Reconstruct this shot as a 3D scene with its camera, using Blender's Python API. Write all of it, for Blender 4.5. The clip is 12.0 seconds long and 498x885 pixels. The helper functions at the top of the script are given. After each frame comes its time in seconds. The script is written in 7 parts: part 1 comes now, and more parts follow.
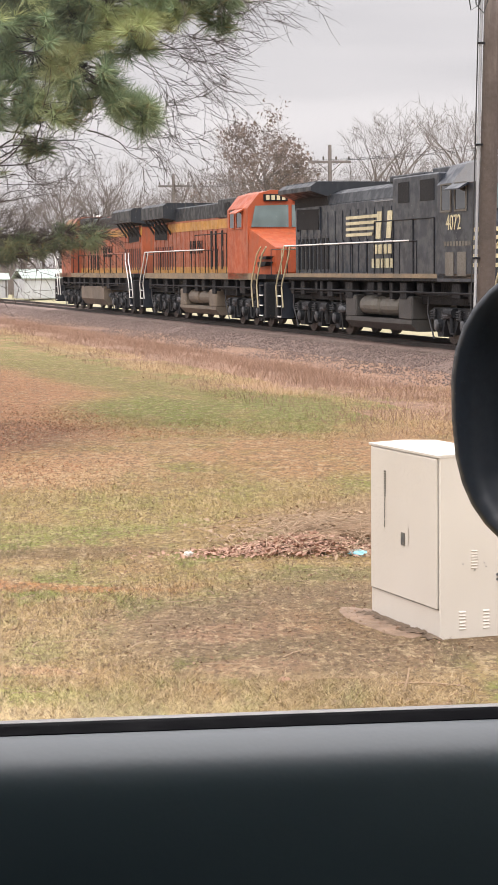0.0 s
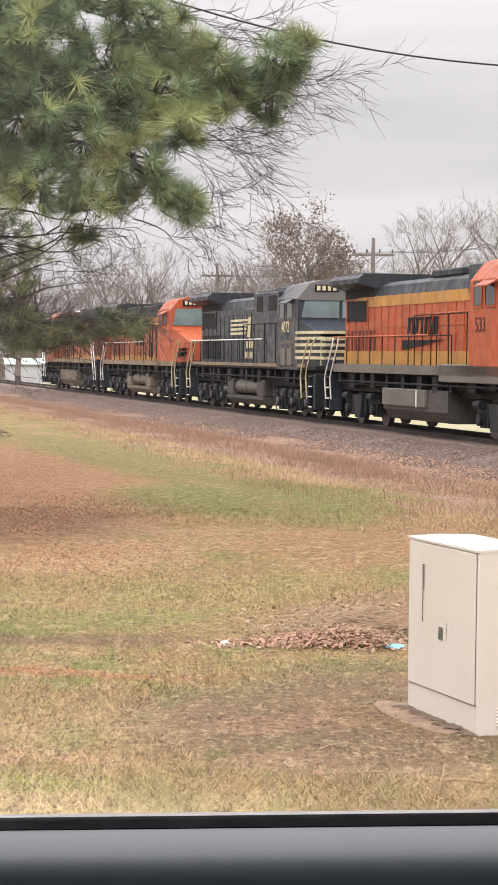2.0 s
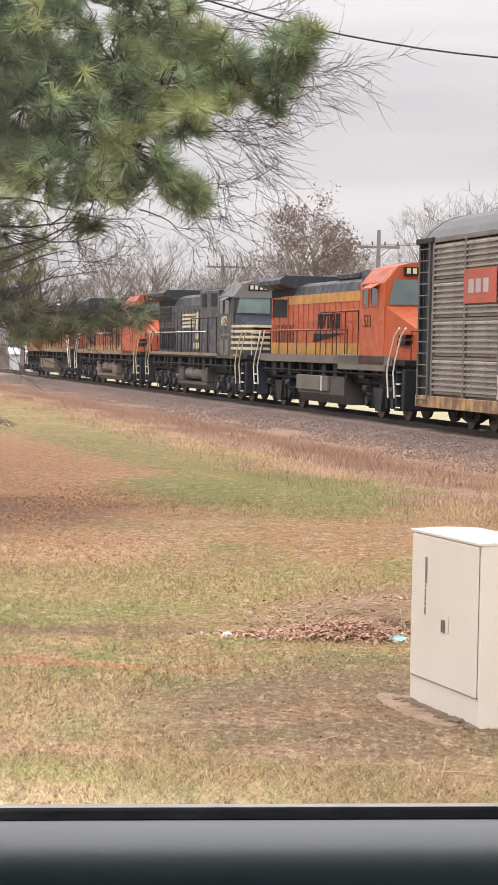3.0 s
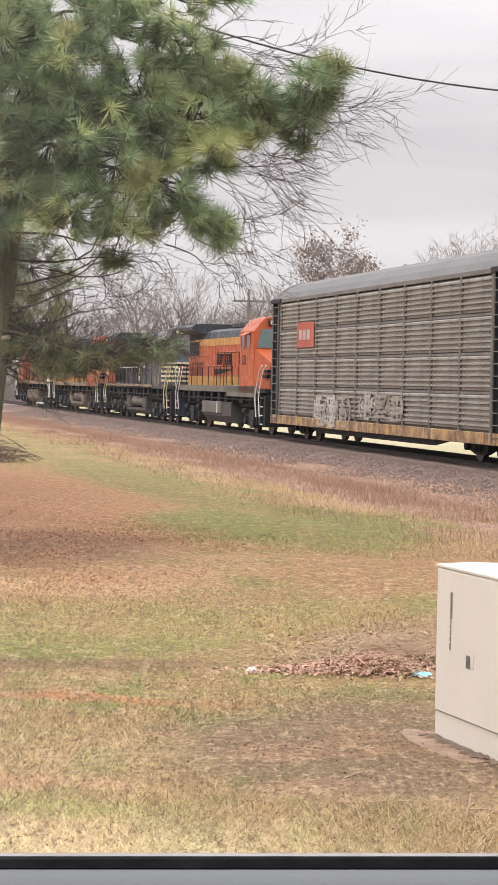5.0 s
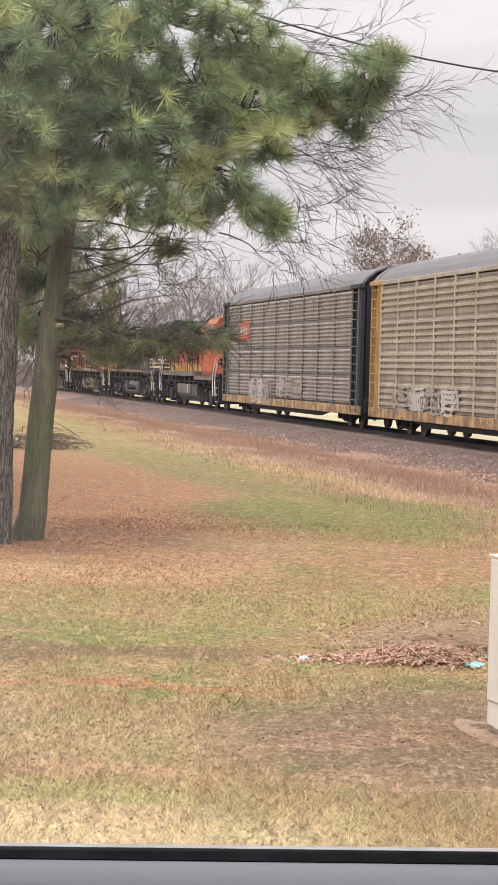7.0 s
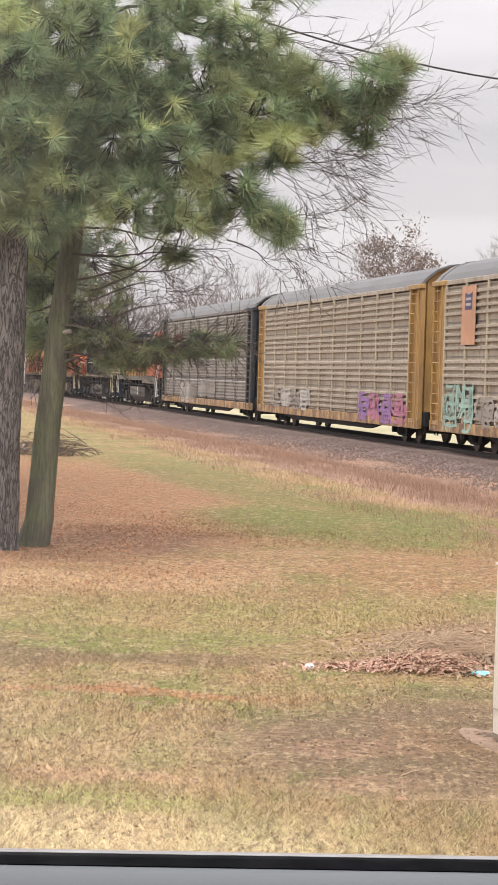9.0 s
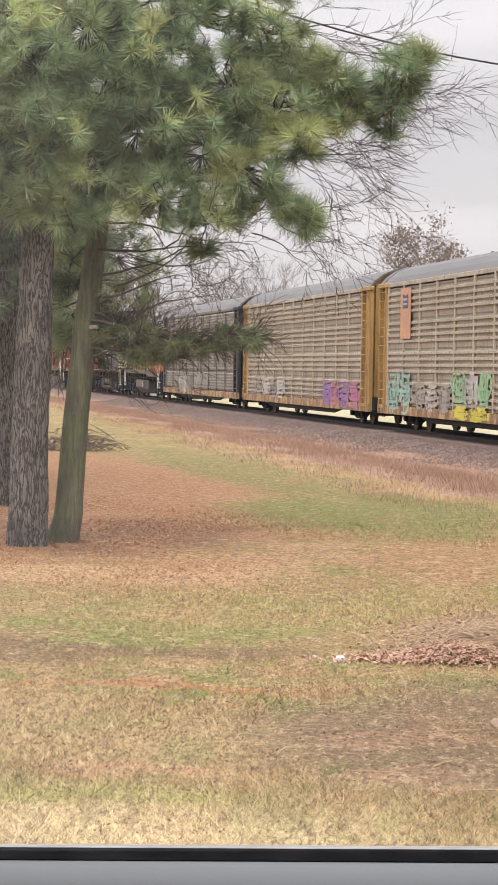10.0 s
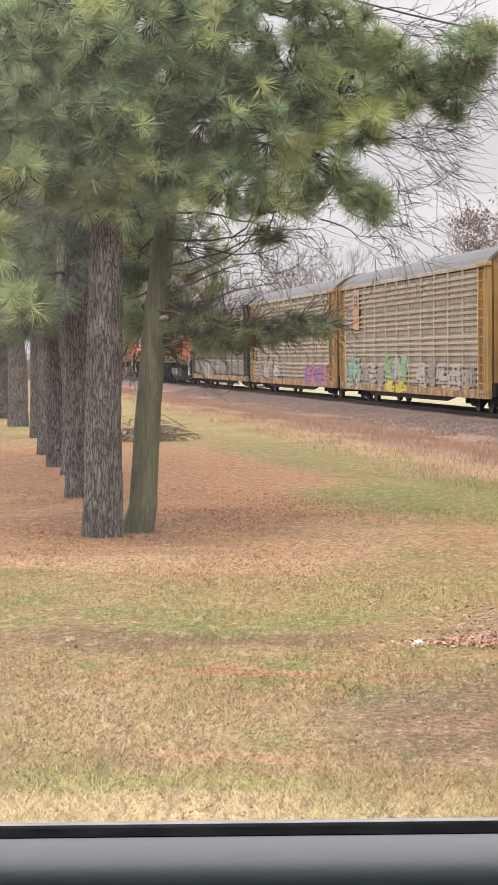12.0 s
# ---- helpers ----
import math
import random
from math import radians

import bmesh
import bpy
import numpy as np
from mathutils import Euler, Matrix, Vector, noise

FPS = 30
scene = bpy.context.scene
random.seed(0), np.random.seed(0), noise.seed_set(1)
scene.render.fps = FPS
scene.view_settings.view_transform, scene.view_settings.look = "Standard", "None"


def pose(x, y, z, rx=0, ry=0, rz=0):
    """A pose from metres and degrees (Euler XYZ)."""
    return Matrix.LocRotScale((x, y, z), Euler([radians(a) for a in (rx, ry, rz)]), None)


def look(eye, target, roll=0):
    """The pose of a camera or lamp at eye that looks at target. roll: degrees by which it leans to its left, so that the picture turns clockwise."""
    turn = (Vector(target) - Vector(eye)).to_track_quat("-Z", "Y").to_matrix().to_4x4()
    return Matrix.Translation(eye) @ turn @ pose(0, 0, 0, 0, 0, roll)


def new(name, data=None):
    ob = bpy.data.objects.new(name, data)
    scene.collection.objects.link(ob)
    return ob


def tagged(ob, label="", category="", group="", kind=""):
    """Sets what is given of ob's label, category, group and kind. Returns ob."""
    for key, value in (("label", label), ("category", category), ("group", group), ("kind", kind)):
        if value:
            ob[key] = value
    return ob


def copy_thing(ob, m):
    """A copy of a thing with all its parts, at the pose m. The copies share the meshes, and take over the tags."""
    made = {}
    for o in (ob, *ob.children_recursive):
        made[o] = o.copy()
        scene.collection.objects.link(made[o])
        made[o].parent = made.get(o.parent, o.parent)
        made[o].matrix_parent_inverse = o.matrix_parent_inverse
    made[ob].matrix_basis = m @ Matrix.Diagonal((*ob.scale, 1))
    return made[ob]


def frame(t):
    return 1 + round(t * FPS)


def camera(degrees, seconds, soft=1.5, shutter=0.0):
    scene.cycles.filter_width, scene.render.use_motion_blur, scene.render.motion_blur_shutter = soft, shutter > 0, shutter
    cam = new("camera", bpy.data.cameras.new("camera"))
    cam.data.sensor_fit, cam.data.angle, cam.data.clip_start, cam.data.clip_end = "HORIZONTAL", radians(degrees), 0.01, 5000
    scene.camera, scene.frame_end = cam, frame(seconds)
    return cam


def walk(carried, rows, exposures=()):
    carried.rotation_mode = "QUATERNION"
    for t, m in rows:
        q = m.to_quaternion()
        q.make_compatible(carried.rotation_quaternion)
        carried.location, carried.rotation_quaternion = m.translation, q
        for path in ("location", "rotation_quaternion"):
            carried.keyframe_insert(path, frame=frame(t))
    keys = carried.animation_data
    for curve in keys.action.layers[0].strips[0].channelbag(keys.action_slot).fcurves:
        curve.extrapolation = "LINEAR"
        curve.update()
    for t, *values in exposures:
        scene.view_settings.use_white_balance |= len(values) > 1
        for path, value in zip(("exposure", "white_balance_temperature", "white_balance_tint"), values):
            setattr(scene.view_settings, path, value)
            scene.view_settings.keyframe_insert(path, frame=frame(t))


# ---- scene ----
# ---------------------------------------------------------------- camera
cam = camera(13.685, 12.0, soft=1.0)
PATH = [  # seconds, x, z, turn to the left, tilt, lean
    (0, 0.0079, 1.9762, -1.352, -4.826, -0.507),
    (0.5, 0.0054, 1.9775, -2.590, -6.012, 0.100),
    (1, 0.0028, 1.9771, -2.213, -3.762, 0.089),
    (1.5, 0.0013, 1.9775, -1.248, -2.673, 0.201),
    (2, -0.0001, 1.9789, -0.282, -2.353, 0.689),
    (2.5, -0.0006, 1.9803, 0.464, -2.411, 0.966),
    (3, 0.0010, 1.9793, -0.176, -2.593, 1.104),
    (3.2, 0.0049, 1.9798, -0.977, -2.754, 1.355),
    (4.8, 0.0093, 1.9843, 0.389, -1.468, 0.587),
    (5, 0.0101, 1.9849, 0.574, -1.667, 1.139),
    (5.5, 0.0095, 1.9863, 0.664, -2.343, 1.699),
    (6, 0.0100, 1.9855, 0.667, -2.241, 1.093),
    (6.5, 0.0083, 1.9851, 1.096, -1.948, 1.035),
    (7, 0.0046, 1.9867, 2.013, -2.021, 1.445),
    (7.2, 0.0029, 1.9867, 2.298, -2.048, 1.461),
    (8.8, 0.0029, 1.9864, 2.145, -1.746, 1.475),
    (9, 0.0037, 1.9864, 2.200, -1.824, 1.685),
    (9.5, 0.0050, 1.9834, 2.410, -1.895, 1.293),
    (10, 0.0054, 1.9866, 2.970, -2.033, 0.882),
    (10.5, 0.0059, 1.9789, 4.311, -2.500, 0.187),
    (11, 0.0074, 1.9813, 5.070, -2.696, -0.677),
    (11.5, 0.0064, 1.9836, 5.116, -2.571, -1.221),
    (12, 0.0016, 1.9815, 4.970, -2.376, -0.506),
]


def view(x, z, yaw, tilt, lean):
    a, b = radians(yaw), radians(tilt)
    ahead = Vector((-math.sin(a) * math.cos(b), math.cos(a) * math.cos(b), math.sin(b)))
    eye = Vector((x, 0.0, z))
    return look(eye, eye + ahead, lean)


walk(cam, [(r[0], view(*r[1:])) for r in PATH])

# ---------------------------------------------------------------- light
world = bpy.data.worlds.new("overcast")
scene.world = world
world.use_nodes = True
wn, wl = world.node_tree.nodes, world.node_tree.links
wn.clear()


def wnode(kind, **sets):
    n = wn.new(kind)
    for k, v in sets.items():
        n.inputs[k].default_value = v
    return n


w_out, w_bg = wn.new("ShaderNodeOutputWorld"), wn.new("ShaderNodeBackground")
sky = wn.new("ShaderNodeTexSky")
sky.sky_type, sky.sun_disc, sky.sun_elevation, sky.sun_rotation = "NISHITA", False, radians(38), radians(200)
w_tc, w_sep = wn.new("ShaderNodeTexCoord"), wn.new("ShaderNodeSeparateXYZ")
wl.new(w_tc.outputs["Generated"], w_sep.inputs[0])
w_rise = wn.new("ShaderNodeMapRange")  # an overcast sky is about three times as bright overhead as at the horizon
for k, v in (("From Min", 0.12), ("From Max", 0.92), ("To Min", 0.87), ("To Max", 4.1)):
    w_rise.inputs[k].default_value = v
wl.new(w_sep.outputs["Z"], w_rise.inputs["Value"])
w_map = wn.new("ShaderNodeMapping")
w_map.inputs["Scale"].default_value = (1.0, 1.0, 9.0)
w_map.inputs["Rotation"].default_value = (0.0, radians(4), 0.0)
wl.new(w_tc.outputs["Generated"], w_map.inputs[0])
w_no = wnode("ShaderNodeTexNoise", Scale=2.6, Detail=5.0, Roughness=0.5)
wl.new(w_map.outputs[0], w_no.inputs["Vector"])
w_ramp = wn.new("ShaderNodeValToRGB")
w_ramp.color_ramp.elements[0].position, w_ramp.color_ramp.elements[0].color = 0.30, (0.785, 0.758, 0.785, 1)
w_ramp.color_ramp.elements[1].position, w_ramp.color_ramp.elements[1].color = 0.66, (1.06, 1.005, 1.02, 1)
wl.new(w_no.outputs[0], w_ramp.inputs[0])
w_mul = wn.new("ShaderNodeVectorMath")
w_mul.operation = "SCALE"
wl.new(w_ramp.outputs[0], w_mul.inputs[0])
wl.new(w_rise.outputs[0], w_mul.inputs["Scale"])
w_sky = wn.new("ShaderNodeVectorMath")
w_sky.operation = "SCALE"
w_sky.inputs["Scale"].default_value = 0.05
wl.new(sky.outputs[0], w_sky.inputs[0])
w_mix = wn.new("ShaderNodeMix")
w_mix.data_type = "RGBA"
w_mix.inputs[0].default_value = 0.94
wl.new(w_sky.outputs[0], w_mix.inputs[6])
wl.new(w_mul.outputs[0], w_mix.inputs[7])
wl.new(w_mix.outputs[2], w_bg.inputs[0])
w_bg.inputs[1].default_value = 1.0
wl.new(w_bg.outputs[0], w_out.inputs[0])

sun = new("sun", bpy.data.lights.new("sun", "SUN"))
sun.data.energy, sun.data.angle, sun.data.color = 1.4, radians(25), (1.0, 0.96, 0.9)
sun.matrix_world = look((-20, -50, 60), (0, 20, 0))
scene.view_settings.exposure = 0.0


# ---------------------------------------------------------------- materials
class Nodes:
    """A material's nodes, with short calls for the few kinds used here."""

    def __init__(self, name, rough=0.7, metal=0.0, spec=0.5):
        self.mat = bpy.data.materials.new(name)
        self.mat.use_nodes = True
        self.n, self.l = self.mat.node_tree.nodes, self.mat.node_tree.links
        self.b = self.n["Principled BSDF"]
        self.b.inputs["Roughness"].default_value, self.b.inputs["Metallic"].default_value = rough, metal
        self.b.inputs["Specular IOR Level"].default_value = spec
        self.tc = self.n.new("ShaderNodeTexCoord")

    def put(self, socket, value):
        if isinstance(value, (int, float)):
            socket.default_value = value
        elif isinstance(value, (tuple, list)):
            socket.default_value = (*value, 1) if len(value) == 3 and len(socket.default_value) == 4 else value
        else:
            self.l.new(value, socket)

    def vec(self, scale=(1, 1, 1), world=False, at=(0, 0, 0), turn=0.0):
        m = self.n.new("ShaderNodeMapping")
        m.vector_type = "TEXTURE" if world == "ellipse" else "POINT"
        m.inputs["Scale"].default_value, m.inputs["Location"].default_value = scale, at
        m.inputs["Rotation"].default_value = (0, 0, radians(turn))
        if world:
            self.l.new(self.n.new("ShaderNodeNewGeometry").outputs["Position"], m.inputs[0])
        else:
            self.l.new(self.tc.outputs["Object"], m.inputs[0])
        return m.outputs[0]

    def noise(self, scale, detail=4.0, rough=0.55, vec=None, lo=0.3, hi=0.7):
        t = self.n.new("ShaderNodeTexNoise")
        t.inputs["Scale"].default_value, t.inputs["Detail"].default_value, t.inputs["Roughness"].default_value = scale, detail, rough
        self.l.new(vec or self.tc.outputs["Object"], t.inputs["Vector"])
        return self.span(t.outputs[0], lo, hi)

    def span(self, value, lo, hi, a=0.0, b=1.0):
        m = self.n.new("ShaderNodeMapRange")
        m.interpolation_type = "SMOOTHSTEP"
        self.put(m.inputs["Value"], value)
        for k, v in (("From Min", lo), ("From Max", hi), ("To Min", a), ("To Max", b)):
            m.inputs[k].default_value = v
        return m.outputs[0]

    def math(self, op, a, b=0.0):
        m = self.n.new("ShaderNodeMath")
        m.operation = op
        self.put(m.inputs[0], a), self.put(m.inputs[1], b)
        return m.outputs[0]

    def mix(self, f, a, b, kind="MIX"):
        m = self.n.new("ShaderNodeMix")
        m.data_type, m.blend_type = "RGBA", kind
        self.put(m.inputs[0], f), self.put(m.inputs[6], a), self.put(m.inputs[7], b)
        return m.outputs[2]

    def bump(self, height, strength=0.3, distance=0.02):
        b = self.n.new("ShaderNodeBump")
        b.inputs["Strength"].default_value, b.inputs["Distance"].default_value = strength, distance
        self.put(b.inputs["Height"], height)
        self.l.new(b.outputs[0], self.b.inputs["Normal"])

    def done(self, colour, rough=None):
        self.put(self.b.inputs["Base Color"], colour)
        if rough is not None:
            self.put(self.b.inputs["Roughness"], rough)
        return self.mat


def dull(name, c, c2=None, rough=0.7, metal=0.0, big=0.8, fine=25.0, streak=0.0, streak_c=(0.12, 0.09, 0.06), bump=0.15, island=0.0, spec=0.5, size=0.01, gritty=0.13):
    """A painted, stained or plain surface: two tones at a large scale, fine grain, and streaks that run down."""
    k = Nodes(name, rough, metal, spec)
    c2 = c2 or tuple(v * 0.72 for v in c)
    col = k.mix(k.noise(big, 5), c, c2)
    grain = k.noise(fine, 3)
    col = k.mix(k.math("MULTIPLY", grain, gritty), col, tuple(v * 0.6 for v in c))
    if streak:
        s = k.noise(2.2, 5, 0.65, k.vec((2.2, 2.2, 0.22)), 0.48, 0.72)
        col = k.mix(k.math("MULTIPLY", s, streak), col, streak_c)
    if island:
        r = k.n.new("ShaderNodeNewGeometry").outputs["Random Per Island"]
        col = k.mix(k.math("MULTIPLY", r, island), col, tuple(v * 0.45 for v in c))
        r2 = k.n.new("ShaderNodeObjectInfo").outputs["Random"]
        col = k.mix(k.math("MULTIPLY", r2, island * 0.6), col, c2)
    if bump:
        k.bump(grain, bump, size)
    return k.done(col, k.span(grain, 0, 1, max(rough - 0.1, 0.02), min(rough + 0.12, 1)))


M_ORANGE = dull("orange_loco_paint", (0.40, 0.076, 0.018), (0.32, 0.060, 0.018), 0.5, fine=3.0, streak=0.3, bump=0.0)
# dusty paint, its orange dulled further to carry the haze of distance
M_ORANGE_OLD = dull("dusty_hazed_orange_paint", (0.34, 0.085, 0.035), (0.26, 0.072, 0.034), 0.5, fine=3.0, streak=0.5, bump=0.0)
M_YELLOW = dull("yellow_stripe_paint", (0.50, 0.24, 0.035), (0.34, 0.165, 0.035), 0.5, fine=3.0, streak=0.45, bump=0.0)
M_BLACK = dull("black_loco_paint", (0.013, 0.017, 0.026), (0.024, 0.030, 0.041), 0.42, fine=3.0, streak=0.3, streak_c=(0.042, 0.054, 0.072), bump=0.0, gritty=0.03)
M_ROOF = dull("dark_roof_paint", (0.013, 0.016, 0.021), (0.022, 0.026, 0.032), 0.5, fine=3.0, streak=0.4, streak_c=(0.05, 0.052, 0.056), bump=0.0, gritty=0.05, spec=0.35)
M_CREAM = dull("cream_lettering_paint", (0.62, 0.56, 0.36), (0.48, 0.43, 0.28), 0.6, streak=0.5)
M_SILL = dull("dusty_grey_sill_paint", (0.145, 0.135, 0.115), (0.095, 0.088, 0.075), 0.7, streak=0.5)
M_DUSTYSILL = dull("sooty_tan_sill_paint", (0.26, 0.19, 0.115), (0.15, 0.12, 0.085), 0.7, streak=0.6)
M_FRAME = dull("greasy_black_running_gear", (0.006, 0.007, 0.010), (0.014, 0.014, 0.015), 0.7, streak=0.35, streak_c=(0.032, 0.029, 0.027), bump=0.3, spec=0.25)
M_TRUCK = dull("dusty_truck_casting", (0.020, 0.023, 0.028), (0.008, 0.009, 0.011), 0.65, streak=0.35, streak_c=(0.06, 0.056, 0.052), bump=0.3, spec=0.3)
M_CAP = dull("oily_grey_axle_cap", (0.10, 0.103, 0.11), (0.045, 0.047, 0.052), 0.5, 0.3)
M_TANK = dull("dusty_tan_fuel_tank", (0.19, 0.15, 0.11), (0.11, 0.09, 0.07), 0.7, streak=0.5)
M_TANK_DARK = dull("dark_fuel_tank", (0.028, 0.027, 0.027), (0.05, 0.048, 0.045), 0.6, streak=0.4, streak_c=(0.07, 0.06, 0.05))
M_STEEL = dull("worn_wheel_steel", (0.16, 0.13, 0.11), (0.08, 0.07, 0.06), 0.5, 0.6)
M_RAIL = dull("rusty_rail_steel", (0.06, 0.045, 0.038), (0.035, 0.03, 0.028), 0.6, 0.3)
M_WHITE = dull("white_handrail_paint", (0.74, 0.73, 0.70), (0.6, 0.59, 0.56), 0.5)
M_GRILL = dull("black_grille", (0.012, 0.012, 0.014), (0.02, 0.02, 0.021), 0.75, spec=0.2)
M_RED_DARK = dull("dark_red_louvre", (0.10, 0.022, 0.015), (0.06, 0.02, 0.015), 0.6)
M_TIE = dull("weathered_timber_tie", (0.075, 0.062, 0.052), (0.12, 0.10, 0.085), 0.9, bump=0.5, island=0.3)
M_RACKGREY = dull("galvanised_rack_panel", (0.35, 0.33, 0.30), (0.25, 0.232, 0.21), 0.55, 0.15, streak=0.95, streak_c=(0.125, 0.10, 0.078), big=0.9, island=0.2)
M_RACKTAN = dull("sun_bleached_rack_panel", (0.41, 0.36, 0.29), (0.29, 0.248, 0.195), 0.6, 0.1, streak=0.95, streak_c=(0.16, 0.115, 0.075), big=0.9, island=0.2)
M_RACKROOF = dull("galvanised_rack_roof", (0.125, 0.125, 0.127), (0.095, 0.096, 0.098), 0.7, 0.1, streak=0.35, big=0.3)
M_RACKYEL = dull("faded_yellow_rack_steel", (0.38, 0.235, 0.075), (0.27, 0.17, 0.07), 0.55, streak=0.6, streak_c=(0.20, 0.10, 0.05))
M_RUSTYEL = dull("rusted_yellow_sill", (0.44, 0.28, 0.12), (0.13, 0.075, 0.05), 0.7, big=2.8, streak=0.9, streak_c=(0.10, 0.052, 0.034))
M_RACKPOST = dull("tan_rack_post", (0.42, 0.365, 0.27), (0.33, 0.285, 0.21), 0.6, streak=0.4)
M_RACKPOST_DARK = dull("sooty_rack_post", (0.17, 0.155, 0.14), (0.11, 0.10, 0.095), 0.65, streak=0.4)
M_RACKBROWN = dull("brown_rack_steel", (0.20, 0.095, 0.06), (0.14, 0.07, 0.05), 0.6, streak=0.5)
M_DARKEND = dull("dark_blue_grey_end_steel", (0.020, 0.025, 0.034), (0.014, 0.017, 0.022), 0.65, streak=0.3, streak_c=(0.05, 0.05, 0.055), spec=0.3)
M_REDSIGN = dull("faded_red_sign_paint", (0.42, 0.085, 0.05), (0.34, 0.07, 0.045), 0.6, streak=0.3)
M_CAB = dull("cream_cabinet_paint", (0.60, 0.555, 0.495), (0.56, 0.515, 0.455), 0.5, big=1.2, fine=60, streak=0.10, streak_c=(0.45, 0.40, 0.32), bump=0.01, gritty=0.03)
M_SOIL = dull("trodden_earth", (0.28, 0.19, 0.13), (0.16, 0.108, 0.073), 0.95, big=5.0, bump=0.3)
M_LABEL = dull("dark_label_print", (0.07, 0.07, 0.07), (0.12, 0.12, 0.12), 0.6)
M_CONC = dull("dusty_concrete", (0.36, 0.31, 0.26), (0.28, 0.24, 0.20), 0.9, bump=0.3)
M_POLE = dull("weathered_pole_timber", (0.115, 0.09, 0.078), (0.075, 0.06, 0.052), 0.9, big=1.5, streak=0.9, streak_c=(0.21, 0.175, 0.15), bump=0.12)
# distant poles: haze is put into this paler grey
M_FARPOLE = dull("hazed_pole_timber", (0.21, 0.185, 0.175), (0.15, 0.132, 0.125), 0.9)
M_GREYPIPE = dull("grey_conduit", (0.42, 0.43, 0.45), (0.34, 0.35, 0.37), 0.5, 0.2)
M_CABLE = dull("black_cable", (0.02, 0.02, 0.022), (0.03, 0.03, 0.03), 0.6)
M_SEAL = dull("black_rubber_seal", (0.003, 0.003, 0.004), (0.004, 0.004, 0.005), 0.9, bump=0.1, spec=0.08)
M_CHROME = dull("satin_window_trim", (0.30, 0.29, 0.28), (0.25, 0.245, 0.24), 0.45, 0.5, bump=0.0)
M_PLASTIC = dull("black_mirror_plastic", (0.011, 0.016, 0.024), (0.014, 0.02, 0.029), 0.42, fine=220, bump=0.02, size=0.001)
# pale grey so the unseen roof reflects as a mid-tone in the trim
M_LINING = dull("grey_roof_lining_cloth", (0.46, 0.45, 0.44), (0.40, 0.39, 0.38), 0.95, bump=0.05)
M_CARPAINT = dull("dark_car_paint", (0.018, 0.022, 0.028), (0.022, 0.026, 0.032), 0.25, bump=0.0)
M_BRUSH = dull("dead_twig_bark", (0.13, 0.095, 0.07), (0.21, 0.155, 0.11), 0.9, bump=0.2, island=0.4)
M_TWIG = dull("grey_brown_twig_bark", (0.075, 0.06, 0.053), (0.11, 0.09, 0.078), 0.9, bump=0.0, island=0.3)
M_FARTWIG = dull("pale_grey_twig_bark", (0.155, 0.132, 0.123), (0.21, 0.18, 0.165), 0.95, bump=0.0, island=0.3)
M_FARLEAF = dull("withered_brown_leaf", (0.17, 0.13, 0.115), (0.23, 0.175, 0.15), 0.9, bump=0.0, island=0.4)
M_PAPER = dull("dirty_white_paper", (0.58, 0.54, 0.49), (0.45, 0.41, 0.36), 0.8)
M_BLUEBAG = dull("pale_blue_plastic_bag", (0.20, 0.48, 0.55), (0.30, 0.58, 0.62), 0.4)
M_SHED = dull("white_shed_siding", (0.56, 0.57, 0.58), (0.48, 0.49, 0.50), 0.7, streak=0.2)
M_SHEDROOF = dull("pale_green_shed_roof", (0.42, 0.50, 0.45), (0.36, 0.43, 0.39), 0.6)
M_SPRAY = {n: dull(n + "_spray_paint", c, None, 0.5, streak=0.3) for n, c in {
    "purple": (0.28, 0.14, 0.36), "magenta": (0.45, 0.16, 0.26), "mint": (0.30, 0.47, 0.40), "green": (0.26, 0.46, 0.25),
    "lemon": (0.62, 0.55, 0.06), "white": (0.43, 0.41, 0.38), "grey": (0.30, 0.27, 0.235), "navy": (0.03, 0.04, 0.14), "salmon": (0.52, 0.27, 0.16)}.items()}


def leather():
    k = Nodes("black_grained_door_trim", 0.40, 0, 1.0)
    g = k.n.new("ShaderNodeTexVoronoi")
    g.inputs["Scale"].default_value = 420
    k.l.new(k.tc.outputs["Object"], g.inputs["Vector"])
    k.bump(g.outputs["Distance"], 0.035, 0.001)
    return k.done(k.mix(k.noise(9, 4), (0.013, 0.028, 0.036), (0.017, 0.034, 0.043)))


M_TRIM = leather()


def glass_pane(name, tint):
    k = Nodes(name, 0.06, 0.0, 0.6)
    return k.done(k.mix(k.noise(1.2, 2), tint, tuple(v * 0.7 for v in tint)))


# the windscreens' pale tint has the sky's reflection painted in
M_CABGLASS = glass_pane("sky_reflecting_cab_glass", (0.17, 0.23, 0.235))
M_DARKGLASS = glass_pane("dark_cab_glass", (0.03, 0.035, 0.04))
k = Nodes("clear_car_glass", 0.02, 0.0, 0.5)
k.b.inputs["Transmission Weight"].default_value, k.b.inputs["IOR"].default_value = 1.0, 1.05
M_PANE = k.done((0.92, 0.95, 0.94))


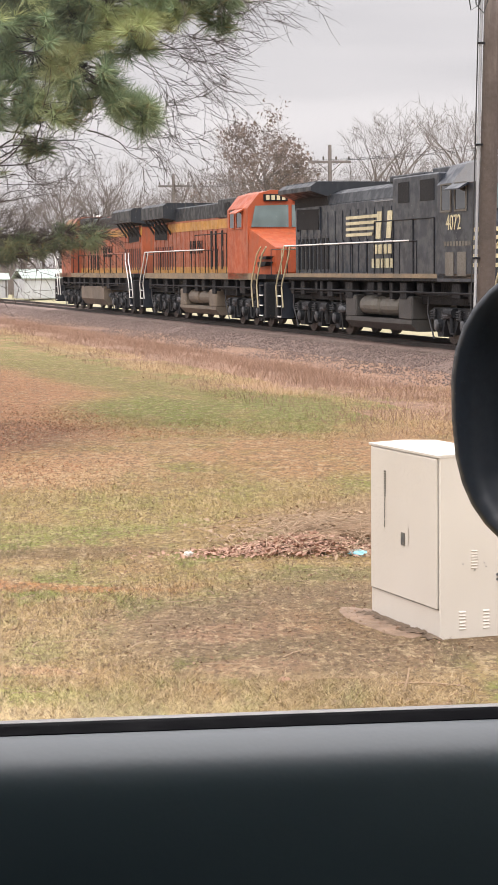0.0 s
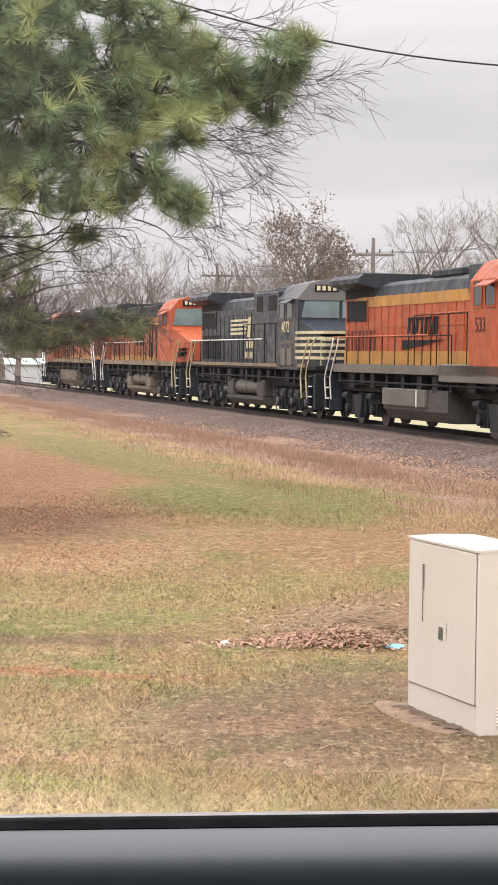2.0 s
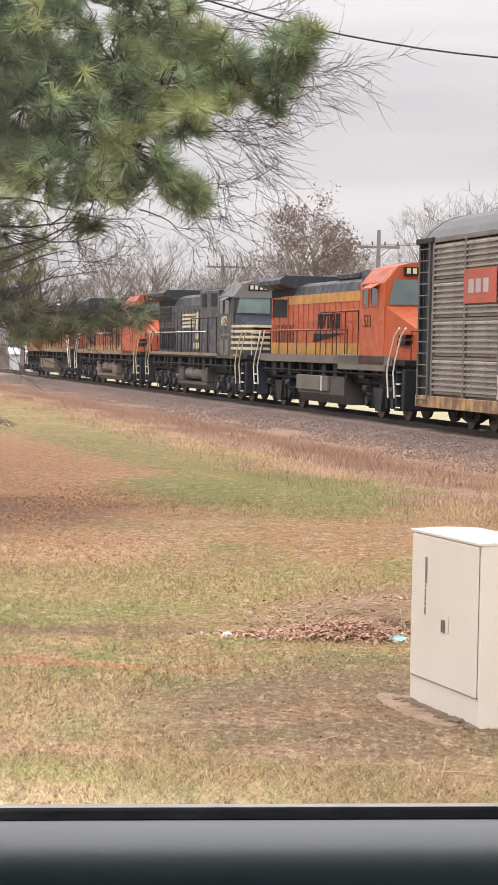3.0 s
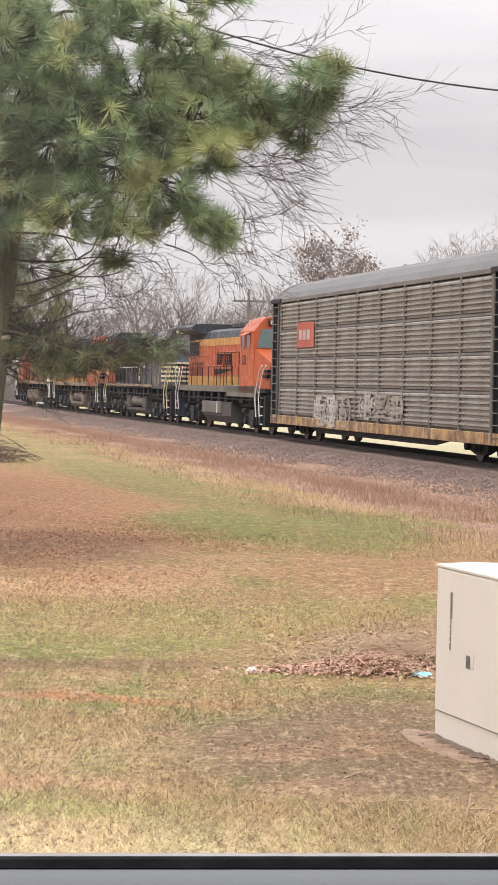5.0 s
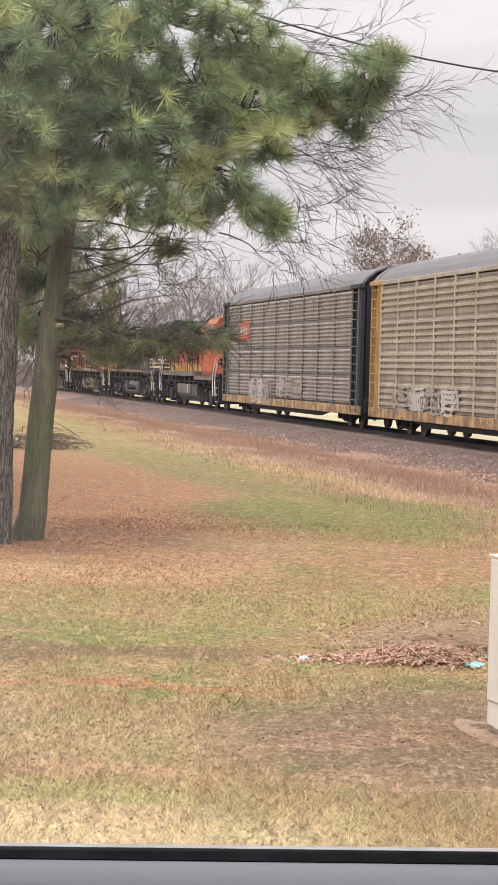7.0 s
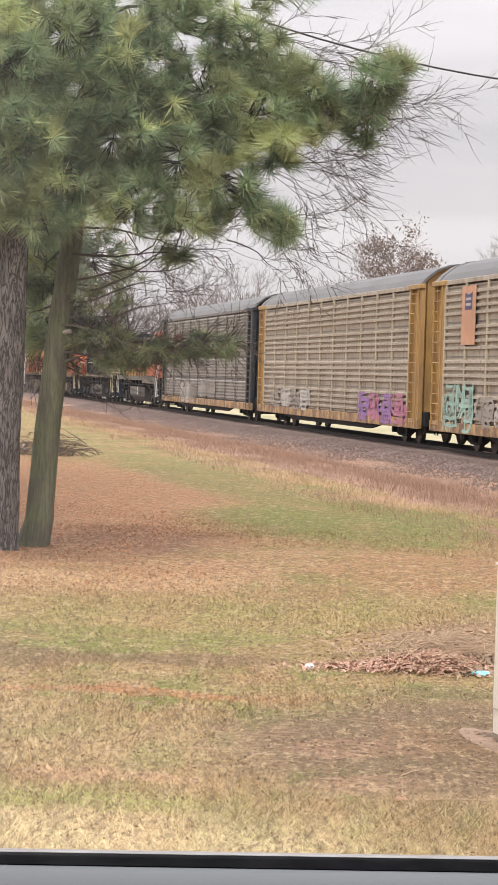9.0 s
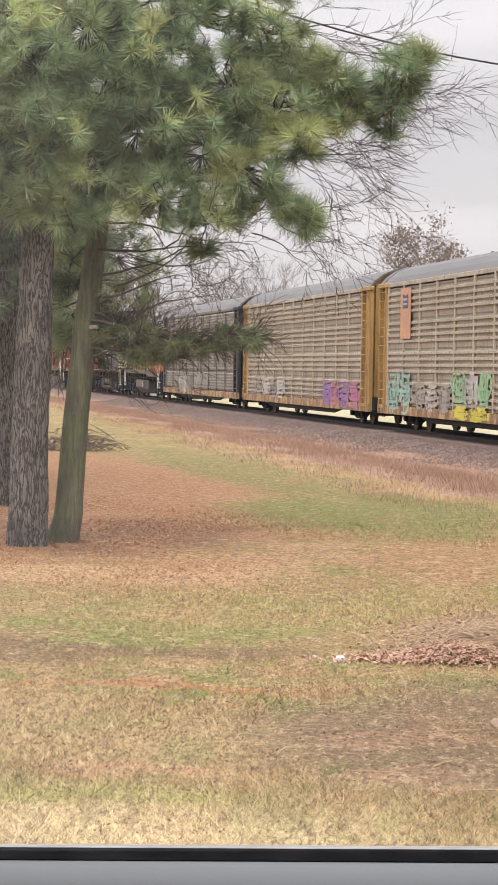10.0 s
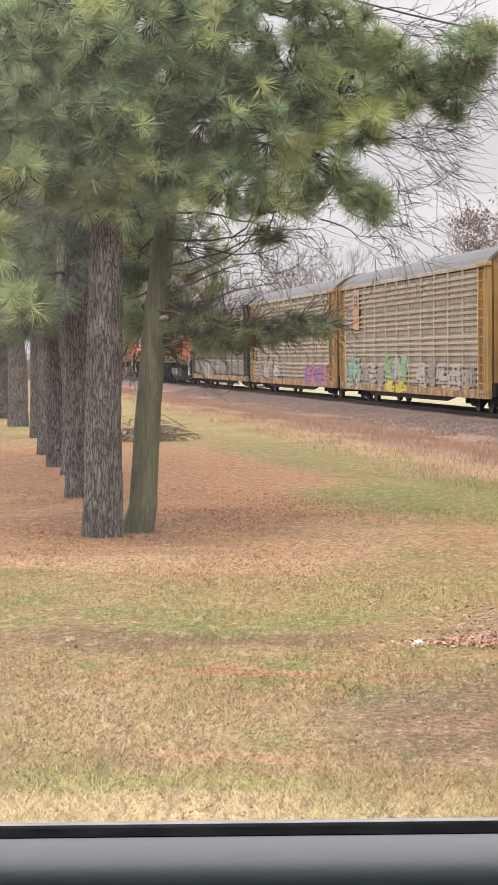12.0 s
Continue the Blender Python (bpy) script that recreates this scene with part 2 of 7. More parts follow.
def veiled_pane():
    """Clear glass; a faint veil imitates reflected haze, stronger towards the rear edge of the window."""
    k = Nodes("veiled_side_glass", 0.02)
    sep = k.n.new("ShaderNodeSeparateXYZ")
    k.l.new(k.tc.outputs["Object"], sep.inputs[0])
    # the veil's share: hazy reflection put into the glass, growing to the rear
    veil = k.math("MULTIPLY", k.span(sep.outputs[0], 0.03, -0.14, 0.003, 0.034), k.noise(7, 3, 0.5, lo=0.1, hi=0.7))
    clear, milky, both = k.n.new("ShaderNodeBsdfTransparent"), k.n.new("ShaderNodeBsdfTranslucent"), k.n.new("ShaderNodeMixShader")
    k.put(milky.inputs[0], (0.78, 0.80, 0.80))
    k.put(both.inputs[0], veil)
    gloss, shine = k.n.new("ShaderNodeBsdfGlossy"), k.n.new("ShaderNodeMixShader")
    gloss.inputs["Roughness"].default_value, shine.inputs[0].default_value = 0.02, 0.01
    k.l.new(clear.outputs[0], both.inputs[1]), k.l.new(milky.outputs[0], both.inputs[2])
    k.l.new(both.outputs[0], shine.inputs[1]), k.l.new(gloss.outputs[0], shine.inputs[2])
    k.l.new(shine.outputs[0], k.n["Material Output"].inputs[0])
    return k.mat


M_SIDEPANE = veiled_pane()
# dark pane for the unseen far side, cuts the light on the trim
k = Nodes("dimming_pane_glass", 0.03)
tint = k.n.new("ShaderNodeBsdfTransparent")
tint.inputs[0].default_value = (0.30, 0.34, 0.35, 1)
k.l.new(tint.outputs[0], k.n["Material Output"].inputs[0])
M_DIMMING = k.mat
k = Nodes("mirror_silver", 0.02, 1.0)
M_MIRROR = k.done((0.85, 0.87, 0.88))


def bark_mat(name, plate, groove, moss=None):
    k = Nodes(name, 0.95, 0, 0.2)
    v = k.vec((1, 1, 0.17))
    vor = k.n.new("ShaderNodeTexVoronoi")
    vor.feature = "DISTANCE_TO_EDGE"
    vor.inputs["Scale"].default_value = 27
    dist = k.n.new("ShaderNodeVectorMath")
    dist.operation = "ADD"
    no = k.n.new("ShaderNodeTexNoise")
    no.inputs["Scale"].default_value = 14
    no.inputs["Detail"].default_value = 5
    k.l.new(v, no.inputs["Vector"])
    sc = k.n.new("ShaderNodeVectorMath")
    sc.operation = "SCALE"
    sc.inputs["Scale"].default_value = 0.16
    k.l.new(no.outputs["Color"], sc.inputs[0])
    k.l.new(v, dist.inputs[0]), k.l.new(sc.outputs[0], dist.inputs[1])
    k.l.new(dist.outputs[0], vor.inputs["Vector"])
    edge = k.span(vor.outputs["Distance"], 0.0, 0.17)
    col = k.mix(edge, groove, k.mix(k.noise(3.0, 5), plate, tuple(c * 0.62 for c in plate)))
    col = k.mix(k.math("MULTIPLY", k.noise(60, 3), 0.4), col, tuple(c * 0.5 for c in plate))
    if moss:
        col = k.mix(k.noise(2.0, 5, lo=0.25, hi=0.6), col, moss)
    k.bump(k.math("ADD", edge, k.math("MULTIPLY", k.noise(45, 4), 0.35)), 0.8, 0.02)
    return k.done(col)


M_BARK = bark_mat("furrowed_pine_bark", (0.235, 0.21, 0.197), (0.048, 0.041, 0.038))
M_BARK_DARK = bark_mat("dark_pine_bark", (0.19, 0.17, 0.162), (0.03, 0.026, 0.026))


def smooth_bark():
    k = Nodes("smooth_mossy_bark", 0.9, 0, 0.25)
    col = k.mix(k.noise(5, 5, vec=k.vec((1, 1, 0.2))), (0.15, 0.135, 0.108), (0.072, 0.064, 0.052))
    col = k.mix(k.math("MULTIPLY", k.noise(3.5, 5, lo=0.28, hi=0.62), 0.65), col, (0.13, 0.145, 0.072))
    furrow = k.noise(34, 5, 0.65, k.vec((1, 1, 0.12)), 0.42, 0.6)
    col = k.mix(k.math("MULTIPLY", furrow, 0.45), col, (0.055, 0.05, 0.04))
    k.bump(furrow, 0.5, 0.01)
    return k.done(col)


M_BARK_SMOOTH = smooth_bark()


def needle_mat(name, a, b, c, dull_share=0.35):
    """Needles: each a little different, each shoot fresher or older than its neighbour."""
    k = Nodes(name, 0.5, 0, 0.4)
    r = k.n.new("ShaderNodeNewGeometry").outputs["Random Per Island"]
    col = k.mix(r, a, b)
    cell = k.n.new("ShaderNodeTexVoronoi")
    cell.inputs["Scale"].default_value = 2.3
    k.l.new(k.tc.outputs["Object"], cell.inputs["Vector"])
    tone = k.n.new("ShaderNodeSeparateColor")
    k.l.new(cell.outputs["Color"], tone.inputs[0])
    col = k.mix(k.span(tone.outputs[0], 0.5, 0.85), col, c)
    col = k.mix(k.math("MULTIPLY", k.span(tone.outputs[1], 0.5, 0.9), dull_share), col, (0.20, 0.17, 0.09))
    col = k.mix(k.math("MULTIPLY", k.span(tone.outputs[2], 0.45, 0.7), 0.6), col, tuple(0.4 * v for v in a))
    col = k.mix(k.math("MULTIPLY", k.span(r, 0.93, 0.97), 0.7), col, (0.34, 0.22, 0.09))
    mat = k.done(col)
    # light passes through the thin needles
    thin, both = k.n.new("ShaderNodeBsdfTranslucent"), k.n.new("ShaderNodeMixShader")
    k.put(thin.inputs[0], col)
    both.inputs[0].default_value = 0.25
    k.l.new(k.b.outputs[0], both.inputs[1]), k.l.new(thin.outputs[0], both.inputs[2])
    k.l.new(both.outputs[0], k.n["Material Output"].inputs[0])
    return mat


M_NEEDLE = needle_mat("pine_needle_green", (0.23, 0.33, 0.20), (0.37, 0.45, 0.255), (0.56, 0.62, 0.32))
M_NEEDLE_OLD = needle_mat("dull_olive_pine_needle", (0.165, 0.215, 0.125), (0.25, 0.29, 0.165), (0.34, 0.38, 0.20), 0.4)
# back row's needles, with their shade put into a darker green
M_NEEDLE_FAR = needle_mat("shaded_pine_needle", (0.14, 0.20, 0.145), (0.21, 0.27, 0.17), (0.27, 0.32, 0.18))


def lawn_colour(k):
    """Winter lawn: tan turf with green swathes, needle litter under the pines, bare earth round the cabinet and pale straw near the road."""
    wob = k.n.new("ShaderNodeTexNoise")
    wob.inputs["Scale"].default_value, wob.inputs["Detail"].default_value = 0.55, 5
    wv = k.vec(world=True)
    k.l.new(wv, wob.inputs["Vector"])
    cen = k.n.new("ShaderNodeVectorMath")
    cen.operation = "SUBTRACT"
    cen.inputs[1].default_value = (0.5, 0.5, 0.5)
    k.l.new(wob.outputs["Color"], cen.inputs[0])
    far = k.n.new("ShaderNodeVectorMath")
    far.operation = "MULTIPLY"
    far.inputs[1].default_value = (0.9, 2.2, 0.0)
    k.l.new(cen.outputs[0], far.inputs[0])
    moved = k.n.new("ShaderNodeVectorMath")
    moved.operation = "ADD"
    k.l.new(wv, moved.inputs[0]), k.l.new(far.outputs[0], moved.inputs[1])

    def ell(cx, cy, rx, ry, turn=0.0, lo=0.55, hi=1.1):
        m = k.n.new("ShaderNodeMapping")
        m.vector_type = "TEXTURE"
        m.inputs["Location"].default_value, m.inputs["Scale"].default_value = (cx, cy, 0), (rx, ry, 1e6)
        m.inputs["Rotation"].default_value = (0, 0, radians(turn))
        k.l.new(moved.outputs[0], m.inputs[0])
        ln = k.n.new("ShaderNodeVectorMath")
        ln.operation = "LENGTH"
        k.l.new(m.outputs[0], ln.inputs[0])
        return k.span(ln.outputs["Value"], lo, hi, 1.0, 0.0)

    w1 = k.vec(world=True)
    flat = k.vec((1.0, 0.45, 1.0), world=True)
    col = k.mix(k.noise(0.55, 6, 0.6, flat), (0.46, 0.315, 0.15), (0.30, 0.225, 0.085))
    col = k.mix(k.noise(1.7, 5, 0.65, flat, 0.47, 0.60), col, (0.225, 0.25, 0.062))
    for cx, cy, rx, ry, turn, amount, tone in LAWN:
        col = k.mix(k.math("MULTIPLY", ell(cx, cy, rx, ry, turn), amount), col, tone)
    col = k.mix(k.math("MULTIPLY", k.noise(1.1, 5, 0.65, flat, 0.5, 0.66), 0.32), col, (0.50, 0.28, 0.15))
    col = k.mix(k.math("MULTIPLY", k.noise(6.5, 5, 0.7, flat, 0.52, 0.60), 0.42), col, (0.16, 0.11, 0.06))
    col = k.mix(k.math("MULTIPLY", k.noise(8.5, 5, 0.7, k.vec((1.0, 0.45, 1.0), world=True, at=(3.7, 1.9, 0)), 0.53, 0.61), 0.42), col, (0.66, 0.51, 0.31))
    col = k.mix(k.math("MULTIPLY", k.noise(21.0, 6, 0.75, flat, 0.52, 0.59), 0.66), col, (0.125, 0.085, 0.05))
    col = k.mix(k.math("MULTIPLY", k.noise(31.0, 5, 0.7, flat, 0.54, 0.60), 0.38), col, (0.63, 0.49, 0.30))
    col = k.mix(k.math("MULTIPLY", k.noise(34.0, 3, 0.6, flat, 0.55, 0.61), 0.7), col, (0.12, 0.08, 0.05))
    return col, w1


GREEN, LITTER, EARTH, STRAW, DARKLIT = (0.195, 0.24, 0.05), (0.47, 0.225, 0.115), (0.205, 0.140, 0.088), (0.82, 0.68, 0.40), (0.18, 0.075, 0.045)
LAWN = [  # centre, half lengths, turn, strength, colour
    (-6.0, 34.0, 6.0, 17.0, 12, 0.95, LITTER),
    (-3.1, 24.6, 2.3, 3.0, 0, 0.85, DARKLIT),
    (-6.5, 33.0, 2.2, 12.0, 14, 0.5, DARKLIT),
    (-3.0, 20.0, 2.8, 1.1, 0, 0.8, (0.62, 0.40, 0.22)),
    (-1.2, 21.2, 1.1, 1.2, 0, 0.6, (0.58, 0.33, 0.18)),
    (1.2, 21.5, 1.6, 3.0, 0, 0.55, LITTER),
    (4.3, 34.0, 2.2, 9.0, 10, 0.85, (0.36, 0.215, 0.135)),
    (2.9, 23.0, 1.6, 4.5, 0, 0.65, (0.42, 0.225, 0.12)),
    (-0.6, 17.2, 3.2, 2.0, 0, 0.6, (0.38, 0.305, 0.11)),
    (0.3, 29.5, 2.6, 5.0, 0, 0.92, GREEN),
    (-2.6, 41.0, 1.2, 13.0, 14, 0.9, (0.235, 0.225, 0.065)),
    (-2.6, 49.0, 0.5, 11.0, 14, 0.45, (0.52, 0.36, 0.21)),
    (-1.5, 15.6, 1.5, 0.55, 0, 0.7, (0.235, 0.275, 0.065)),
    (-1.6, 14.35, 1.7, 0.42, 0, 0.75, (0.18, 0.115, 0.06)),
    (-1.3, 12.8, 1.4, 0.15, 0, 0.8, (0.47, 0.20, 0.085)),
    (-1.1, 10.2, 0.55, 0.3, 0, 0.7, (0.62, 0.37, 0.23)),
    (0.15, 10.05, 0.4, 0.22, 0, 0.75, (0.60, 0.33, 0.21)),
    (-0.7, 13.4, 1.2, 0.35, 0, 0.5, (0.26, 0.24, 0.08)),
    (1.7, 16.0, 1.3, 2.2, 0, 0.75, (0.34, 0.215, 0.145)),
    (1.0, 11.2, 1.9, 2.0, 0, 0.88, EARTH),
    (0.25, 11.0, 0.5, 0.25, 0, 0.55, (0.38, 0.22, 0.14)),
    (0.8, 13.05, 0.8, 0.35, 0, 0.8, (0.20, 0.19, 0.075)),
    (-3.4, 7.2, 6.2, 2.8, 0, 0.85, STRAW),
    (-1.25, 9.4, 0.9, 0.3, 0, 0.75, (0.34, 0.37, 0.10)),
    (-2.0, 11.2, 1.8, 1.2, 0, 0.5, (0.54, 0.41, 0.22)),
]


def lawn_mat():
    k = Nodes("winter_lawn", 0.95, 0, 0.2)
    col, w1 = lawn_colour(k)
    g = k.noise(22, 6, 0.7, k.vec((1, 0.6, 1), world=True))
    col = k.mix(k.math("MULTIPLY", g, 0.42), col, (0.13, 0.09, 0.055))
    k.bump(k.math("ADD", g, k.noise(5, 5, 0.6, w1)), 0.7, 0.05)
    return k.done(col)


def verge_mat():
    k = Nodes("dry_weed_verge", 0.95, 0, 0.2)
    v = k.vec((1, 0.4, 1), world=True)
    col = k.mix(k.noise(0.35, 6, 0.65, v), (0.33, 0.205, 0.135), (0.255, 0.162, 0.122))
    col = k.mix(k.noise(1.6, 5, 0.65, v, 0.48, 0.7), col, (0.40, 0.265, 0.165))
    col = k.mix(k.math("MULTIPLY", k.noise(7, 6, 0.75, v, 0.44, 0.60), 0.72), col, (0.13, 0.078, 0.056))
    col = k.mix(k.math("MULTIPLY", k.noise(11, 5, 0.7, v, 0.54, 0.62), 0.3), col, (0.54, 0.37, 0.25))
    col = k.mix(k.math("MULTIPLY", k.noise(1.6, 6, 0.75, v, 0.5, 0.62), 0.55), col, (0.20, 0.125, 0.10))
    k.bump(k.noise(14, 6, 0.7, v), 0.4, 0.05)
    return k.done(col)


def ballast_mat():
    k = Nodes("crushed_stone_ballast", 0.9, 0, 0.3)
    v = k.vec(world=True)
    vor = k.n.new("ShaderNodeTexVoronoi")
    vor.inputs["Scale"].default_value = 16
    k.l.new(v, vor.inputs["Vector"])
    bw = k.n.new("ShaderNodeSeparateColor")
    k.l.new(vor.outputs["Color"], bw.inputs[0])
    col = k.mix(bw.outputs[0], (0.085, 0.062, 0.055), (0.27, 0.195, 0.165))
    col = k.mix(k.math("MULTIPLY", k.noise(0.8, 5, 0.6, v), 0.6), col, (0.23, 0.155, 0.125))
    k.bump(vor.outputs["Distance"], 0.9, 0.06)
    return k.done(col)


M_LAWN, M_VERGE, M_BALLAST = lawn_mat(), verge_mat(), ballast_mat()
M_FIELD = dull("pale_straw_field", (0.36, 0.32, 0.21), (0.28, 0.265, 0.15), 0.95, big=0.12, fine=6, spec=0.2)


def blade_mat():
    k = Nodes("dry_grass_blade", 0.8, 0, 0.3)
    col, _ = lawn_colour(k)
    r = k.n.new("ShaderNodeNewGeometry").outputs["Random Per Island"]
    col = k.mix(k.span(r, 0.45, 1.0, 0, 0.5), col, (0.66, 0.51, 0.32))
    col = k.mix(k.span(r, 0.40, 0.0, 0, 0.72), col, (0.11, 0.08, 0.048))
    return k.done(col)


M_BLADE = blade_mat()
M_STONE = dull("ballast_stone", (0.25, 0.185, 0.16), (0.17, 0.125, 0.11), 0.9, island=0.8)
M_LEAF = dull("dead_leaf", (0.42, 0.225, 0.155), (0.54, 0.35, 0.255), 0.85, island=0.9, bump=0.0)
M_LEAF_OLD = dull("sodden_dead_leaf", (0.27, 0.155, 0.10), (0.36, 0.23, 0.15), 0.85, island=0.9, bump=0.0)
M_LITTER = dull("shed_brown_needle", (0.50, 0.27, 0.15), (0.38, 0.18, 0.10), 0.9, island=0.7, bump=0.0)
M_WEED = dull("red_brown_dry_weed", (0.40, 0.255, 0.175), (0.29, 0.175, 0.125), 0.9, island=0.8, bump=0.0)
M_STRAW = dull("pale_uncut_straw", (0.64, 0.47, 0.28), (0.54, 0.37, 0.21), 0.9, island=0.5, bump=0.0)
M_STRAWSTALK = dull("pale_weed_stalk", (0.46, 0.335, 0.22), (0.38, 0.26, 0.17), 0.9, island=0.6, bump=0.0)


# ---------------------------------------------------------------- building
class Mesh:
    """Collects the faces of one mesh."""

    def __init__(self):
        self.v, self.f, self.marks = [], [], []

    def add(self, verts, faces):
        n = len(self.v)
        self.marks.append((n, len(verts), len(self.f), len(faces)))
        self.v += [tuple(p) for p in verts]
        self.f += [tuple(i + n for i in f) for f in faces]
        return self

    def box(self, x0, x1, y0, y1, z0, z1, b=0.0, m=None):
        """A box with its upright and level edges cut off by b."""
        if b <= 0:
            p = [(x, y, z) for z in (z0, z1) for x, y in ((x0, y0), (x1, y0), (x1, y1), (x0, y1))]
            f = [(3, 2, 1, 0), (4, 5, 6, 7), (0, 1, 5, 4), (1, 2, 6, 5), (2, 3, 7, 6), (3, 0, 4, 7)]
        else:
            def ring(i, z):
                return [(x0 + i, y0 + b, z), (x0 + b, y0 + i, z), (x1 - b, y0 + i, z), (x1 - i, y0 + b, z), (x1 - i, y1 - b, z), (x1 - b, y1 - i, z), (x0 + b, y1 - i, z), (x0 + i, y1 - b, z)]
            p = ring(b, z0) + ring(0, z0 + b) + ring(0, z1 - b) + ring(b, z1)
            f = [tuple(range(7, -1, -1)), tuple(range(24, 32))]
            f += [(8 * r + i, 8 * r + (i + 1) % 8, 8 * r + 8 + (i + 1) % 8, 8 * r + 8 + i) for r in range(3) for i in range(8)]
        if m is not None:
            p = [m @ Vector(q) for q in p]
        return self.add(p, f)

    def prism(self, outline, a, b, axis="y"):
        """An outline in two axes, drawn out along the third from a to b."""
        n = len(outline)
        put = {"y": lambda u, w, d: (u, d, w), "x": lambda u, w, d: (d, u, w), "z": lambda u, w, d: (u, w, d)}[axis]
        p = [put(u, w, a) for u, w in outline] + [put(u, w, b) for u, w in outline]
        f = [tuple(range(n)), tuple(range(2 * n - 1, n - 1, -1))] + [((i + 1) % n, i, n + i, n + (i + 1) % n) for i in range(n)]
        return self.add(p, f)

    def tube(self, points, radii, sides=6, cap=True):
        """A tube along points, with a radius at each."""
        pts = [Vector(p) for p in points]
        if isinstance(radii, (int, float)):
            radii = [radii] * len(pts)
        n0, rings = len(self.v), len(pts)
        ref = None
        for i, p in enumerate(pts):
            t = (pts[min(i + 1, rings - 1)] - pts[max(i - 1, 0)])
            t = t.normalized() if t.length > 1e-9 else Vector((0, 0, 1))
            if ref is None:
                ref = t.orthogonal().normalized()
            ref = (ref - t * ref.dot(t))
            ref = ref.normalized() if ref.length > 1e-6 else t.orthogonal().normalized()
            w = t.cross(ref)
            for k in range(sides):
                a = math.tau * k / sides
                self.v.append(tuple(p + (ref * math.cos(a) + w * math.sin(a)) * radii[i]))
        for i in range(rings - 1):
            for k in range(sides):
                a, b = n0 + i * sides + k, n0 + i * sides + (k + 1) % sides
                self.f.append((a, b, b + sides, a + sides))
        if cap:
            self.f.append(tuple(n0 + k for k in range(sides - 1, -1, -1)))
            self.f.append(tuple(n0 + (rings - 1) * sides + k for k in range(sides)))
        return self

    def cyl(self, a, b, r, sides=16):
        return self.tube([a, b], r, sides)

    def data(self, name, material, smooth=False):
        me = bpy.data.meshes.new(name)
        me.from_pydata(self.v, [], self.f)
        if smooth:
            me.polygons.foreach_set("use_smooth", [True] * len(me.polygons))
        me.materials.append(material)
        me.update()
        return me


def part(name, mesh, material, parent=None, label="", smooth=False, at=None, kind=""):
    me = mesh.data(name, material, smooth) if isinstance(mesh, Mesh) else mesh
    ob = new(name, me)
    ob.parent = parent
    if at is not None:
        ob.matrix_basis = at
    if label or kind:
        tagged(ob, label, kind=kind)
    return ob


def apart(name, mesh, material, parent, label=""):
    """Each piece of the mesh as a part of its own."""
    for v0, nv, f0, nf in mesh.marks:
        one = Mesh()
        one.v, one.f = mesh.v[v0:v0 + nv], [tuple(i - v0 for i in f) for f in mesh.f[f0:f0 + nf]]
        part(name, one, material, parent, label)


def thing(name, label, category, group="", at=None):
    ob = new(name)
    ob.empty_display_size = 0.3
    if at is not None:
        ob.matrix_basis = at
    return tagged(ob, label, category, group)


def solo(name, mesh, material, label, category="", group="", kind="", smooth=False, at=None):
    ob = part(name, mesh, material, None, smooth=smooth, at=at)
    return tagged(ob, label, category, group, kind)


def soup(name, verts, faces, material):
    """A mesh from numpy arrays of corners and of triangles or quads."""
    me = bpy.data.meshes.new(name)
    n, k = faces.shape
    me.vertices.add(len(verts)), me.loops.add(n * k), me.polygons.add(n)
    me.vertices.foreach_set("co", np.asarray(verts, np.float32).ravel())
    me.loops.foreach_set("vertex_index", faces.astype(np.int32).ravel())
    me.polygons.foreach_set("loop_start", np.arange(0, n * k, k, dtype=np.int32))
    me.materials.append(material)
    me.update(calc_edges=True)
    return me


# ---------------------------------------------------------------- the line
RAIL_Z = -0.089
TRACK = (-5.348, 108.656, 1.33699, 0.01243)  # place at the zero mark, heading, bend per 100 m


def on_track(s, off=0.0, z=0.0):
    """A place s metres along the line (towards the road crossing), off metres to the lawn's side, z over the rail heads."""
    x0, y0, psi, bend = TRACK
    a, m = psi + bend * s / 100, psi + bend * s / 200
    return Vector((x0 + s * math.cos(m) - off * math.sin(a), y0 - s * math.sin(m) - off * math.cos(a), RAIL_Z + z)), a


def rail_pose(s, z=0.0):
    p, a = on_track(s, 0, z)
    return Matrix.Translation(p) @ Matrix.Rotation(-a, 4, "Z")


def profile(u):
    """The ground's height over the rail-head level's zero, u metres from the centre line towards the lawn."""
    us = [-3000, -40, -9, -5.5, -4.0, -2.6, 2.6, 4.2, 5.6, 7.2, 9.2, 11, 3000]
    zs = [-0.3, -0.3, -0.45, -0.6, -0.55, -0.42, -0.42, -0.52, -0.46, -0.26, -0.04, 0, 0]
    return float(np.interp(u, us, zs))


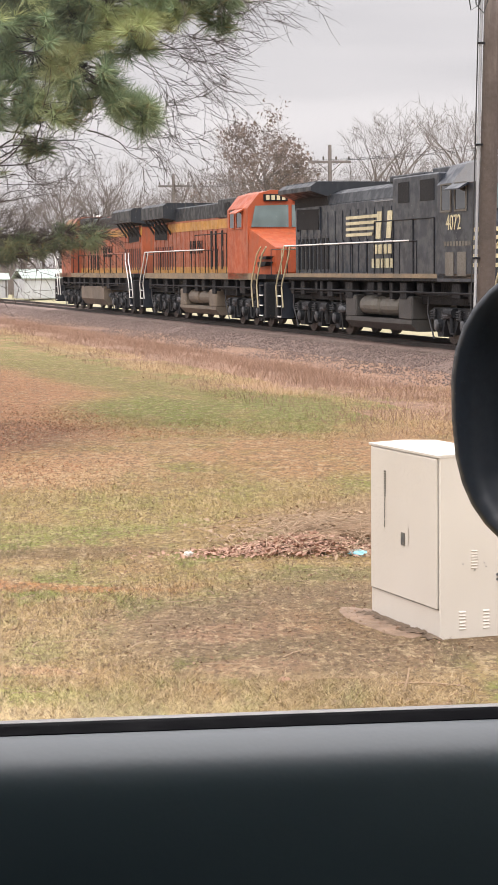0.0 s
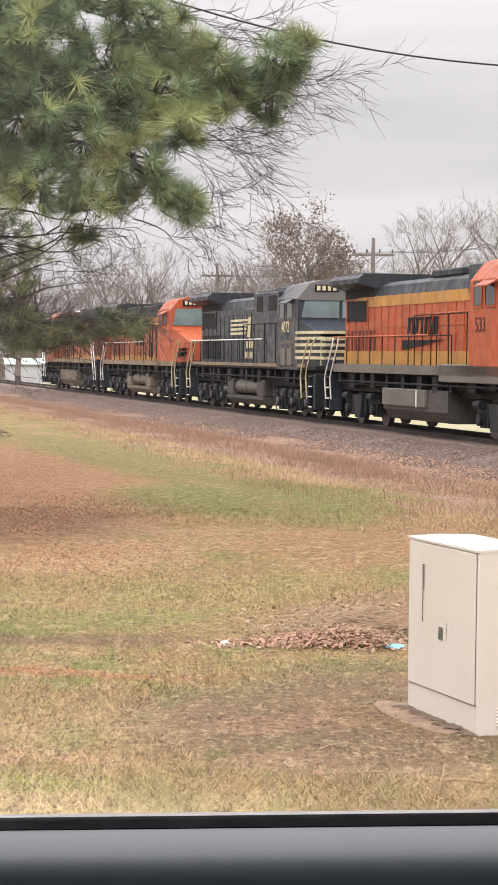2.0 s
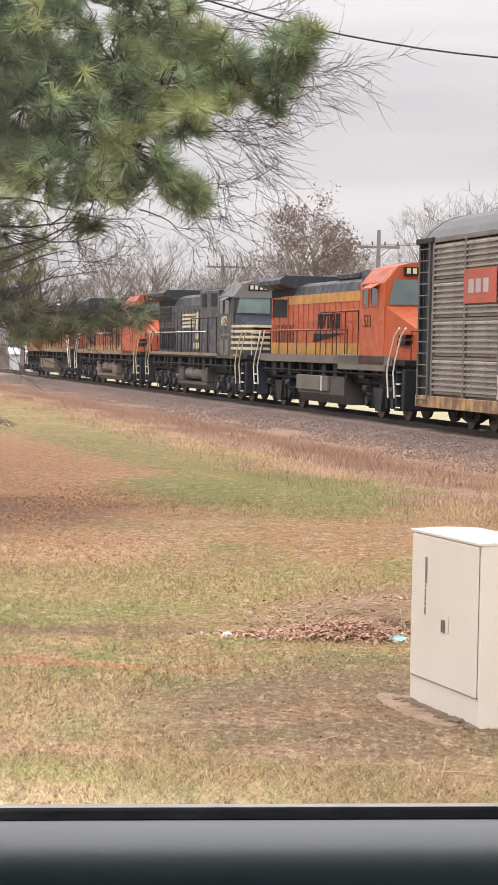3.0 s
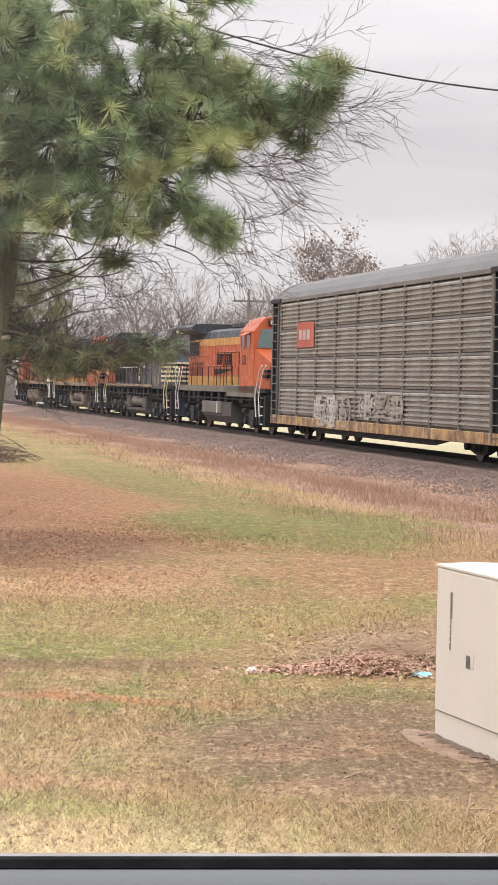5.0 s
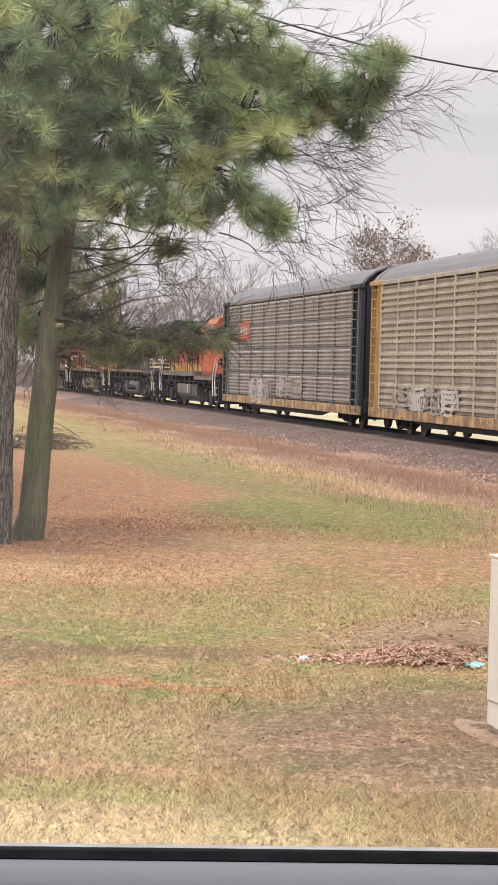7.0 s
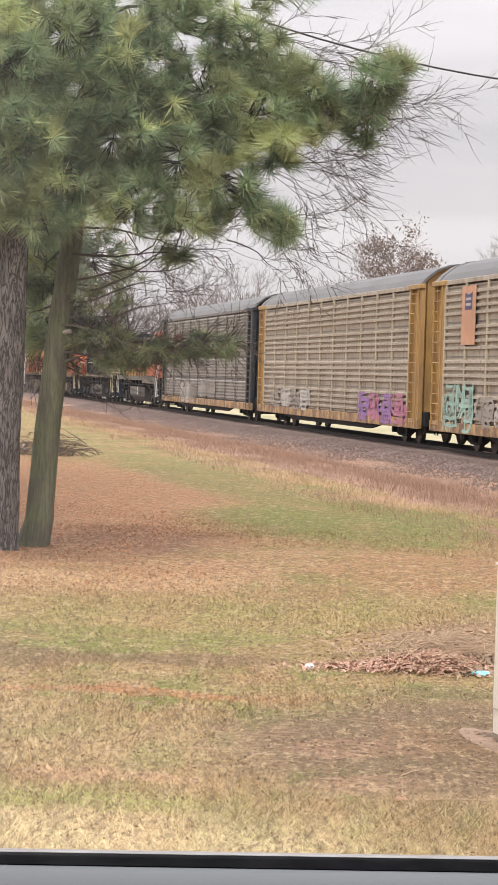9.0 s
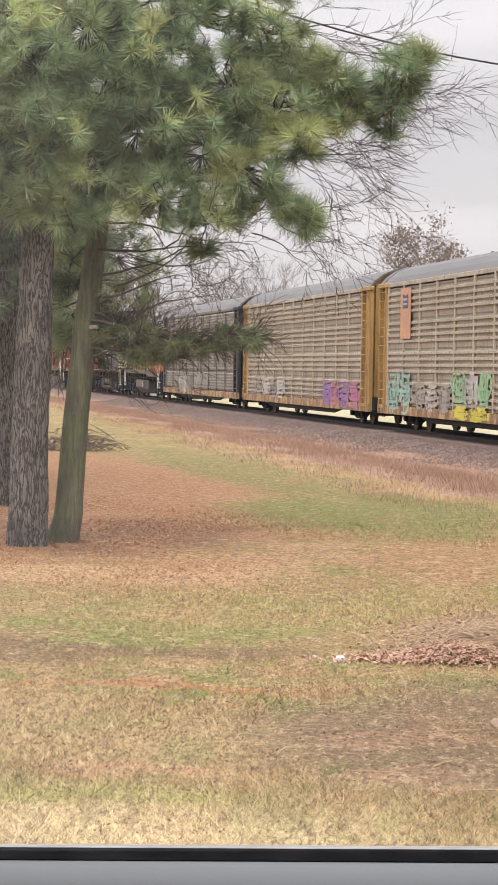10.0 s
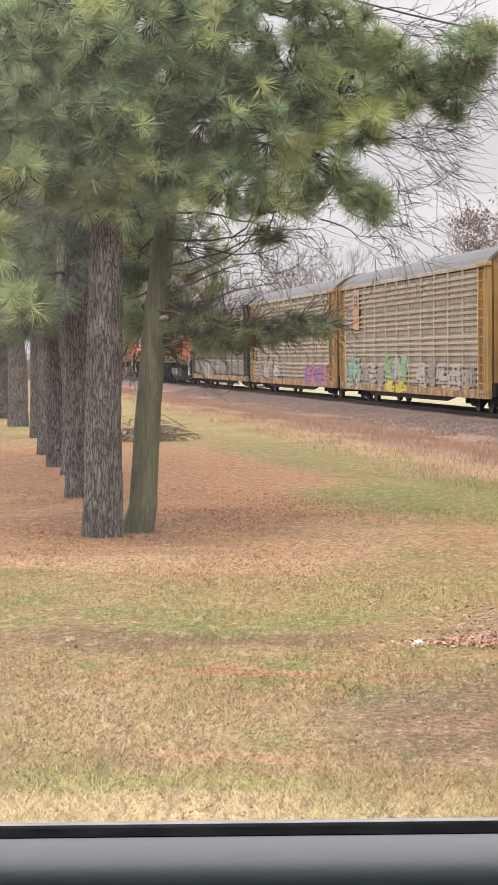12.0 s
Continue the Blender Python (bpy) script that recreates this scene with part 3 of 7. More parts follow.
def ground():
    us = [-2600, -1200, -500, -200, -90, -45, -25, -15, -10, -7.5, -5.5, -4.5, -3.5, -2.6, 0, 2.6, 3.4, 4.2, 4.9, 5.6, 6.3, 7.2, 8.2, 9.2, 10.1, 11, 11.4, 11.8, 12.2, 12.6, 13.0, 13.4] + [14 + 1.5 * i for i in range(24)] + [54, 64, 80, 110, 170, 300, 700, 1500, 2600]
    ss = [-2600, -1500, -900, -600, -420, -300, -240, -200] + [-170 + 4 * i for i in range(40)] + [-10 + 1.5 * i for i in range(94)] + [140, 160, 200, 300, 500, 900, 1500, 2600]
    m = Mesh()
    for s in ss:
        for u in us:
            p, _ = on_track(s, u)
            z = profile(u)
            if abs(s) < 200 and 4 < u < 60:
                z += 0.05 * noise.noise(Vector((p.x * 0.25, p.y * 0.25, 0))) + 0.02 * noise.noise(Vector((p.x * 1.1, p.y * 1.1, 3)))
            m.v.append((p.x, p.y, z))
    w = len(us)
    m.f = [(i * w + j, i * w + j + 1, (i + 1) * w + j + 1, (i + 1) * w + j) for i in range(len(ss) - 1) for j in range(w - 1)]
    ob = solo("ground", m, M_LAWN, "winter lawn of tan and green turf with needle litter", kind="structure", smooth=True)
    ob.data.materials.append(M_VERGE)
    ob.data.materials.append(M_FIELD)
    for p in ob.data.polygons:
        u = us[p.index % (w - 1)]
        c = p.center
        if -12 < u < 9.8 + 1.3 * noise.noise(Vector((c.x * 0.22, c.y * 0.22, 5))):
            p.material_index = 1
        if u < -4.2:
            p.material_index = 2
    return ob


ground()


def ballast_bed():
    m = Mesh()
    us = [-3.9, -3.2, -2.3, -1.4, 0, 1.4, 2.3, 2.8, 3.3, 3.9, 4.4]
    zs = [-0.62, -0.4, -0.16, -0.13, -0.13, -0.13, -0.16, -0.27, -0.38, -0.5, -0.60]
    ss = list(np.arange(-400, -60, 8.0)) + list(np.arange(-60, 110, 0.7)) + [130, 200, 300]
    for s in ss:
        for u, z in zip(us, zs):
            j = 0.02 * noise.noise(Vector((s * 1.3, u * 3, 0)))
            p, _ = on_track(s, u + (j * 4 if abs(u) > 2 else 0), z + j)
            m.v.append(tuple(p))
    w = len(us)
    m.f = [(i * w + j, i * w + j + 1, (i + 1) * w + j + 1, (i + 1) * w + j) for i in range(len(ss) - 1) for j in range(w - 1)]
    bed = solo("ballast_bed", m, M_BALLAST, "bank of grey-brown crushed stone under the track", kind="structure", smooth=True)
    rng = np.random.default_rng(5)
    n = 40000
    base = np.array([[1, 0, 0], [-1, 0, 0], [0, 1, 0], [0, -1, 0], [0, 0, 1], [0, 0, -1]], float)
    tri = np.array([[0, 2, 4], [2, 1, 4], [1, 3, 4], [3, 0, 4], [2, 0, 5], [1, 2, 5], [3, 1, 5], [0, 3, 5]])
    s = rng.uniform(-40, 92, n)
    u = np.abs(rng.normal(0, 1, n)) * 1.6 + 1.75
    u = np.where(u > 8.5, rng.uniform(1.7, 5, n), u)
    zz = np.interp(u, us, zs)
    zz = np.maximum(zz, np.array([profile(v) for v in u]) - RAIL_Z)
    at = np.array([on_track(a, b, c)[0] for a, b, c in zip(s, u, zz)])
    size = rng.uniform(0.012, 0.032, (n, 1, 1)) * rng.uniform(0.6, 1.3, (n, 1, 3))
    turn = rng.uniform(0, 6.28, n)
    pts = base[None] * size + rng.normal(0, 0.006, (n, 6, 3))
    c, d = np.cos(turn)[:, None], np.sin(turn)[:, None]
    pts = np.stack([pts[..., 0] * c - pts[..., 1] * d, pts[..., 0] * d + pts[..., 1] * c, pts[..., 2]], -1) + at[:, None] + (0, 0, 0.01)
    faces = (tri[None] + 6 * np.arange(n)[:, None, None]).reshape(-1, 3)
    part("loose_stones", soup("loose_stones", pts.reshape(-1, 3), faces, M_STONE), None, bed, kind="stuff")


def track():
    root = tagged(new("railway_track"), "single railway track of rusty rails on timber ties", "track", kind="structure")
    prof = [(-0.036, 0), (0.036, 0), (0.036, -0.035), (0.009, -0.05), (0.009, -0.145), (0.07, -0.16), (0.07, -0.172), (-0.07, -0.172), (-0.07, -0.16), (-0.009, -0.145), (-0.009, -0.05), (-0.036, -0.035)]
    ss = list(np.arange(-420, 140, 10.0))
    for side in (0.7535, -0.7535):
        m = Mesh()
        for s in ss:
            for a, b in prof:
                m.v.append(tuple(on_track(s, side + a, b)[0]))
        n = len(prof)
        m.f = [((i + 1) * n + j, (i + 1) * n + (j + 1) % n, i * n + (j + 1) % n, i * n + j) for i in range(len(ss) - 1) for j in range(n)]
        part("rail", m, M_RAIL, root, "rusty steel rail")
    me = Mesh().box(-0.115, 0.115, -1.3, 1.3, -0.36, -0.172, 0.012).data("tie", M_TIE)
    for i in range(290):
        part("tie", me, None, root, at=rail_pose(70 - 0.53 * i))


SPEED, START = 10.629, 17.87  # metres a second away from the road, place of the first coupling at the clip's start
VEHICLES, WHEELS = [], []


def wheel_data(r):
    m = Mesh()
    for y in (-0.72, 0.72):
        o = 1 if y > 0 else -1
        m.tube([(0, y - o * 0.075, 0), (0, y - o * 0.045, 0), (0, y - o * 0.045, 0), (0, y + o * 0.065, 0)], [r + 0.025, r + 0.025, r, r - 0.004], 24)
        m.tube([(0, y + o * 0.064, 0), (0, y + o * 0.10, 0)], [r * 0.34, r * 0.28], 12)
        for k in range(6):
            a = math.tau * k / 6
            m.cyl((r * .6 * math.cos(a), y + o * 0.05, r * .6 * math.sin(a)), (r * .6 * math.cos(a), y + o * 0.075, r * .6 * math.sin(a)), 0.05, 6)
    m.cyl((0, -0.72, 0), (0, 0.72, 0), 0.085, 10)
    return m.data("wheelset", M_STEEL)


LOCO_WHEEL, RACK_WHEEL = wheel_data(0.533), wheel_data(0.42)


def wheelset(car, x, r):
    ob = part("wheelset", LOCO_WHEEL if r > 0.5 else RACK_WHEEL, None, car, "steel wheelset")
    WHEELS.append((ob, x, r))


def bar_shapes(m, x, z, w, h, y, count, lean=0.0, t=0.008):
    """Plain upright bars that stand for lettering."""
    step = w / count
    for i in range(count):
        a = x + i * step
        m.prism([(a, z), (a + step * 0.7, z), (a + step * 0.7 + lean, z + h), (a + lean, z + h)], y - t, y + t)
    return m


def text_data(words, size, material, depth=0.006):
    cu = bpy.data.curves.new("writing", "FONT")
    cu.body, cu.size, cu.extrude, cu.align_x, cu.align_y = words, size, depth, "CENTER", "CENTER"
    ob = bpy.data.objects.new("writing", cu)
    me = bpy.data.meshes.new_from_object(ob)
    me.materials.clear()
    me.materials.append(material)
    bpy.data.objects.remove(ob)
    return me


def side_pose(x, y, z):
    return pose(x, y, z, 90, 0, 0)


def short_truck(car, cx, k, dark):
    """A two-axle truck with a deep floating-bolster side frame."""
    m = Mesh()
    for side in (-1, 1):
        a, b = sorted((side * 0.95, side * 1.13))
        m.prism([(cx - 2.1, 0.72), (cx - 1.9, 0.95), (cx + 1.9, 0.95), (cx + 2.1, 0.72), (cx + 1.1, 0.60), (cx - 1.1, 0.60)], a, b)
        a, b = sorted((side * 1.05, side * 1.30))
        m.prism([(cx - 0.55, 0.95), (cx + 0.55, 0.95), (cx + 0.32, 0.24), (cx - 0.32, 0.24)], a, b)
        for e in (-1, 1):
            ax = cx + e * 1.5
            m.prism([(ax - 0.3, 0.72), (ax + 0.3, 0.72), (ax + 0.2, 0.3), (ax - 0.2, 0.3)], side * 1.04 - 0.1, side * 1.04 + 0.1)
            m.cyl((ax, side * 1.1, 0.52), (ax, side * 1.28, 0.52), 0.17, 12)
            m.cyl((cx + e * 0.75, side * 1.22, 0.95), (cx + e * 0.75, side * 1.22, 0.35), 0.05, 8)
            m.cyl((ax - 0.28, side * 1.24, 0.9), (ax + 0.28, side * 1.24, 0.9), 0.12, 10)
    m.box(cx - 0.4, cx + 0.4, -1.1, 1.1, 0.5, 1.0)
    part("truck", m, dark, car, "two-axle truck frame")
    for e in (-1, 1):
        wheelset(car, (cx + e * 1.5) * k, 0.533)


def truck(car, cx, flip, axles, dark):
    """A three-axle or two-axle truck: side frames with pedestals, springs and brake gear."""
    loco = axles == 3
    half, r = (1.95, 0.533) if loco else (0.9, 0.42)
    m = Mesh()
    y = 1.02
    for side in (-1, 1):
        y0, y1 = (side * y - 0.09, side * y + 0.09)
        if loco:
            m.prism([(cx - 2.75, 0.78), (cx - 2.55, 0.98), (cx + 2.55, 0.98), (cx + 2.75, 0.78), (cx + 2.6, 0.62), (cx - 2.6, 0.62)], y0, y1)
            for k in (-1, 0, 1):
                ax = cx + k * half
                m.prism([(ax - 0.34, 0.64), (ax + 0.34, 0.64), (ax + 0.22, 0.22), (ax - 0.22, 0.22)], side * y - 0.13, side * y + 0.13)
                m.cyl((ax, side * (y + 0.10), 0.52), (ax, side * (y + 0.24), 0.52), 0.17, 12)
            for k in (-0.5, 0.5):
                ax = cx + k * half
                m.prism([(ax - 0.42, 0.62), (ax + 0.42, 0.62), (ax + 0.2, 0.30), (ax - 0.2, 0.30)], side * y - 0.16, side * y + 0.06)
                m.cyl((ax - 0.3, side * (y + 0.2), 0.86), (ax + 0.3, side * (y + 0.2), 0.86), 0.12, 10)
                m.cyl((ax + 0.12, side * (y + 0.22), 0.35), (ax + 0.12, side * (y + 0.22), 0.95), 0.05, 8)
        else:
            m.prism([(cx - 1.2, 0.50), (cx - 1.1, 0.66), (cx - 0.5, 0.72), (cx + 0.5, 0.72), (cx + 1.1, 0.66), (cx + 1.2, 0.50), (cx + 0.95, 0.36), (cx + 0.4, 0.22), (cx - 0.4, 0.22), (cx - 0.95, 0.36)], y0, y1)
            for k in (-0.18, 0, 0.18):
                m.cyl((cx + k, side * (y + 0.1), 0.3), (cx + k, side * (y + 0.1), 0.56), 0.07, 8)
            for k in (-1, 1):
                m.cyl((cx + k * half, side * (y + 0.06), 0.44), (cx + k * half, side * (y + 0.2), 0.44), 0.13, 10)
    m.box(cx - 0.35, cx + 0.35, -1.1, 1.1, 0.5, 0.95)
    part("truck", m, dark, car, "three-axle truck frame" if loco else "two-axle truck frame")
    if loco:
        for k in (-1, 0, 1):
            ax = cx + k * half
            part("axle_cap", Mesh().tube([(ax, -1.24, 0.53), (ax, -1.29, 0.53), (ax, -1.31, 0.53)], [0.15, 0.14, 0.08], 12), M_CAP, car, "grey axle cap")
            for q in (-0.42, 0.42):
                coil = [(ax + q + 0.075 * math.cos(1.57 * i), -1.2 + 0.075 * math.sin(1.57 * i), 0.65 + 0.0155 * i) for i in range(19)]
                part("coil_spring", Mesh().tube(coil, 0.02, 5), M_CAP, car)
            part("brake_cylinder", Mesh().tube([(ax + 0.62, -1.22, 0.80), (ax + 0.95, -1.22, 0.80), (ax + 1.1, -1.22, 0.78)], [0.11, 0.11, 0.04], 10), M_CAP, car)
        for q in (-1, 1):
            part("sand_pipe", Mesh().tube([(cx + q * 2.6, -1.25, 1.4), (cx + q * 2.65, -1.25, 0.8), (cx + q * 2.45, -1.15, 0.15)], 0.025, 6), M_CAP, car)
    for k in ((-1, 0, 1) if loco else (-1, 1)):
        wheelset(car, cx + k * half, r)


def rails_of(m, xs, z0, z1, y, r=0.018):
    for x in xs:
        m.cyl((x, y, z0), (x, y, z1), r, 6)
    m.tube([(xs[0], y, z1), (xs[-1], y, z1)], r, 6)


SHORT = 19.89 / 22.3   # the older engine is a shorter type


def locomotive(name, label, scheme):
    """A six-axle road engine, cab at its +x end. The lawn's side is -y."""
    car = thing(name, label, "locomotive", "engines of the train")
    new_cab = scheme in ("orange", "orange_lead")
    body, cabm = {"orange": (M_ORANGE_OLD, M_ORANGE), "orange_lead": (M_ORANGE_OLD, M_ORANGE_OLD), "heritage": (M_ORANGE, M_ORANGE), "black": (M_BLACK, M_BLACK)}[scheme]
    sill = {"orange": M_DUSTYSILL, "orange_lead": M_DUSTYSILL, "heritage": M_SILL, "black": M_DUSTYSILL}[scheme]
    m = Mesh().box(-10.55, 10.55, -1.5, 1.5, 1.66, 1.82, 0.01).box(-10.3, 10.3, -1.1, 1.1, 1.05, 1.67)
    part("underframe", m, M_FRAME, car, "black steel underframe")
    for y in (-1.51, 1.49):
        part("sill", Mesh().box(-9.3, 9.2, y - 0.01, y + 0.03, 1.64 if scheme != "black" else 1.74, 1.86 if scheme != "heritage" else 1.90), sill, car, "dusty painted side sill")
    # hood: a long body of doors, narrower than the deck
    hood = Mesh().box(-9.9, 5.35, -0.98, 0.98, 1.66, 3.98, 0.03)
    part("hood", hood, body, car, "engine hood with rows of doors")
    seams = Mesh()
    for x in np.arange(-9.3, 5.2, 0.78):
        seams.box(x - 0.018, x + 0.018, -1.0, -0.978, 1.9, 3.75)
        seams.box(x + 0.1, x + 0.16, -1.012, -0.978, 2.7, 2.86)
    seams.box(-9.8, 5.2, -1.0, -0.978, 3.02, 3.05)
    part("door_seams", seams, body, car)
    if scheme == "heritage":
        for z0, z1 in ((1.84, 2.30), (3.66, 3.98)):
            part("stripe", Mesh().box(-8.2 if z0 > 3 else -9.9, 5.3 if z0 > 3 else 8.3, -1.0 if z0 > 3 else -1.005, -0.979, z0, z1), M_YELLOW, car, "yellow painted band")
    elif new_cab:
        part("stripe", Mesh().box(-9.9, 5.3, -1.0, -0.979, 3.52, 3.86), M_YELLOW, car, "yellow painted band")
        part("stripe", Mesh().box(-9.9, 5.3, -1.0, -0.979, 1.86, 2.1), M_YELLOW, car, "yellow painted band")
    # dark roof over the hood, radiator wings at the far end
    top = 4.42
    m = Mesh().prism([(-0.97, 3.98), (0.97, 3.98), (0.86, 4.28), (0.55, top), (-0.55, top), (-0.86, 4.28)], -6.2, 5.34, "x")
    part("roof", m, M_ROOF, car, "dark hood roof")
    if scheme == "black" or scheme == "heritage":
        m = Mesh().prism([(-1.0, 3.9), (-0.86, 4.16), (-0.55, 4.30), (-0.5, 4.28), (-0.5, 3.9)], -1.5, 3.6, "x")
        part("air_duct", m, M_RACKROOF if scheme == "black" else M_SILL, car, "pale grey inertial filter duct")
        part("exhaust_hatch", Mesh().box(-1.2, 1.8, -0.62, 0.62, top, 4.62, 0.03), M_ROOF, car, "exhaust stack hatch")
        part("equipment_box", Mesh().box(3.7, 5.33, -1.05, 1.05, 3.84, 4.62, 0.03), M_BLACK, car, "dark blower housing behind the cab")
    else:
        part("equipment_box", Mesh().box(2.0, 5.33, -1.04, 1.04, 3.9, 4.6, 0.03), M_ROOF, car, "dark blower housing behind the cab")
        apart("vent", Mesh().box(3.1, 3.9, -1.06, -1.03, 4.0, 4.45), M_GRILL, car)
    wing = Mesh()
    if new_cab:   # the newer engines carry a deep, long radiator box on slanting struts
        wing.prism([(-1.50, 4.10), (-1.50, 4.60), (-1.34, 4.72), (1.34, 4.72), (1.50, 4.60), (1.50, 4.10), (0.96, 4.02), (-0.96, 4.02)], -10.0, -5.6, "x")
        for x in np.arange(-9.6, -5.7, 0.78):
            part("strut", Mesh().tube([(x, -1.44, 4.12), (x, -0.98, 3.45)], 0.045, 5), M_ROOF, car, "slanting strut")
        part("roof_housing", Mesh().box(-5.6, 2.0, -0.99, 0.99, 3.9, 4.5, 0.05), M_ROOF, car, "dark hood housing")
    else:
        wing.prism([(-1.50, 4.40), (-1.50, 4.54), (-1.32, 4.68), (1.32, 4.68), (1.50, 4.54), (1.50, 4.40), (0.99, 4.24), (-0.99, 4.24)], -10.1, -6.25, "x")
    part("radiator_core", Mesh().box(-9.95, -6.2, -0.97, 0.97, 3.9, 4.26), M_GRILL, car, "dark radiator core under the wing")
    part("radiator_housing", wing, M_ROOF, car, "flared radiator cab")
    m = Mesh()
    for x in np.arange(-9.9, -6.5, 0.34):
        m.box(x, x + 0.24, -1.28, 1.28, 4.68, 4.71)
    part("radiator_shutters", m, M_BLACK, car)
    screen = Mesh().prism([(-9.5, 3.26), (-7.15, 3.22), (-7.0, 3.86), (-9.5, 3.90)], -1.02, -0.97)
    part("intake_grille", screen, M_GRILL, car, "black radiator screen under the wing")
    apart("screen_frame", Mesh().box(-9.56, -9.5, -1.03, -0.97, 3.2, 3.92).box(-7.0, -6.94, -1.03, -0.97, 3.2, 3.92), body, car)
    lou = Mesh()
    for x in np.arange(-9.5, -5.9, 0.46):
        lou.box(x, x + 0.2, -1.008, -0.976, 1.98 if scheme != "heritage" else 2.32, 2.95)
    apart("louvre", lou, M_GRILL if scheme == "black" else M_RED_DARK, car, "upright louvre")
    if new_cab:
        lou = Mesh()
        for x in (0.6, 1.3, 2.3):
            lou.box(x, x + 0.26, -1.008, -0.976, 2.0, 3.45)
        apart("louvre", lou, M_GRILL, car, "upright louvre")
    # cab and wide nose
    zr = 4.72
    cab = Mesh().prism([(-1.52, 1.66), (1.52, 1.66), (1.52, 4.10), (1.12, zr - 0.12), (0.7, zr), (-0.7, zr), (-1.12, zr - 0.12), (-1.52, 4.10)], 5.35, 8.25, "x")
    part("cab", cab, cabm, car, "driver's cab with sloping roof edges")
    if scheme == "black":
        part("cab_roof", Mesh().prism([(-1.54, 4.09), (-1.13, zr - 0.11), (-0.7, zr + 0.02), (0.7, zr + 0.02), (1.13, zr - 0.11), (1.54, 4.09), (1.5, 4.05), (-1.5, 4.05)], 6.5, 8.32, "x"), M_RACKROOF, car, "pale weathered cab roof")
    nose = Mesh()
    z_in, z_out = 3.05, 2.72
    sec = [(8.25, 1.66), (10.15, 1.66), (10.25, 1.9), (10.15, z_out), (9.95, z_out + 0.1), (8.25, z_in + 0.35)]
    n = len(sec)
    widths = [1.52, 1.10, 1.06, 1.04, 1.04, 1.48]
    nose.v = [(x, -w, z) for (x, z), w in zip(sec, widths)] + [(x, w, z) for (x, z), w in zip(sec, widths)]
    nose.f = [tuple(range(n)), tuple(range(2 * n - 1, n - 1, -1))] + [((i + 1) % n, i, n + i, n + (i + 1) % n) for i in range(n)]
    part("nose", nose, cabm, car, "short wide nose")
    # front wall and windscreen, sloping back
    ws = Mesh().add([(8.28, -1.40, 3.45), (8.28, -0.06, 3.45), (8.28, -0.06, 4.22), (8.28, -1.25, 4.18), (8.24, -1.40, 3.45), (8.24, -0.06, 3.45), (8.24, -0.06, 4.22), (8.24, -1.25, 4.18)],
                    [(0, 1, 2, 3), (7, 6, 5, 4), (0, 4, 5, 1), (1, 5, 6, 2), (2, 6, 7, 3), (3, 7, 4, 0)])
    part("windscreen", ws, M_CABGLASS, car, "sloping windscreen")
    ws2 = Mesh()
    ws2.v, ws2.f = [(x, -y, z) for x, y, z in ws.v], [tuple(reversed(f)) for f in ws.f]
    part("windscreen", ws2, M_CABGLASS, car, "sloping windscreen")
    part("number_board", Mesh().box(8.22, 8.36, -0.95, -0.1, 4.34, 4.58, 0.01), M_FRAME, car, "black number board")
    part("number_board", Mesh().box(8.22, 8.36, 0.1, 0.95, 4.34, 4.58, 0.01), M_FRAME, car, "black number board")
    nb = Mesh()
    for i in range(4):
        nb.box(8.36, 8.366, -0.88 + i * 0.19, -0.76 + i * 0.19, 4.38, 4.54)
    apart("number_bar", nb, M_CREAM, car)
    for x0, x1 in ((5.75, 6.4), (6.75, 7.5)):
        part("side_window", Mesh().box(x0, x1, -1.535, -1.5, 3.45, 4.08, 0.012), M_DARKGLASS, car, "dark side window")
        fr = Mesh().box(x0 - 0.05, x0, -1.55, -1.5, 3.4, 4.12).box(x1, x1 + 0.05, -1.55, -1.5, 3.4, 4.12).box(x0, x1, -1.55, -1.5, 4.08, 4.12).box(x0, x1, -1.55, -1.5, 3.4, 3.45)
        part("window_frame", fr, M_SILL if scheme == "black" else cabm, car)
    part("sun_visor", Mesh().prism([(-1.5, 4.12), (-1.8, 3.95), (-1.8, 3.92), (-1.5, 4.06)], 6.6, 7.7, "x"), cabm, car, "sun visor over the side window")
    apart("headlight", Mesh().cyl((10.2, -0.2, 2.35), (10.3, -0.2, 2.35), 0.1, 12).cyl((10.2, 0.2, 2.35), (10.3, 0.2, 2.35), 0.1, 12), M_WHITE, car, "round headlight")
    part("horn", Mesh().cyl((4.2, 0.1, 4.68), (4.75, 0.1, 4.68), 0.05, 8).box(4.4, 4.5, 0, .2, 4.4, 4.66), M_STEEL, car)
    part("antenna_dome", Mesh().tube([(7.2, 0.3, zr - 0.02), (7.2, 0.3, zr + 0.06), (7.2, 0.3, zr + 0.12)], [0.2, 0.18, 0.08], 12), M_WHITE, car)
    # fuel tank, reservoirs, trucks
    tank_m = {"orange": M_TANK, "orange_lead": M_TANK, "heritage": M_TANK_DARK, "black": M_TANK_DARK}[scheme]
    outline = [(-1.42, 0.62), (-1.2, 0.33), (1.2, 0.33), (1.42, 0.62), (1.42, 1.22), (-1.42, 1.22)]
    if scheme in ("black", "orange"):
        part("fuel_tank", Mesh().prism([(-1.40, 0.5), (-1.2, 0.30), (1.2, 0.30), (1.40, 0.5), (1.40, 0.62), (-1.40, 0.62)], -3.0, 3.0, "x").box(-3.0, -2.0, -1.4, 1.4, 0.6, 1.25, 0.05).box(1.9, 3.0, -1.4, 1.4, 0.6, 1.25, 0.05).box(-2.0, 1.9, -0.7, 0.7, 0.6, 1.25), tank_m, car, "fuel tank with an open bay")
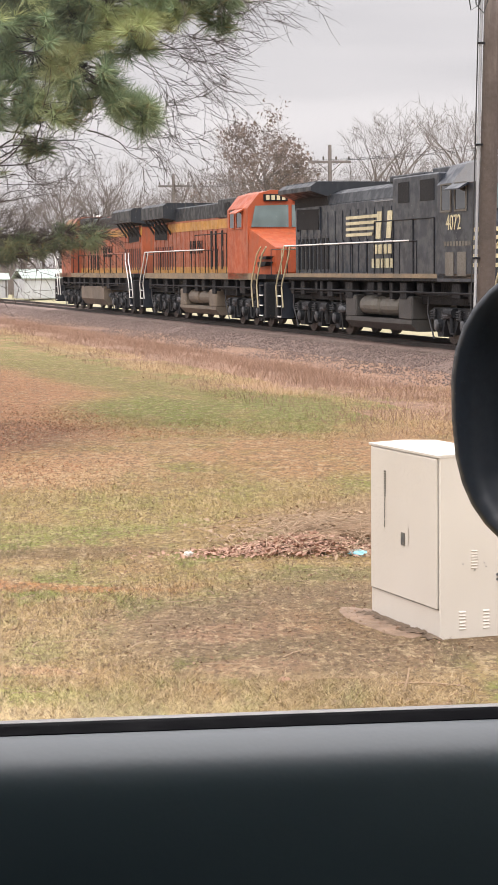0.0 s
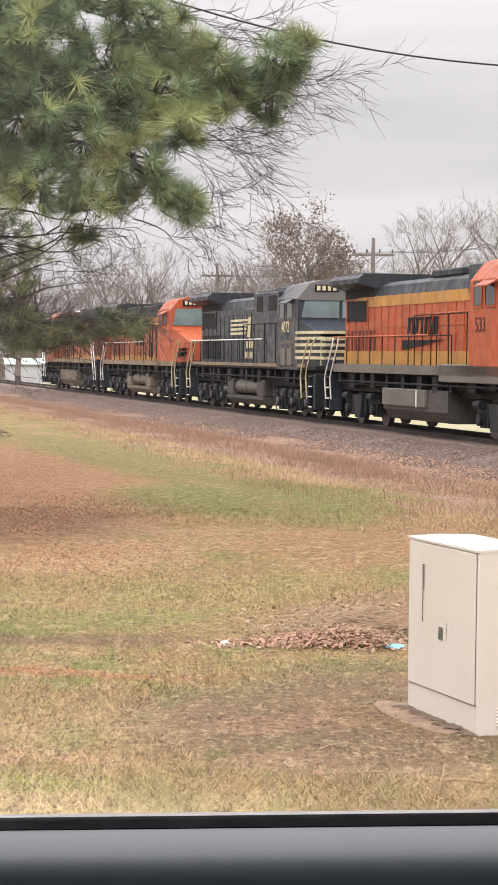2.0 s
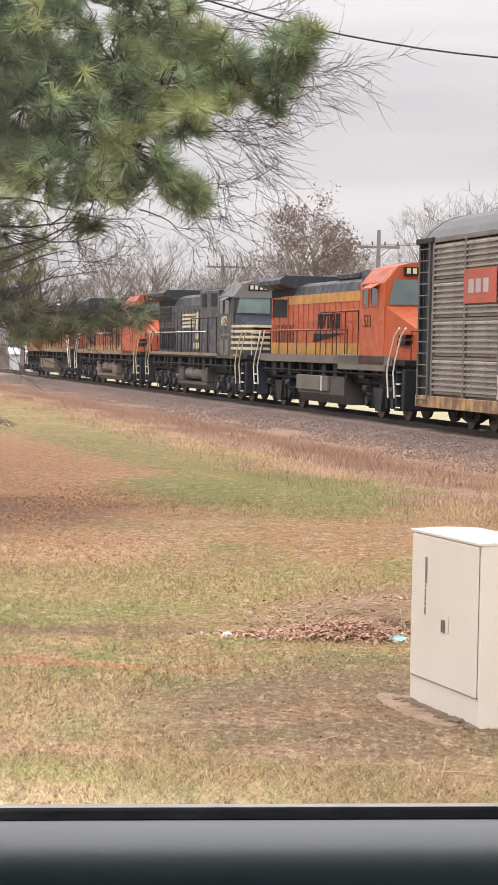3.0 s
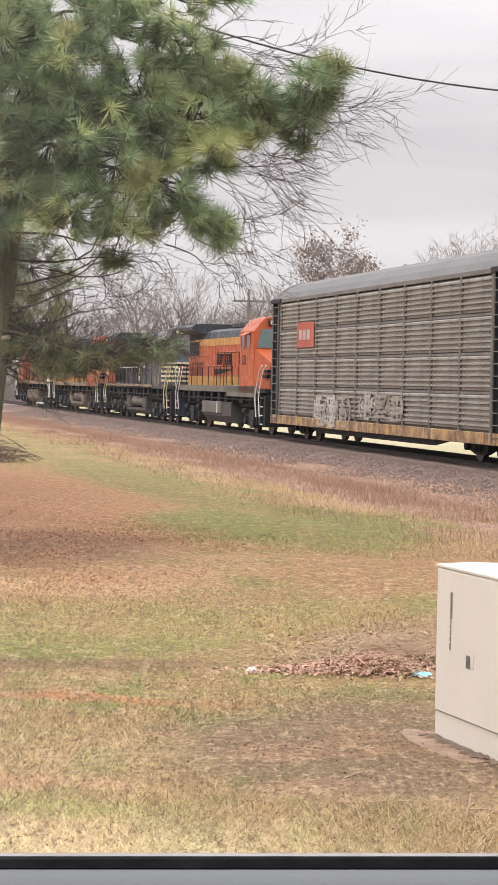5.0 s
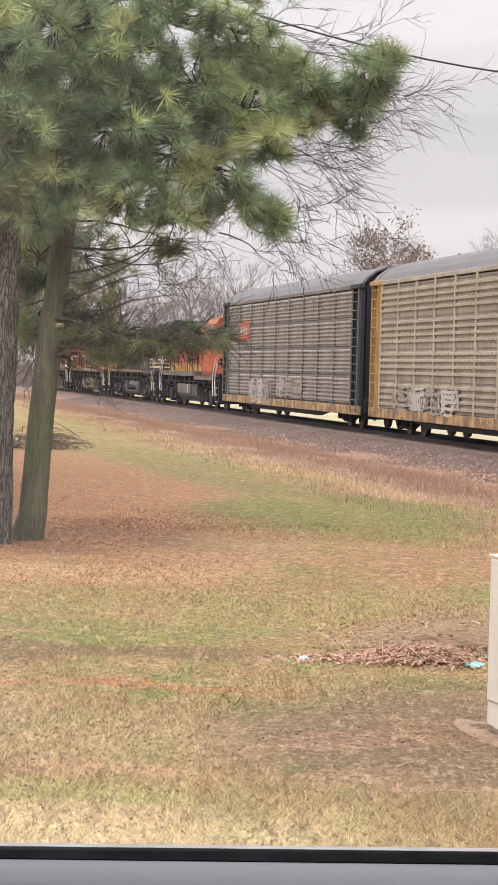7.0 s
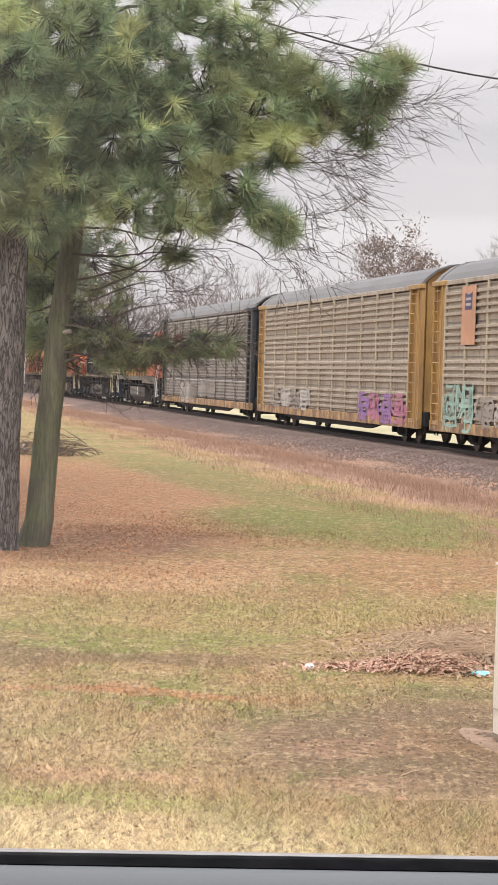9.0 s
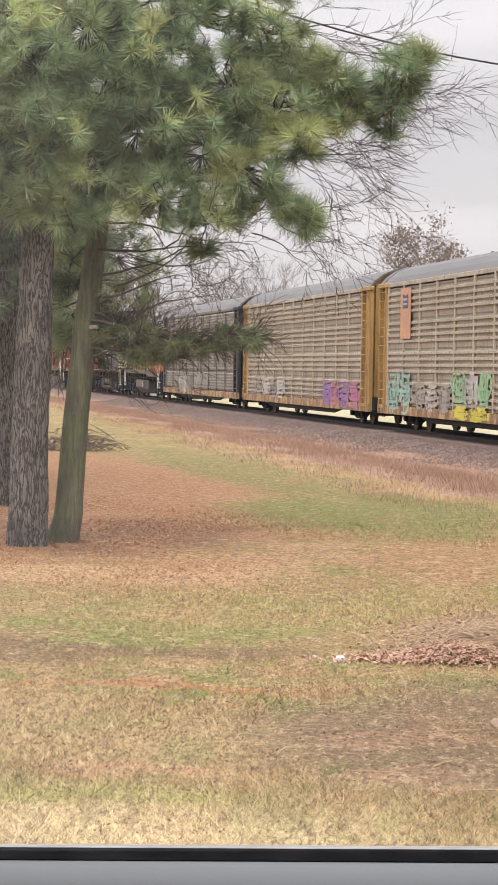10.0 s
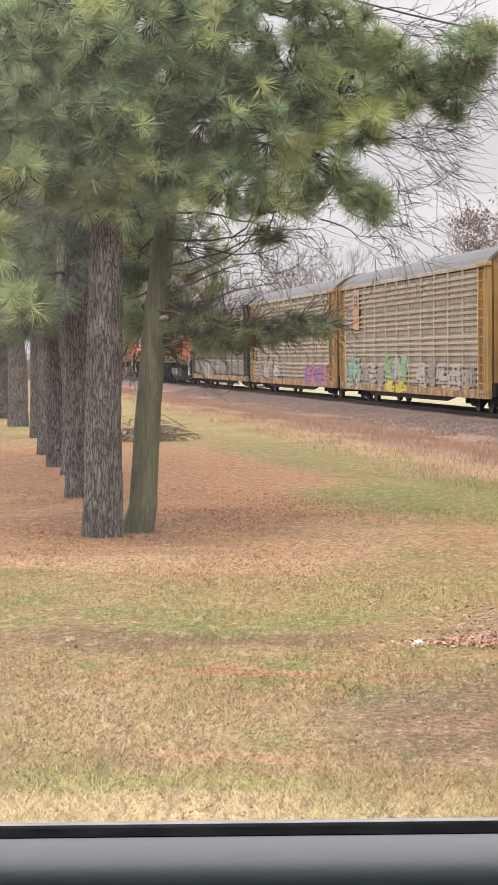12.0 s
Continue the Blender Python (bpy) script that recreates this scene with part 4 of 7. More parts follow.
        for x0, x1 in ((-1.9, -0.1), (0.0, 1.8)):
            m = Mesh().tube([(x0, -1.08, 0.96), (x0 + 0.12, -1.08, 0.96), (x1 - 0.12, -1.08, 0.96), (x1, -1.08, 0.96)], [0.16, 0.27, 0.27, 0.16], 16)
            part("air_reservoir", m, M_SILL if scheme == "black" else M_TANK, car, "steel air reservoir", smooth=False)
    elif scheme == "orange_lead":
        part("fuel_tank", Mesh().prism(outline, -3.0, 3.0, "x"), tank_m, car, "dusty tan fuel tank")
    else:
        part("fuel_tank", Mesh().prism(outline, -3.4, 3.2, "x"), tank_m, car, "dark fuel tank")
        part("tank_cover", Mesh().box(-3.3, 1.2, -1.50, -1.38, 0.72, 1.22, 0.02), M_SILL, car, "grey box along the tank")
        part("tank_strap", Mesh().box(0.35, 0.43, -1.52, -1.50, 0.72, 1.22), M_WHITE, car)
    for cx, fl in ((-6.55, 1), (6.55, -1)):
        if scheme == "heritage":
            short_truck(car, cx * 1.06, SHORT, M_TRUCK)
        else:
            truck(car, cx, fl, 3, M_TRUCK)
    pip = Mesh()
    for z, y, x0, x1 in ((1.36, -1.42, -9, 9), (1.28, -1.36, -8.6, -3.2), (1.30, -1.30, 3.2, 8.8)):
        pip.tube([(x0, y, z), (x1, y, z)], 0.03, 6)
    gear = random.Random(len(name))
    x = -8.9
    while x < 8.6:
        w = gear.uniform(0.12, 0.7)
        pip.box(x, x + w, -1.42, -1.2, gear.uniform(1.05, 1.38), 1.62, 0.02)
        x += w + gear.uniform(0.3, 1.6)
    part("piping", pip, M_FRAME, car)
    # pilots, steps, couplers
    for e in (-1, 1):
        m = Mesh().box(min(e * 10.25, e * 10.6), max(e * 10.25, e * 10.6), -1.5, 1.5, 0.35, 1.55, 0.03)
        part("pilot", m, M_FRAME, car, "black end plate with steps")
        m = Mesh()
        for i in range(4):
            z = 0.42 + 0.34 * i
            m.box(min(e * (9.75), e * 10.25), max(e * 9.75, e * 10.25), -1.52, -1.1, z, z + 0.04)
        m.box(min(e * 9.70, e * 9.74), max(e * 9.70, e * 9.74), -1.52, -1.1, 0.4, 1.55)
        part("steps", m, M_BLACK, car, "side steps")
        tread = Mesh()
        for i in range(3):
            z = 0.42 + 0.34 * i
            tread.box(min(e * 9.78, e * 10.22), max(e * 9.78, e * 10.22), -1.535, -1.522, z, z + 0.04)
        apart("tread_edge", tread, M_WHITE, car, "white step edge")
        rail_m = M_CREAM if scheme == "black" or (scheme == "orange" and e > 0) else M_WHITE
        for xx in (9.3, 10.0):
            if e > 0:   # at the cab end the stair climbs towards the nose
                xx -= 0.15
                way = [(xx - 0.35, -1.5, 0.70), (xx - 0.35, -1.55, 1.45), (xx - 0.2, -1.55, 1.75), (xx + 0.35, -1.53, 2.5), (xx + 0.75, -1.5, 2.74)]
                part("step_handrail", Mesh().tube(way, 0.028, 6), rail_m, car, "painted step handrail")
                continue
            m = Mesh().tube([(e * (xx + 0.3), -1.5, 0.75), (e * (xx + 0.3), -1.55, 1.4), (e * (xx + 0.15), -1.55, 1.62), (e * (xx - 0.5), -1.53, 2.4), (e * (xx - 0.6), -1.5, 2.74)], 0.026, 6)
            part("step_handrail", m, rail_m, car, "painted step handrail")
        part("coupler", Mesh().box(min(e * 10.5, e * 11.15), max(e * 10.5, e * 11.15), -0.13, 0.13, 0.72, 1.0, 0.04), M_STEEL, car)
        m = Mesh().tube([(e * 10.6, -0.5, 1.1), (e * 10.85, -0.5, 0.55), (e * 11.1, -0.45, 0.5)], 0.03, 6)
        part("brake_hose", m, M_CABLE, car)
        m = Mesh().tube([(e * 10.5, -1.3, 1.66), (e * 10.5, -1.3, 2.65), (e * 10.5, -0.4, 2.65), (e * 10.5, -0.4, 1.66)], 0.02, 6)
        part("end_handrail", m, M_BLACK if scheme != "black" else M_CREAM, car)
    m = Mesh()
    rails_of(m, list(np.linspace(-9.2, 3.6, 10)), 1.66, 2.72, -1.46)
    part("side_handrail", m, M_FRAME, car, "dark walkway handrail")
    part("handrail_top", Mesh().tube([(-9.6, -1.46, 2.74), (1.4 if scheme != "black" else 3.0, -1.46, 2.74)], 0.024, 6), M_WHITE if scheme in ("black", "orange") else cabm, car, "pale top rail")
    m = Mesh()
    rails_of(m, list(np.linspace(0.0, 5.0, 4)), 1.7, 3.3, -1.47)
    part("side_handrail", m, M_FRAME, car, "dark walkway handrail")
    if scheme == "heritage":
        part("handrail_top", Mesh().tube([(1.4, -1.47, 2.74), (1.9, -1.47, 3.32), (5.3, -1.47, 3.34)], 0.024, 6), cabm, car, "orange top rail")
        part("battery_box", Mesh().box(2.6, 8.4, -1.52, -1.1, 1.46, 1.94, 0.02), M_SILL, car, "grey battery box")
        # emblem shapes
        e = Mesh()
        x = -2.4
        for w in (0.75, 0.85, 0.7, 0.6):
            e.prism([(x, 2.78), (x + 0.2, 2.78), (x + 0.32, 3.28), (x + 0.12, 3.28)], -1.012, -0.99)
            e.prism([(x + w - 0.3, 2.78), (x + w - 0.1, 2.78), (x + w + 0.02, 3.28), (x + w - 0.18, 3.28)], -1.012, -0.99)
            e.prism([(x + 0.05, 3.2), (x + w - 0.1, 3.2), (x + w - 0.08, 3.28), (x + 0.07, 3.28)], -1.012, -0.99)
            x += w + 0.08
        apart("emblem_shape", e, M_GRILL, car, "plain dark emblem bar")
        apart("emblem_shape", Mesh().prism([(-2.9, 2.34), (-2.9, 2.62), (1.4, 2.62), (-0.2, 2.52)], -1.012, -0.99), M_GRILL, car, "dark swoosh shape")
        part("road_number", text_data("533", 0.55, M_RED_DARK), None, car, "dark road number", at=side_pose(6.3, -1.53, 2.95))
        apart("nose_emblem", Mesh().prism([(8.7, 2.25), (8.8, 2.38), (10.0, 2.38), (9.9, 2.25)], -1.33, -1.1).prism([(8.9, 2.46), (9.0, 2.56), (10.0, 2.56), (9.9, 2.46)], -1.31, -1.1), M_GRILL, car)
    elif new_cab:
        e = Mesh()
        x = -2.9
        for w in (0.7, 0.75, 0.65):
            e.prism([(x, 2.62), (x + 0.16, 2.62), (x + 0.22, 3.12), (x + 0.06, 3.12)], -1.012, -0.99)
            e.prism([(x + w - 0.26, 2.62), (x + w - 0.1, 2.62), (x + w - 0.04, 3.12), (x + w - 0.2, 3.12)], -1.012, -0.99)
            x += w + 0.06
        apart("emblem_shape", e, M_GRILL, car, "plain dark emblem bar")
        apart("nose_emblem", Mesh().prism([(8.6, 2.05), (8.8, 2.25), (10.05, 2.25), (9.9, 2.12)], -1.36, -1.08).prism([(8.8, 2.33), (9.0, 2.43), (10.05, 2.43), (9.9, 2.33)], -1.33, -1.08), M_GRILL, car)
    else:
        e = Mesh()
        for z in (2.95, 3.12, 3.29, 3.46):
            e.prism([(-4.2, z), (-1.7 + (z - 2.95), z), (-1.6 + (z - 2.95), z + 0.09), (-4.2, z + 0.09)], -1.012, -0.99)
        e.prism([(-1.3, 2.85), (-0.9, 2.85), (-0.75, 3.62), (-1.15, 3.62)], -1.012, -0.99)
        e.prism([(-0.35, 2.85), (0.05, 2.85), (0.2, 3.62), (-0.2, 3.62)], -1.012, -0.99)
        for z in (2.85, 3.2, 3.5):
            e.prism([(0.35, z), (1.5, z), (1.55, z + 0.14), (0.4, z + 0.14)], -1.012, -0.99)
        apart("emblem_shape", e, M_CREAM, car, "cream emblem bars")
        e = Mesh()
        bar_shapes(e, -1.5, 2.42, 2.6, 0.26, -1.0, 6)
        bar_shapes(e, -1.7, 2.02, 3.0, 0.26, -1.0, 7)
        apart("lettering_bar", e, M_CREAM, car)
        part("road_number", text_data("4072", 0.54, M_CREAM), None, car, "cream road number", at=side_pose(6.6, -1.53, 3.12))
        apart("lettering_bar", bar_shapes(Mesh(), 5.9, 2.55, 2.0, 0.12, -1.525, 9), M_SILL, car)
        part("warning_triangle", Mesh().prism([(2.9, 3.55), (4.6, 3.55), (3.75, 2.75)], -1.03, -0.99), M_SILL, car, "pale triangle")
        for z in (2.02, 2.24, 2.46, 2.68, 2.88):
            s = Mesh().add([(8.0, -1.535, z), (8.3, -1.535, z), (10.26, -1.12, z), (10.26, 1.12, z), (8.0, -1.535, z + 0.10), (8.3, -1.535, z + 0.10), (10.26, -1.12, z + 0.10), (10.26, 1.12, z + 0.10)],
                           [(0, 1, 5, 4), (1, 2, 6, 5), (2, 3, 7, 6), (4, 5, 6, 7), (3, 2, 1, 0)])
            part("nose_stripe", s, M_CREAM, car, "cream nose stripe")
        apart("cab_panel", Mesh().box(6.0, 6.6, -1.535, -1.52, 1.8, 2.4).box(6.9, 7.5, -1.535, -1.52, 1.8, 2.4), M_SILL, car)
        part("side_cabinet", Mesh().box(1.6, 5.36, -1.46, -0.9, 1.66, 4.45, 0.04), M_BLACK, car, "full-height equipment cabinet")
        apart("cabinet_window", Mesh().box(2.1, 3.0, -1.475, -1.45, 3.75, 4.3).box(3.9, 5.0, -1.475, -1.45, 3.75, 4.3), M_GRILL, car)
    if scheme == "orange_lead":   # cab first, radiator end towards the next engine
        for ob in car.children_recursive:
            if ob.type == "MESH" and ob.data not in (LOCO_WHEEL, RACK_WHEEL):
                for v in ob.data.vertices:
                    v.co.x *= -1
                ob.data.flip_normals()
    if scheme == "heritage":
        for ob in car.children_recursive:
            if ob.type == "MESH" and ob.data not in (LOCO_WHEEL, RACK_WHEEL):
                if ob.name.startswith("road_number"):
                    ob.matrix_basis = side_pose(6.3 * SHORT, -1.53, 2.95)
                    continue
                for v in ob.data.vertices:
                    v.co.x *= SHORT
    return car


def autorack(label, panel_m, post_m, sill_m, end_m, bays, rows):
    """A long closed car carrier: corrugated side panels between posts, a domed roof, ladders and end doors."""
    car = thing("autorack_wagon", label, "rail wagon", "car carriers of the train")
    L, y, bay = 13.35, 1.53, 1.35
    part("underframe", Mesh().box(-13.3, 13.3, -1.3, 1.3, 0.78, 1.02).box(-8.2, 8.2, -0.3, 0.3, 0.46, 0.8).prism([(-8.5, 1.02), (8.5, 1.02), (8.2, 0.55), (6.6, 0.36), (-6.6, 0.36), (-8.2, 0.55)], -1.42, -1.3), M_FRAME, car, "black underframe")
    for s in (-1, 1):
        part("side_sill", Mesh().box(-L, L, s * y - 0.05, s * y + 0.05, 0.54, 0.86, 0.01), sill_m, car, "rust-stained side sill")
    part("inner_wall", Mesh().box(-L + 0.45, L - 0.45, -y + 0.10, y - 0.02, 0.8, 5.05), M_RACKPOST_DARK, car)
    z0, z1 = 0.88, 5.06
    bw, rh = 2 * (L - bay) / bays, (z1 - z0) / rows
    # one corrugated panel, shared by all bays
    m = Mesh()
    zz, yy = [], []
    if rows == 4:
        for i in range(6):
            a, h = 0.05 + (rh - 0.14) * i / 6, (rh - 0.14) / 6
            zz += [a, a + h * 0.45, a + h * 0.55, a + h * 0.9]
            yy += [0.0, 0.0, -0.065, -0.065]
    else:
        h = rh / 20
        for i in range(20):
            a = i * h
            if i % 5 == 4:
                zz += [a, a + h * 0.5]
                yy += [0.01, 0.01]
            else:
                zz += [a, a + h * 0.35, a + h * 0.5, a + h * 0.85]
                yy += [0.0, 0.0, -0.075, -0.075]
    zz.append(rh - 0.05), yy.append(0.0)
    for xx in (0.06, bw - 0.06):
        for a, b in zip(zz, yy):
            m.v.append((xx, b, a))
    n = len(zz)
    m.f = [(i, n + i, n + i + 1, i + 1) for i in range(n - 1)]
    panel = m.data("side_panel", panel_m)
    for i in range(bays):
        for j in range(rows):
            part("side_panel", panel, None, car, at=Matrix.Translation((-L + bay + i * bw, -y + 0.03, z0 + j * rh)))
    part("far_side_panel", Mesh().box(-L + bay, L - bay, y - 0.04, y, z0, z1), panel_m, car, "corrugated side")
    post = Mesh().box(-0.055, 0.055, -y - 0.045, -y + 0.05, z0 - 0.06, z1 + 0.02, 0.012).data("side_post", post_m)
    for i in range(bays + 1):
        part("side_post", post, None, car, at=Matrix.Translation((-L + bay + i * bw, 0, 0)))
    holes = Mesh()
    if rows == 1:
        for j in range(4):
            z = z0 + rh * (5 * j + 4.45) / 20
            holes.box(-L + bay + 0.05, L - bay - 0.05, -y + 0.02, -y + 0.036, z - 0.02, z + 0.02)
        part("perforated_band", holes, M_RACKPOST_DARK, car, kind="stuff")
    rail = Mesh().box(-L + bay, L - bay, -y - 0.012, -y + 0.06, -0.035, 0.035).data("side_rail", post_m if rows == 4 else panel_m)
    for j in range(1, rows):
        part("side_rail", rail, None, car, at=Matrix.Translation((0, 0, z0 + j * rh - 0.02)))
    part("top_rail", Mesh().box(-L, L, -y - 0.03, -y + 0.08, z1, z1 + 0.14, 0.01), post_m if rows == 4 else panel_m, car)
    # domed roof with folded ends
    prof = [(-y - 0.02, z1 + 0.13), (-1.36, 5.42), (-1.02, 5.68), (-0.55, 5.86), (0, 5.92), (0.55, 5.86), (1.02, 5.68), (1.36, 5.42), (y + 0.02, z1 + 0.13)]
    inner = [(a * 0.97, b - 0.04) for a, b in prof]
    part("roof", Mesh().prism(prof + inner[::-1], -L + 0.15, L - 0.15, "x"), M_RACKROOF, car, "domed galvanised roof", smooth=False)
    for e in (-1, 1):
        x = e * (L - 0.3)
        part("end_door", Mesh().prism(prof + [(y - 0.1, 1.0), (-y + 0.1, 1.0)], min(x, x - e * 0.06), max(x, x - e * 0.06), "x"), end_m, car, "tall folding end door")
        fl = Mesh()
        for i in range(7):
            yy_ = -1.3 + i * 0.42
            fl.box(min(x, x + e * 0.07), max(x, x + e * 0.07), yy_, yy_ + 0.07, 1.1, 5.3)
        part("door_ribs", fl, end_m, car)
        part("roof_end_hood", Mesh().prism([(q * 1.012, z + 0.015) for q, z in prof] + inner[::-1], min(x - e * 0.25, x + e * 0.22), max(x - e * 0.25, x + e * 0.22), "x"), M_RACKROOF, car, "grey sheet-metal hood over the end doors")
        a, b = sorted((e * (L - bay + 0.05), e * (L - 0.02)))
        apart("corner_post", Mesh().box(a, a + 0.16, -y - 0.03, -y + 0.12, 0.55, 5.2, 0.01).box(b - 0.16, b, -y - 0.03, -y + 0.12, 0.55, 5.2, 0.01), end_m, car, "corner post")
        part("corner_plate", Mesh().box(a + 0.1, b - 0.1, -y + 0.06, -y + 0.1, 0.55, 5.1), end_m, car)
        lad = Mesh()
        xa, xb = a + 0.2, b - 0.2
        for xx in (xa, xb):
            lad.box(xx - 0.02, xx + 0.02, -y - 0.09, -y - 0.05, 0.6, 5.1)
        for i in range(14):
            lad.cyl((xa, -y - 0.07, 0.75 + i * 0.32), (xb, -y - 0.07, 0.75 + i * 0.32), 0.016, 6)
        part("ladder", lad, end_m if end_m is not M_DARKEND else M_SILL, car, "side ladder")
        part("roof_bracket", Mesh().box(a - 0.1, b + 0.1, -y - 0.1, -y + 0.1, 5.06, 5.22, 0.02), end_m, car)
        part("coupler", Mesh().box(min(e * 13.2, e * 14.25), max(e * 13.2, e * 14.25), -0.13, 0.13, 0.7, 0.98, 0.04), M_STEEL, car)
        part("end_sill", Mesh().box(min(e * 13.0, e * 13.6), max(e * 13.0, e * 13.6), -1.4, 1.4, 0.6, 1.1, 0.03), M_FRAME, car)
        m = Mesh().tube([(e * 13.5, -1.35, 1.0), (e * 13.5, -1.35, 0.4), (e * 13.15, -1.35, 0.4), (e * 13.15, -1.35, 1.0)], 0.022, 6)
        part("stirrup_step", m, M_FRAME, car)
        truck(car, e * 9.9, 1, 2, M_FRAME)
    return car


def spray(car, x0, x1, z0, z1, tones, seed, y=-1.588):
    """Graffiti as thin, uneven spray-painted strokes with drips, worn through on the ridges."""
    r = random.Random(seed)
    n = len(tones)
    for k, tone in enumerate(tones):
        a, b = x0 + (x1 - x0) * k / n, x0 + (x1 - x0) * (k + 1) / n
        m = Mesh()
        for i in range(11):
            c = a + (b - a) * (i + r.uniform(0.1, 0.9)) / 11
            w = r.uniform(0.05, 0.13)
            zt, zb = z1 - r.uniform(0, 0.45) * (z1 - z0), z0 + r.uniform(0, 0.45) * (z1 - z0)
            bend = r.uniform(-0.35, 0.35)
            pts = [(c + bend * math.sin(math.pi * f) + r.uniform(-0.03, 0.03), zb + (zt - zb) * f) for f in (0, 0.25, 0.5, 0.75, 1)]
            m.prism([(u - w * (0.6 + 0.4 * r.random()), v) for u, v in pts] + [(u + w, v) for u, v in pts[::-1]], y - 0.003, y + 0.003)
        for i in range(5):
            zc = z0 + (z1 - z0) * (i + r.uniform(0.2, 0.8)) / 5
            u0, u1 = a + (b - a) * r.uniform(0, 0.4), a + (b - a) * r.uniform(0.6, 1)
            m.prism([(u0, zc - 0.03), ((u0 + u1) / 2, zc - 0.07), (u1, zc - 0.02), (u1 - 0.1, zc + 0.05), ((u0 + u1) / 2, zc + 0.03), (u0 + 0.06, zc + 0.06)], y - 0.005, y)
        part("graffiti", m, M_SPRAY[tone], car, tone + " spray-painted strokes", kind="stuff")


def place(car, s):
    car.matrix_basis = rail_pose(s)
    VEHICLES.append((car, s))


ballast_bed()
track()
lead = locomotive("lead_locomotive", "dusty, haze-dulled orange and yellow diesel locomotive with dark roof, leading the train", "orange_lead")
second = locomotive("locomotive", "orange diesel locomotive with yellow stripe and dark roof", "orange")
third = locomotive("black_locomotive", "black diesel locomotive with cream lettering and striped nose", "black")
fourth = locomotive("old_locomotive", "bright orange diesel locomotive with broad yellow bands", "heritage")
RACK = 28.18
rack1 = autorack("grey corrugated car carrier with sooty posts and dark ends", M_RACKGREY, M_RACKPOST_DARK, M_RUSTYEL, M_DARKEND, 9, 4)
rack2 = autorack("bleached tan car carrier with yellow ends and purple graffiti", M_RACKTAN, M_RACKPOST, M_RUSTYEL, M_RACKYEL, 11, 1)
rack3 = autorack("bleached tan car carrier with yellow ends and green graffiti", M_RACKTAN, M_RACKPOST, M_RUSTYEL, M_RACKYEL, 11, 1)
rack4 = autorack("brown-ended car carrier with tan corrugated sides", M_RACKTAN, M_RACKBROWN, M_RUSTYEL, M_RACKBROWN, 11, 1)
for car, s in ((second, START + 11.15), (third, START + 33.45), (fourth, START + 44.6 + 19.89 / 2), (rack1, START + 44.6 + 19.89 + RACK / 2), (rack2, START + 44.6 + 19.89 + RACK * 1.5), (rack3, START + 44.6 + 19.89 + RACK * 2.5), (rack4, START + 44.6 + 19.89 + RACK * 3.5)):
    place(car, s)
place(lead, START - 11.15)
part("sign_panel", Mesh().box(-9.3, -6.8, -1.60, -1.585, 3.35, 4.25), M_REDSIGN, rack1, "faded red painted square")
apart("sign_bar", bar_shapes(Mesh(), -8.9, 3.62, 1.7, 0.36, -1.603, 3), M_SPRAY["white"], rack1)
spray(rack1, -6.6, -2.0, 0.6, 1.7, ("white", "white", "grey"), 3)
spray(rack1, -0.5, 4.0, 0.95, 1.85, ("white", "grey", "grey"), 4)
spray(rack2, 5.2, 11.9, 0.58, 1.65, ("purple", "magenta", "purple", "magenta"), 5)
spray(rack2, -10, -2.5, 0.8, 1.65, ("grey", "white", "grey", "white"), 6)
spray(rack3, -11.8, -8.6, 0.56, 2.1, ("mint", "mint"), 7)
spray(rack3, -8.2, -3.4, 0.7, 1.7, ("grey", "white", "grey"), 8)
spray(rack3, -3.2, 0.8, 1.0, 2.1, ("green", "white", "green"), 9)
spray(rack3, -3.2, 0.8, 0.56, 1.0, ("lemon", "lemon"), 10)
spray(rack3, 2.5, 11.5, 0.8, 1.8, ("white", "grey", "white", "white", "grey"), 11)
part("shield_panel", Mesh().box(-10.1, -8.7, -1.60, -1.585, 3.2, 4.95), M_SPRAY["salmon"], rack3, "salmon painted panel")
part("shield", Mesh().prism([(-9.75, 4.25), (-9.05, 4.25), (-9.05, 4.75), (-9.4, 4.68), (-9.75, 4.75)], -1.61, -1.598), M_SPRAY["navy"], rack3, "dark blue emblem shape")
apart("shield_bar", Mesh().box(-9.68, -9.12, -1.614, -1.609, 4.52, 4.6).box(-9.68, -9.12, -1.614, -1.609, 4.36, 4.44), M_SPRAY["white"], rack3)


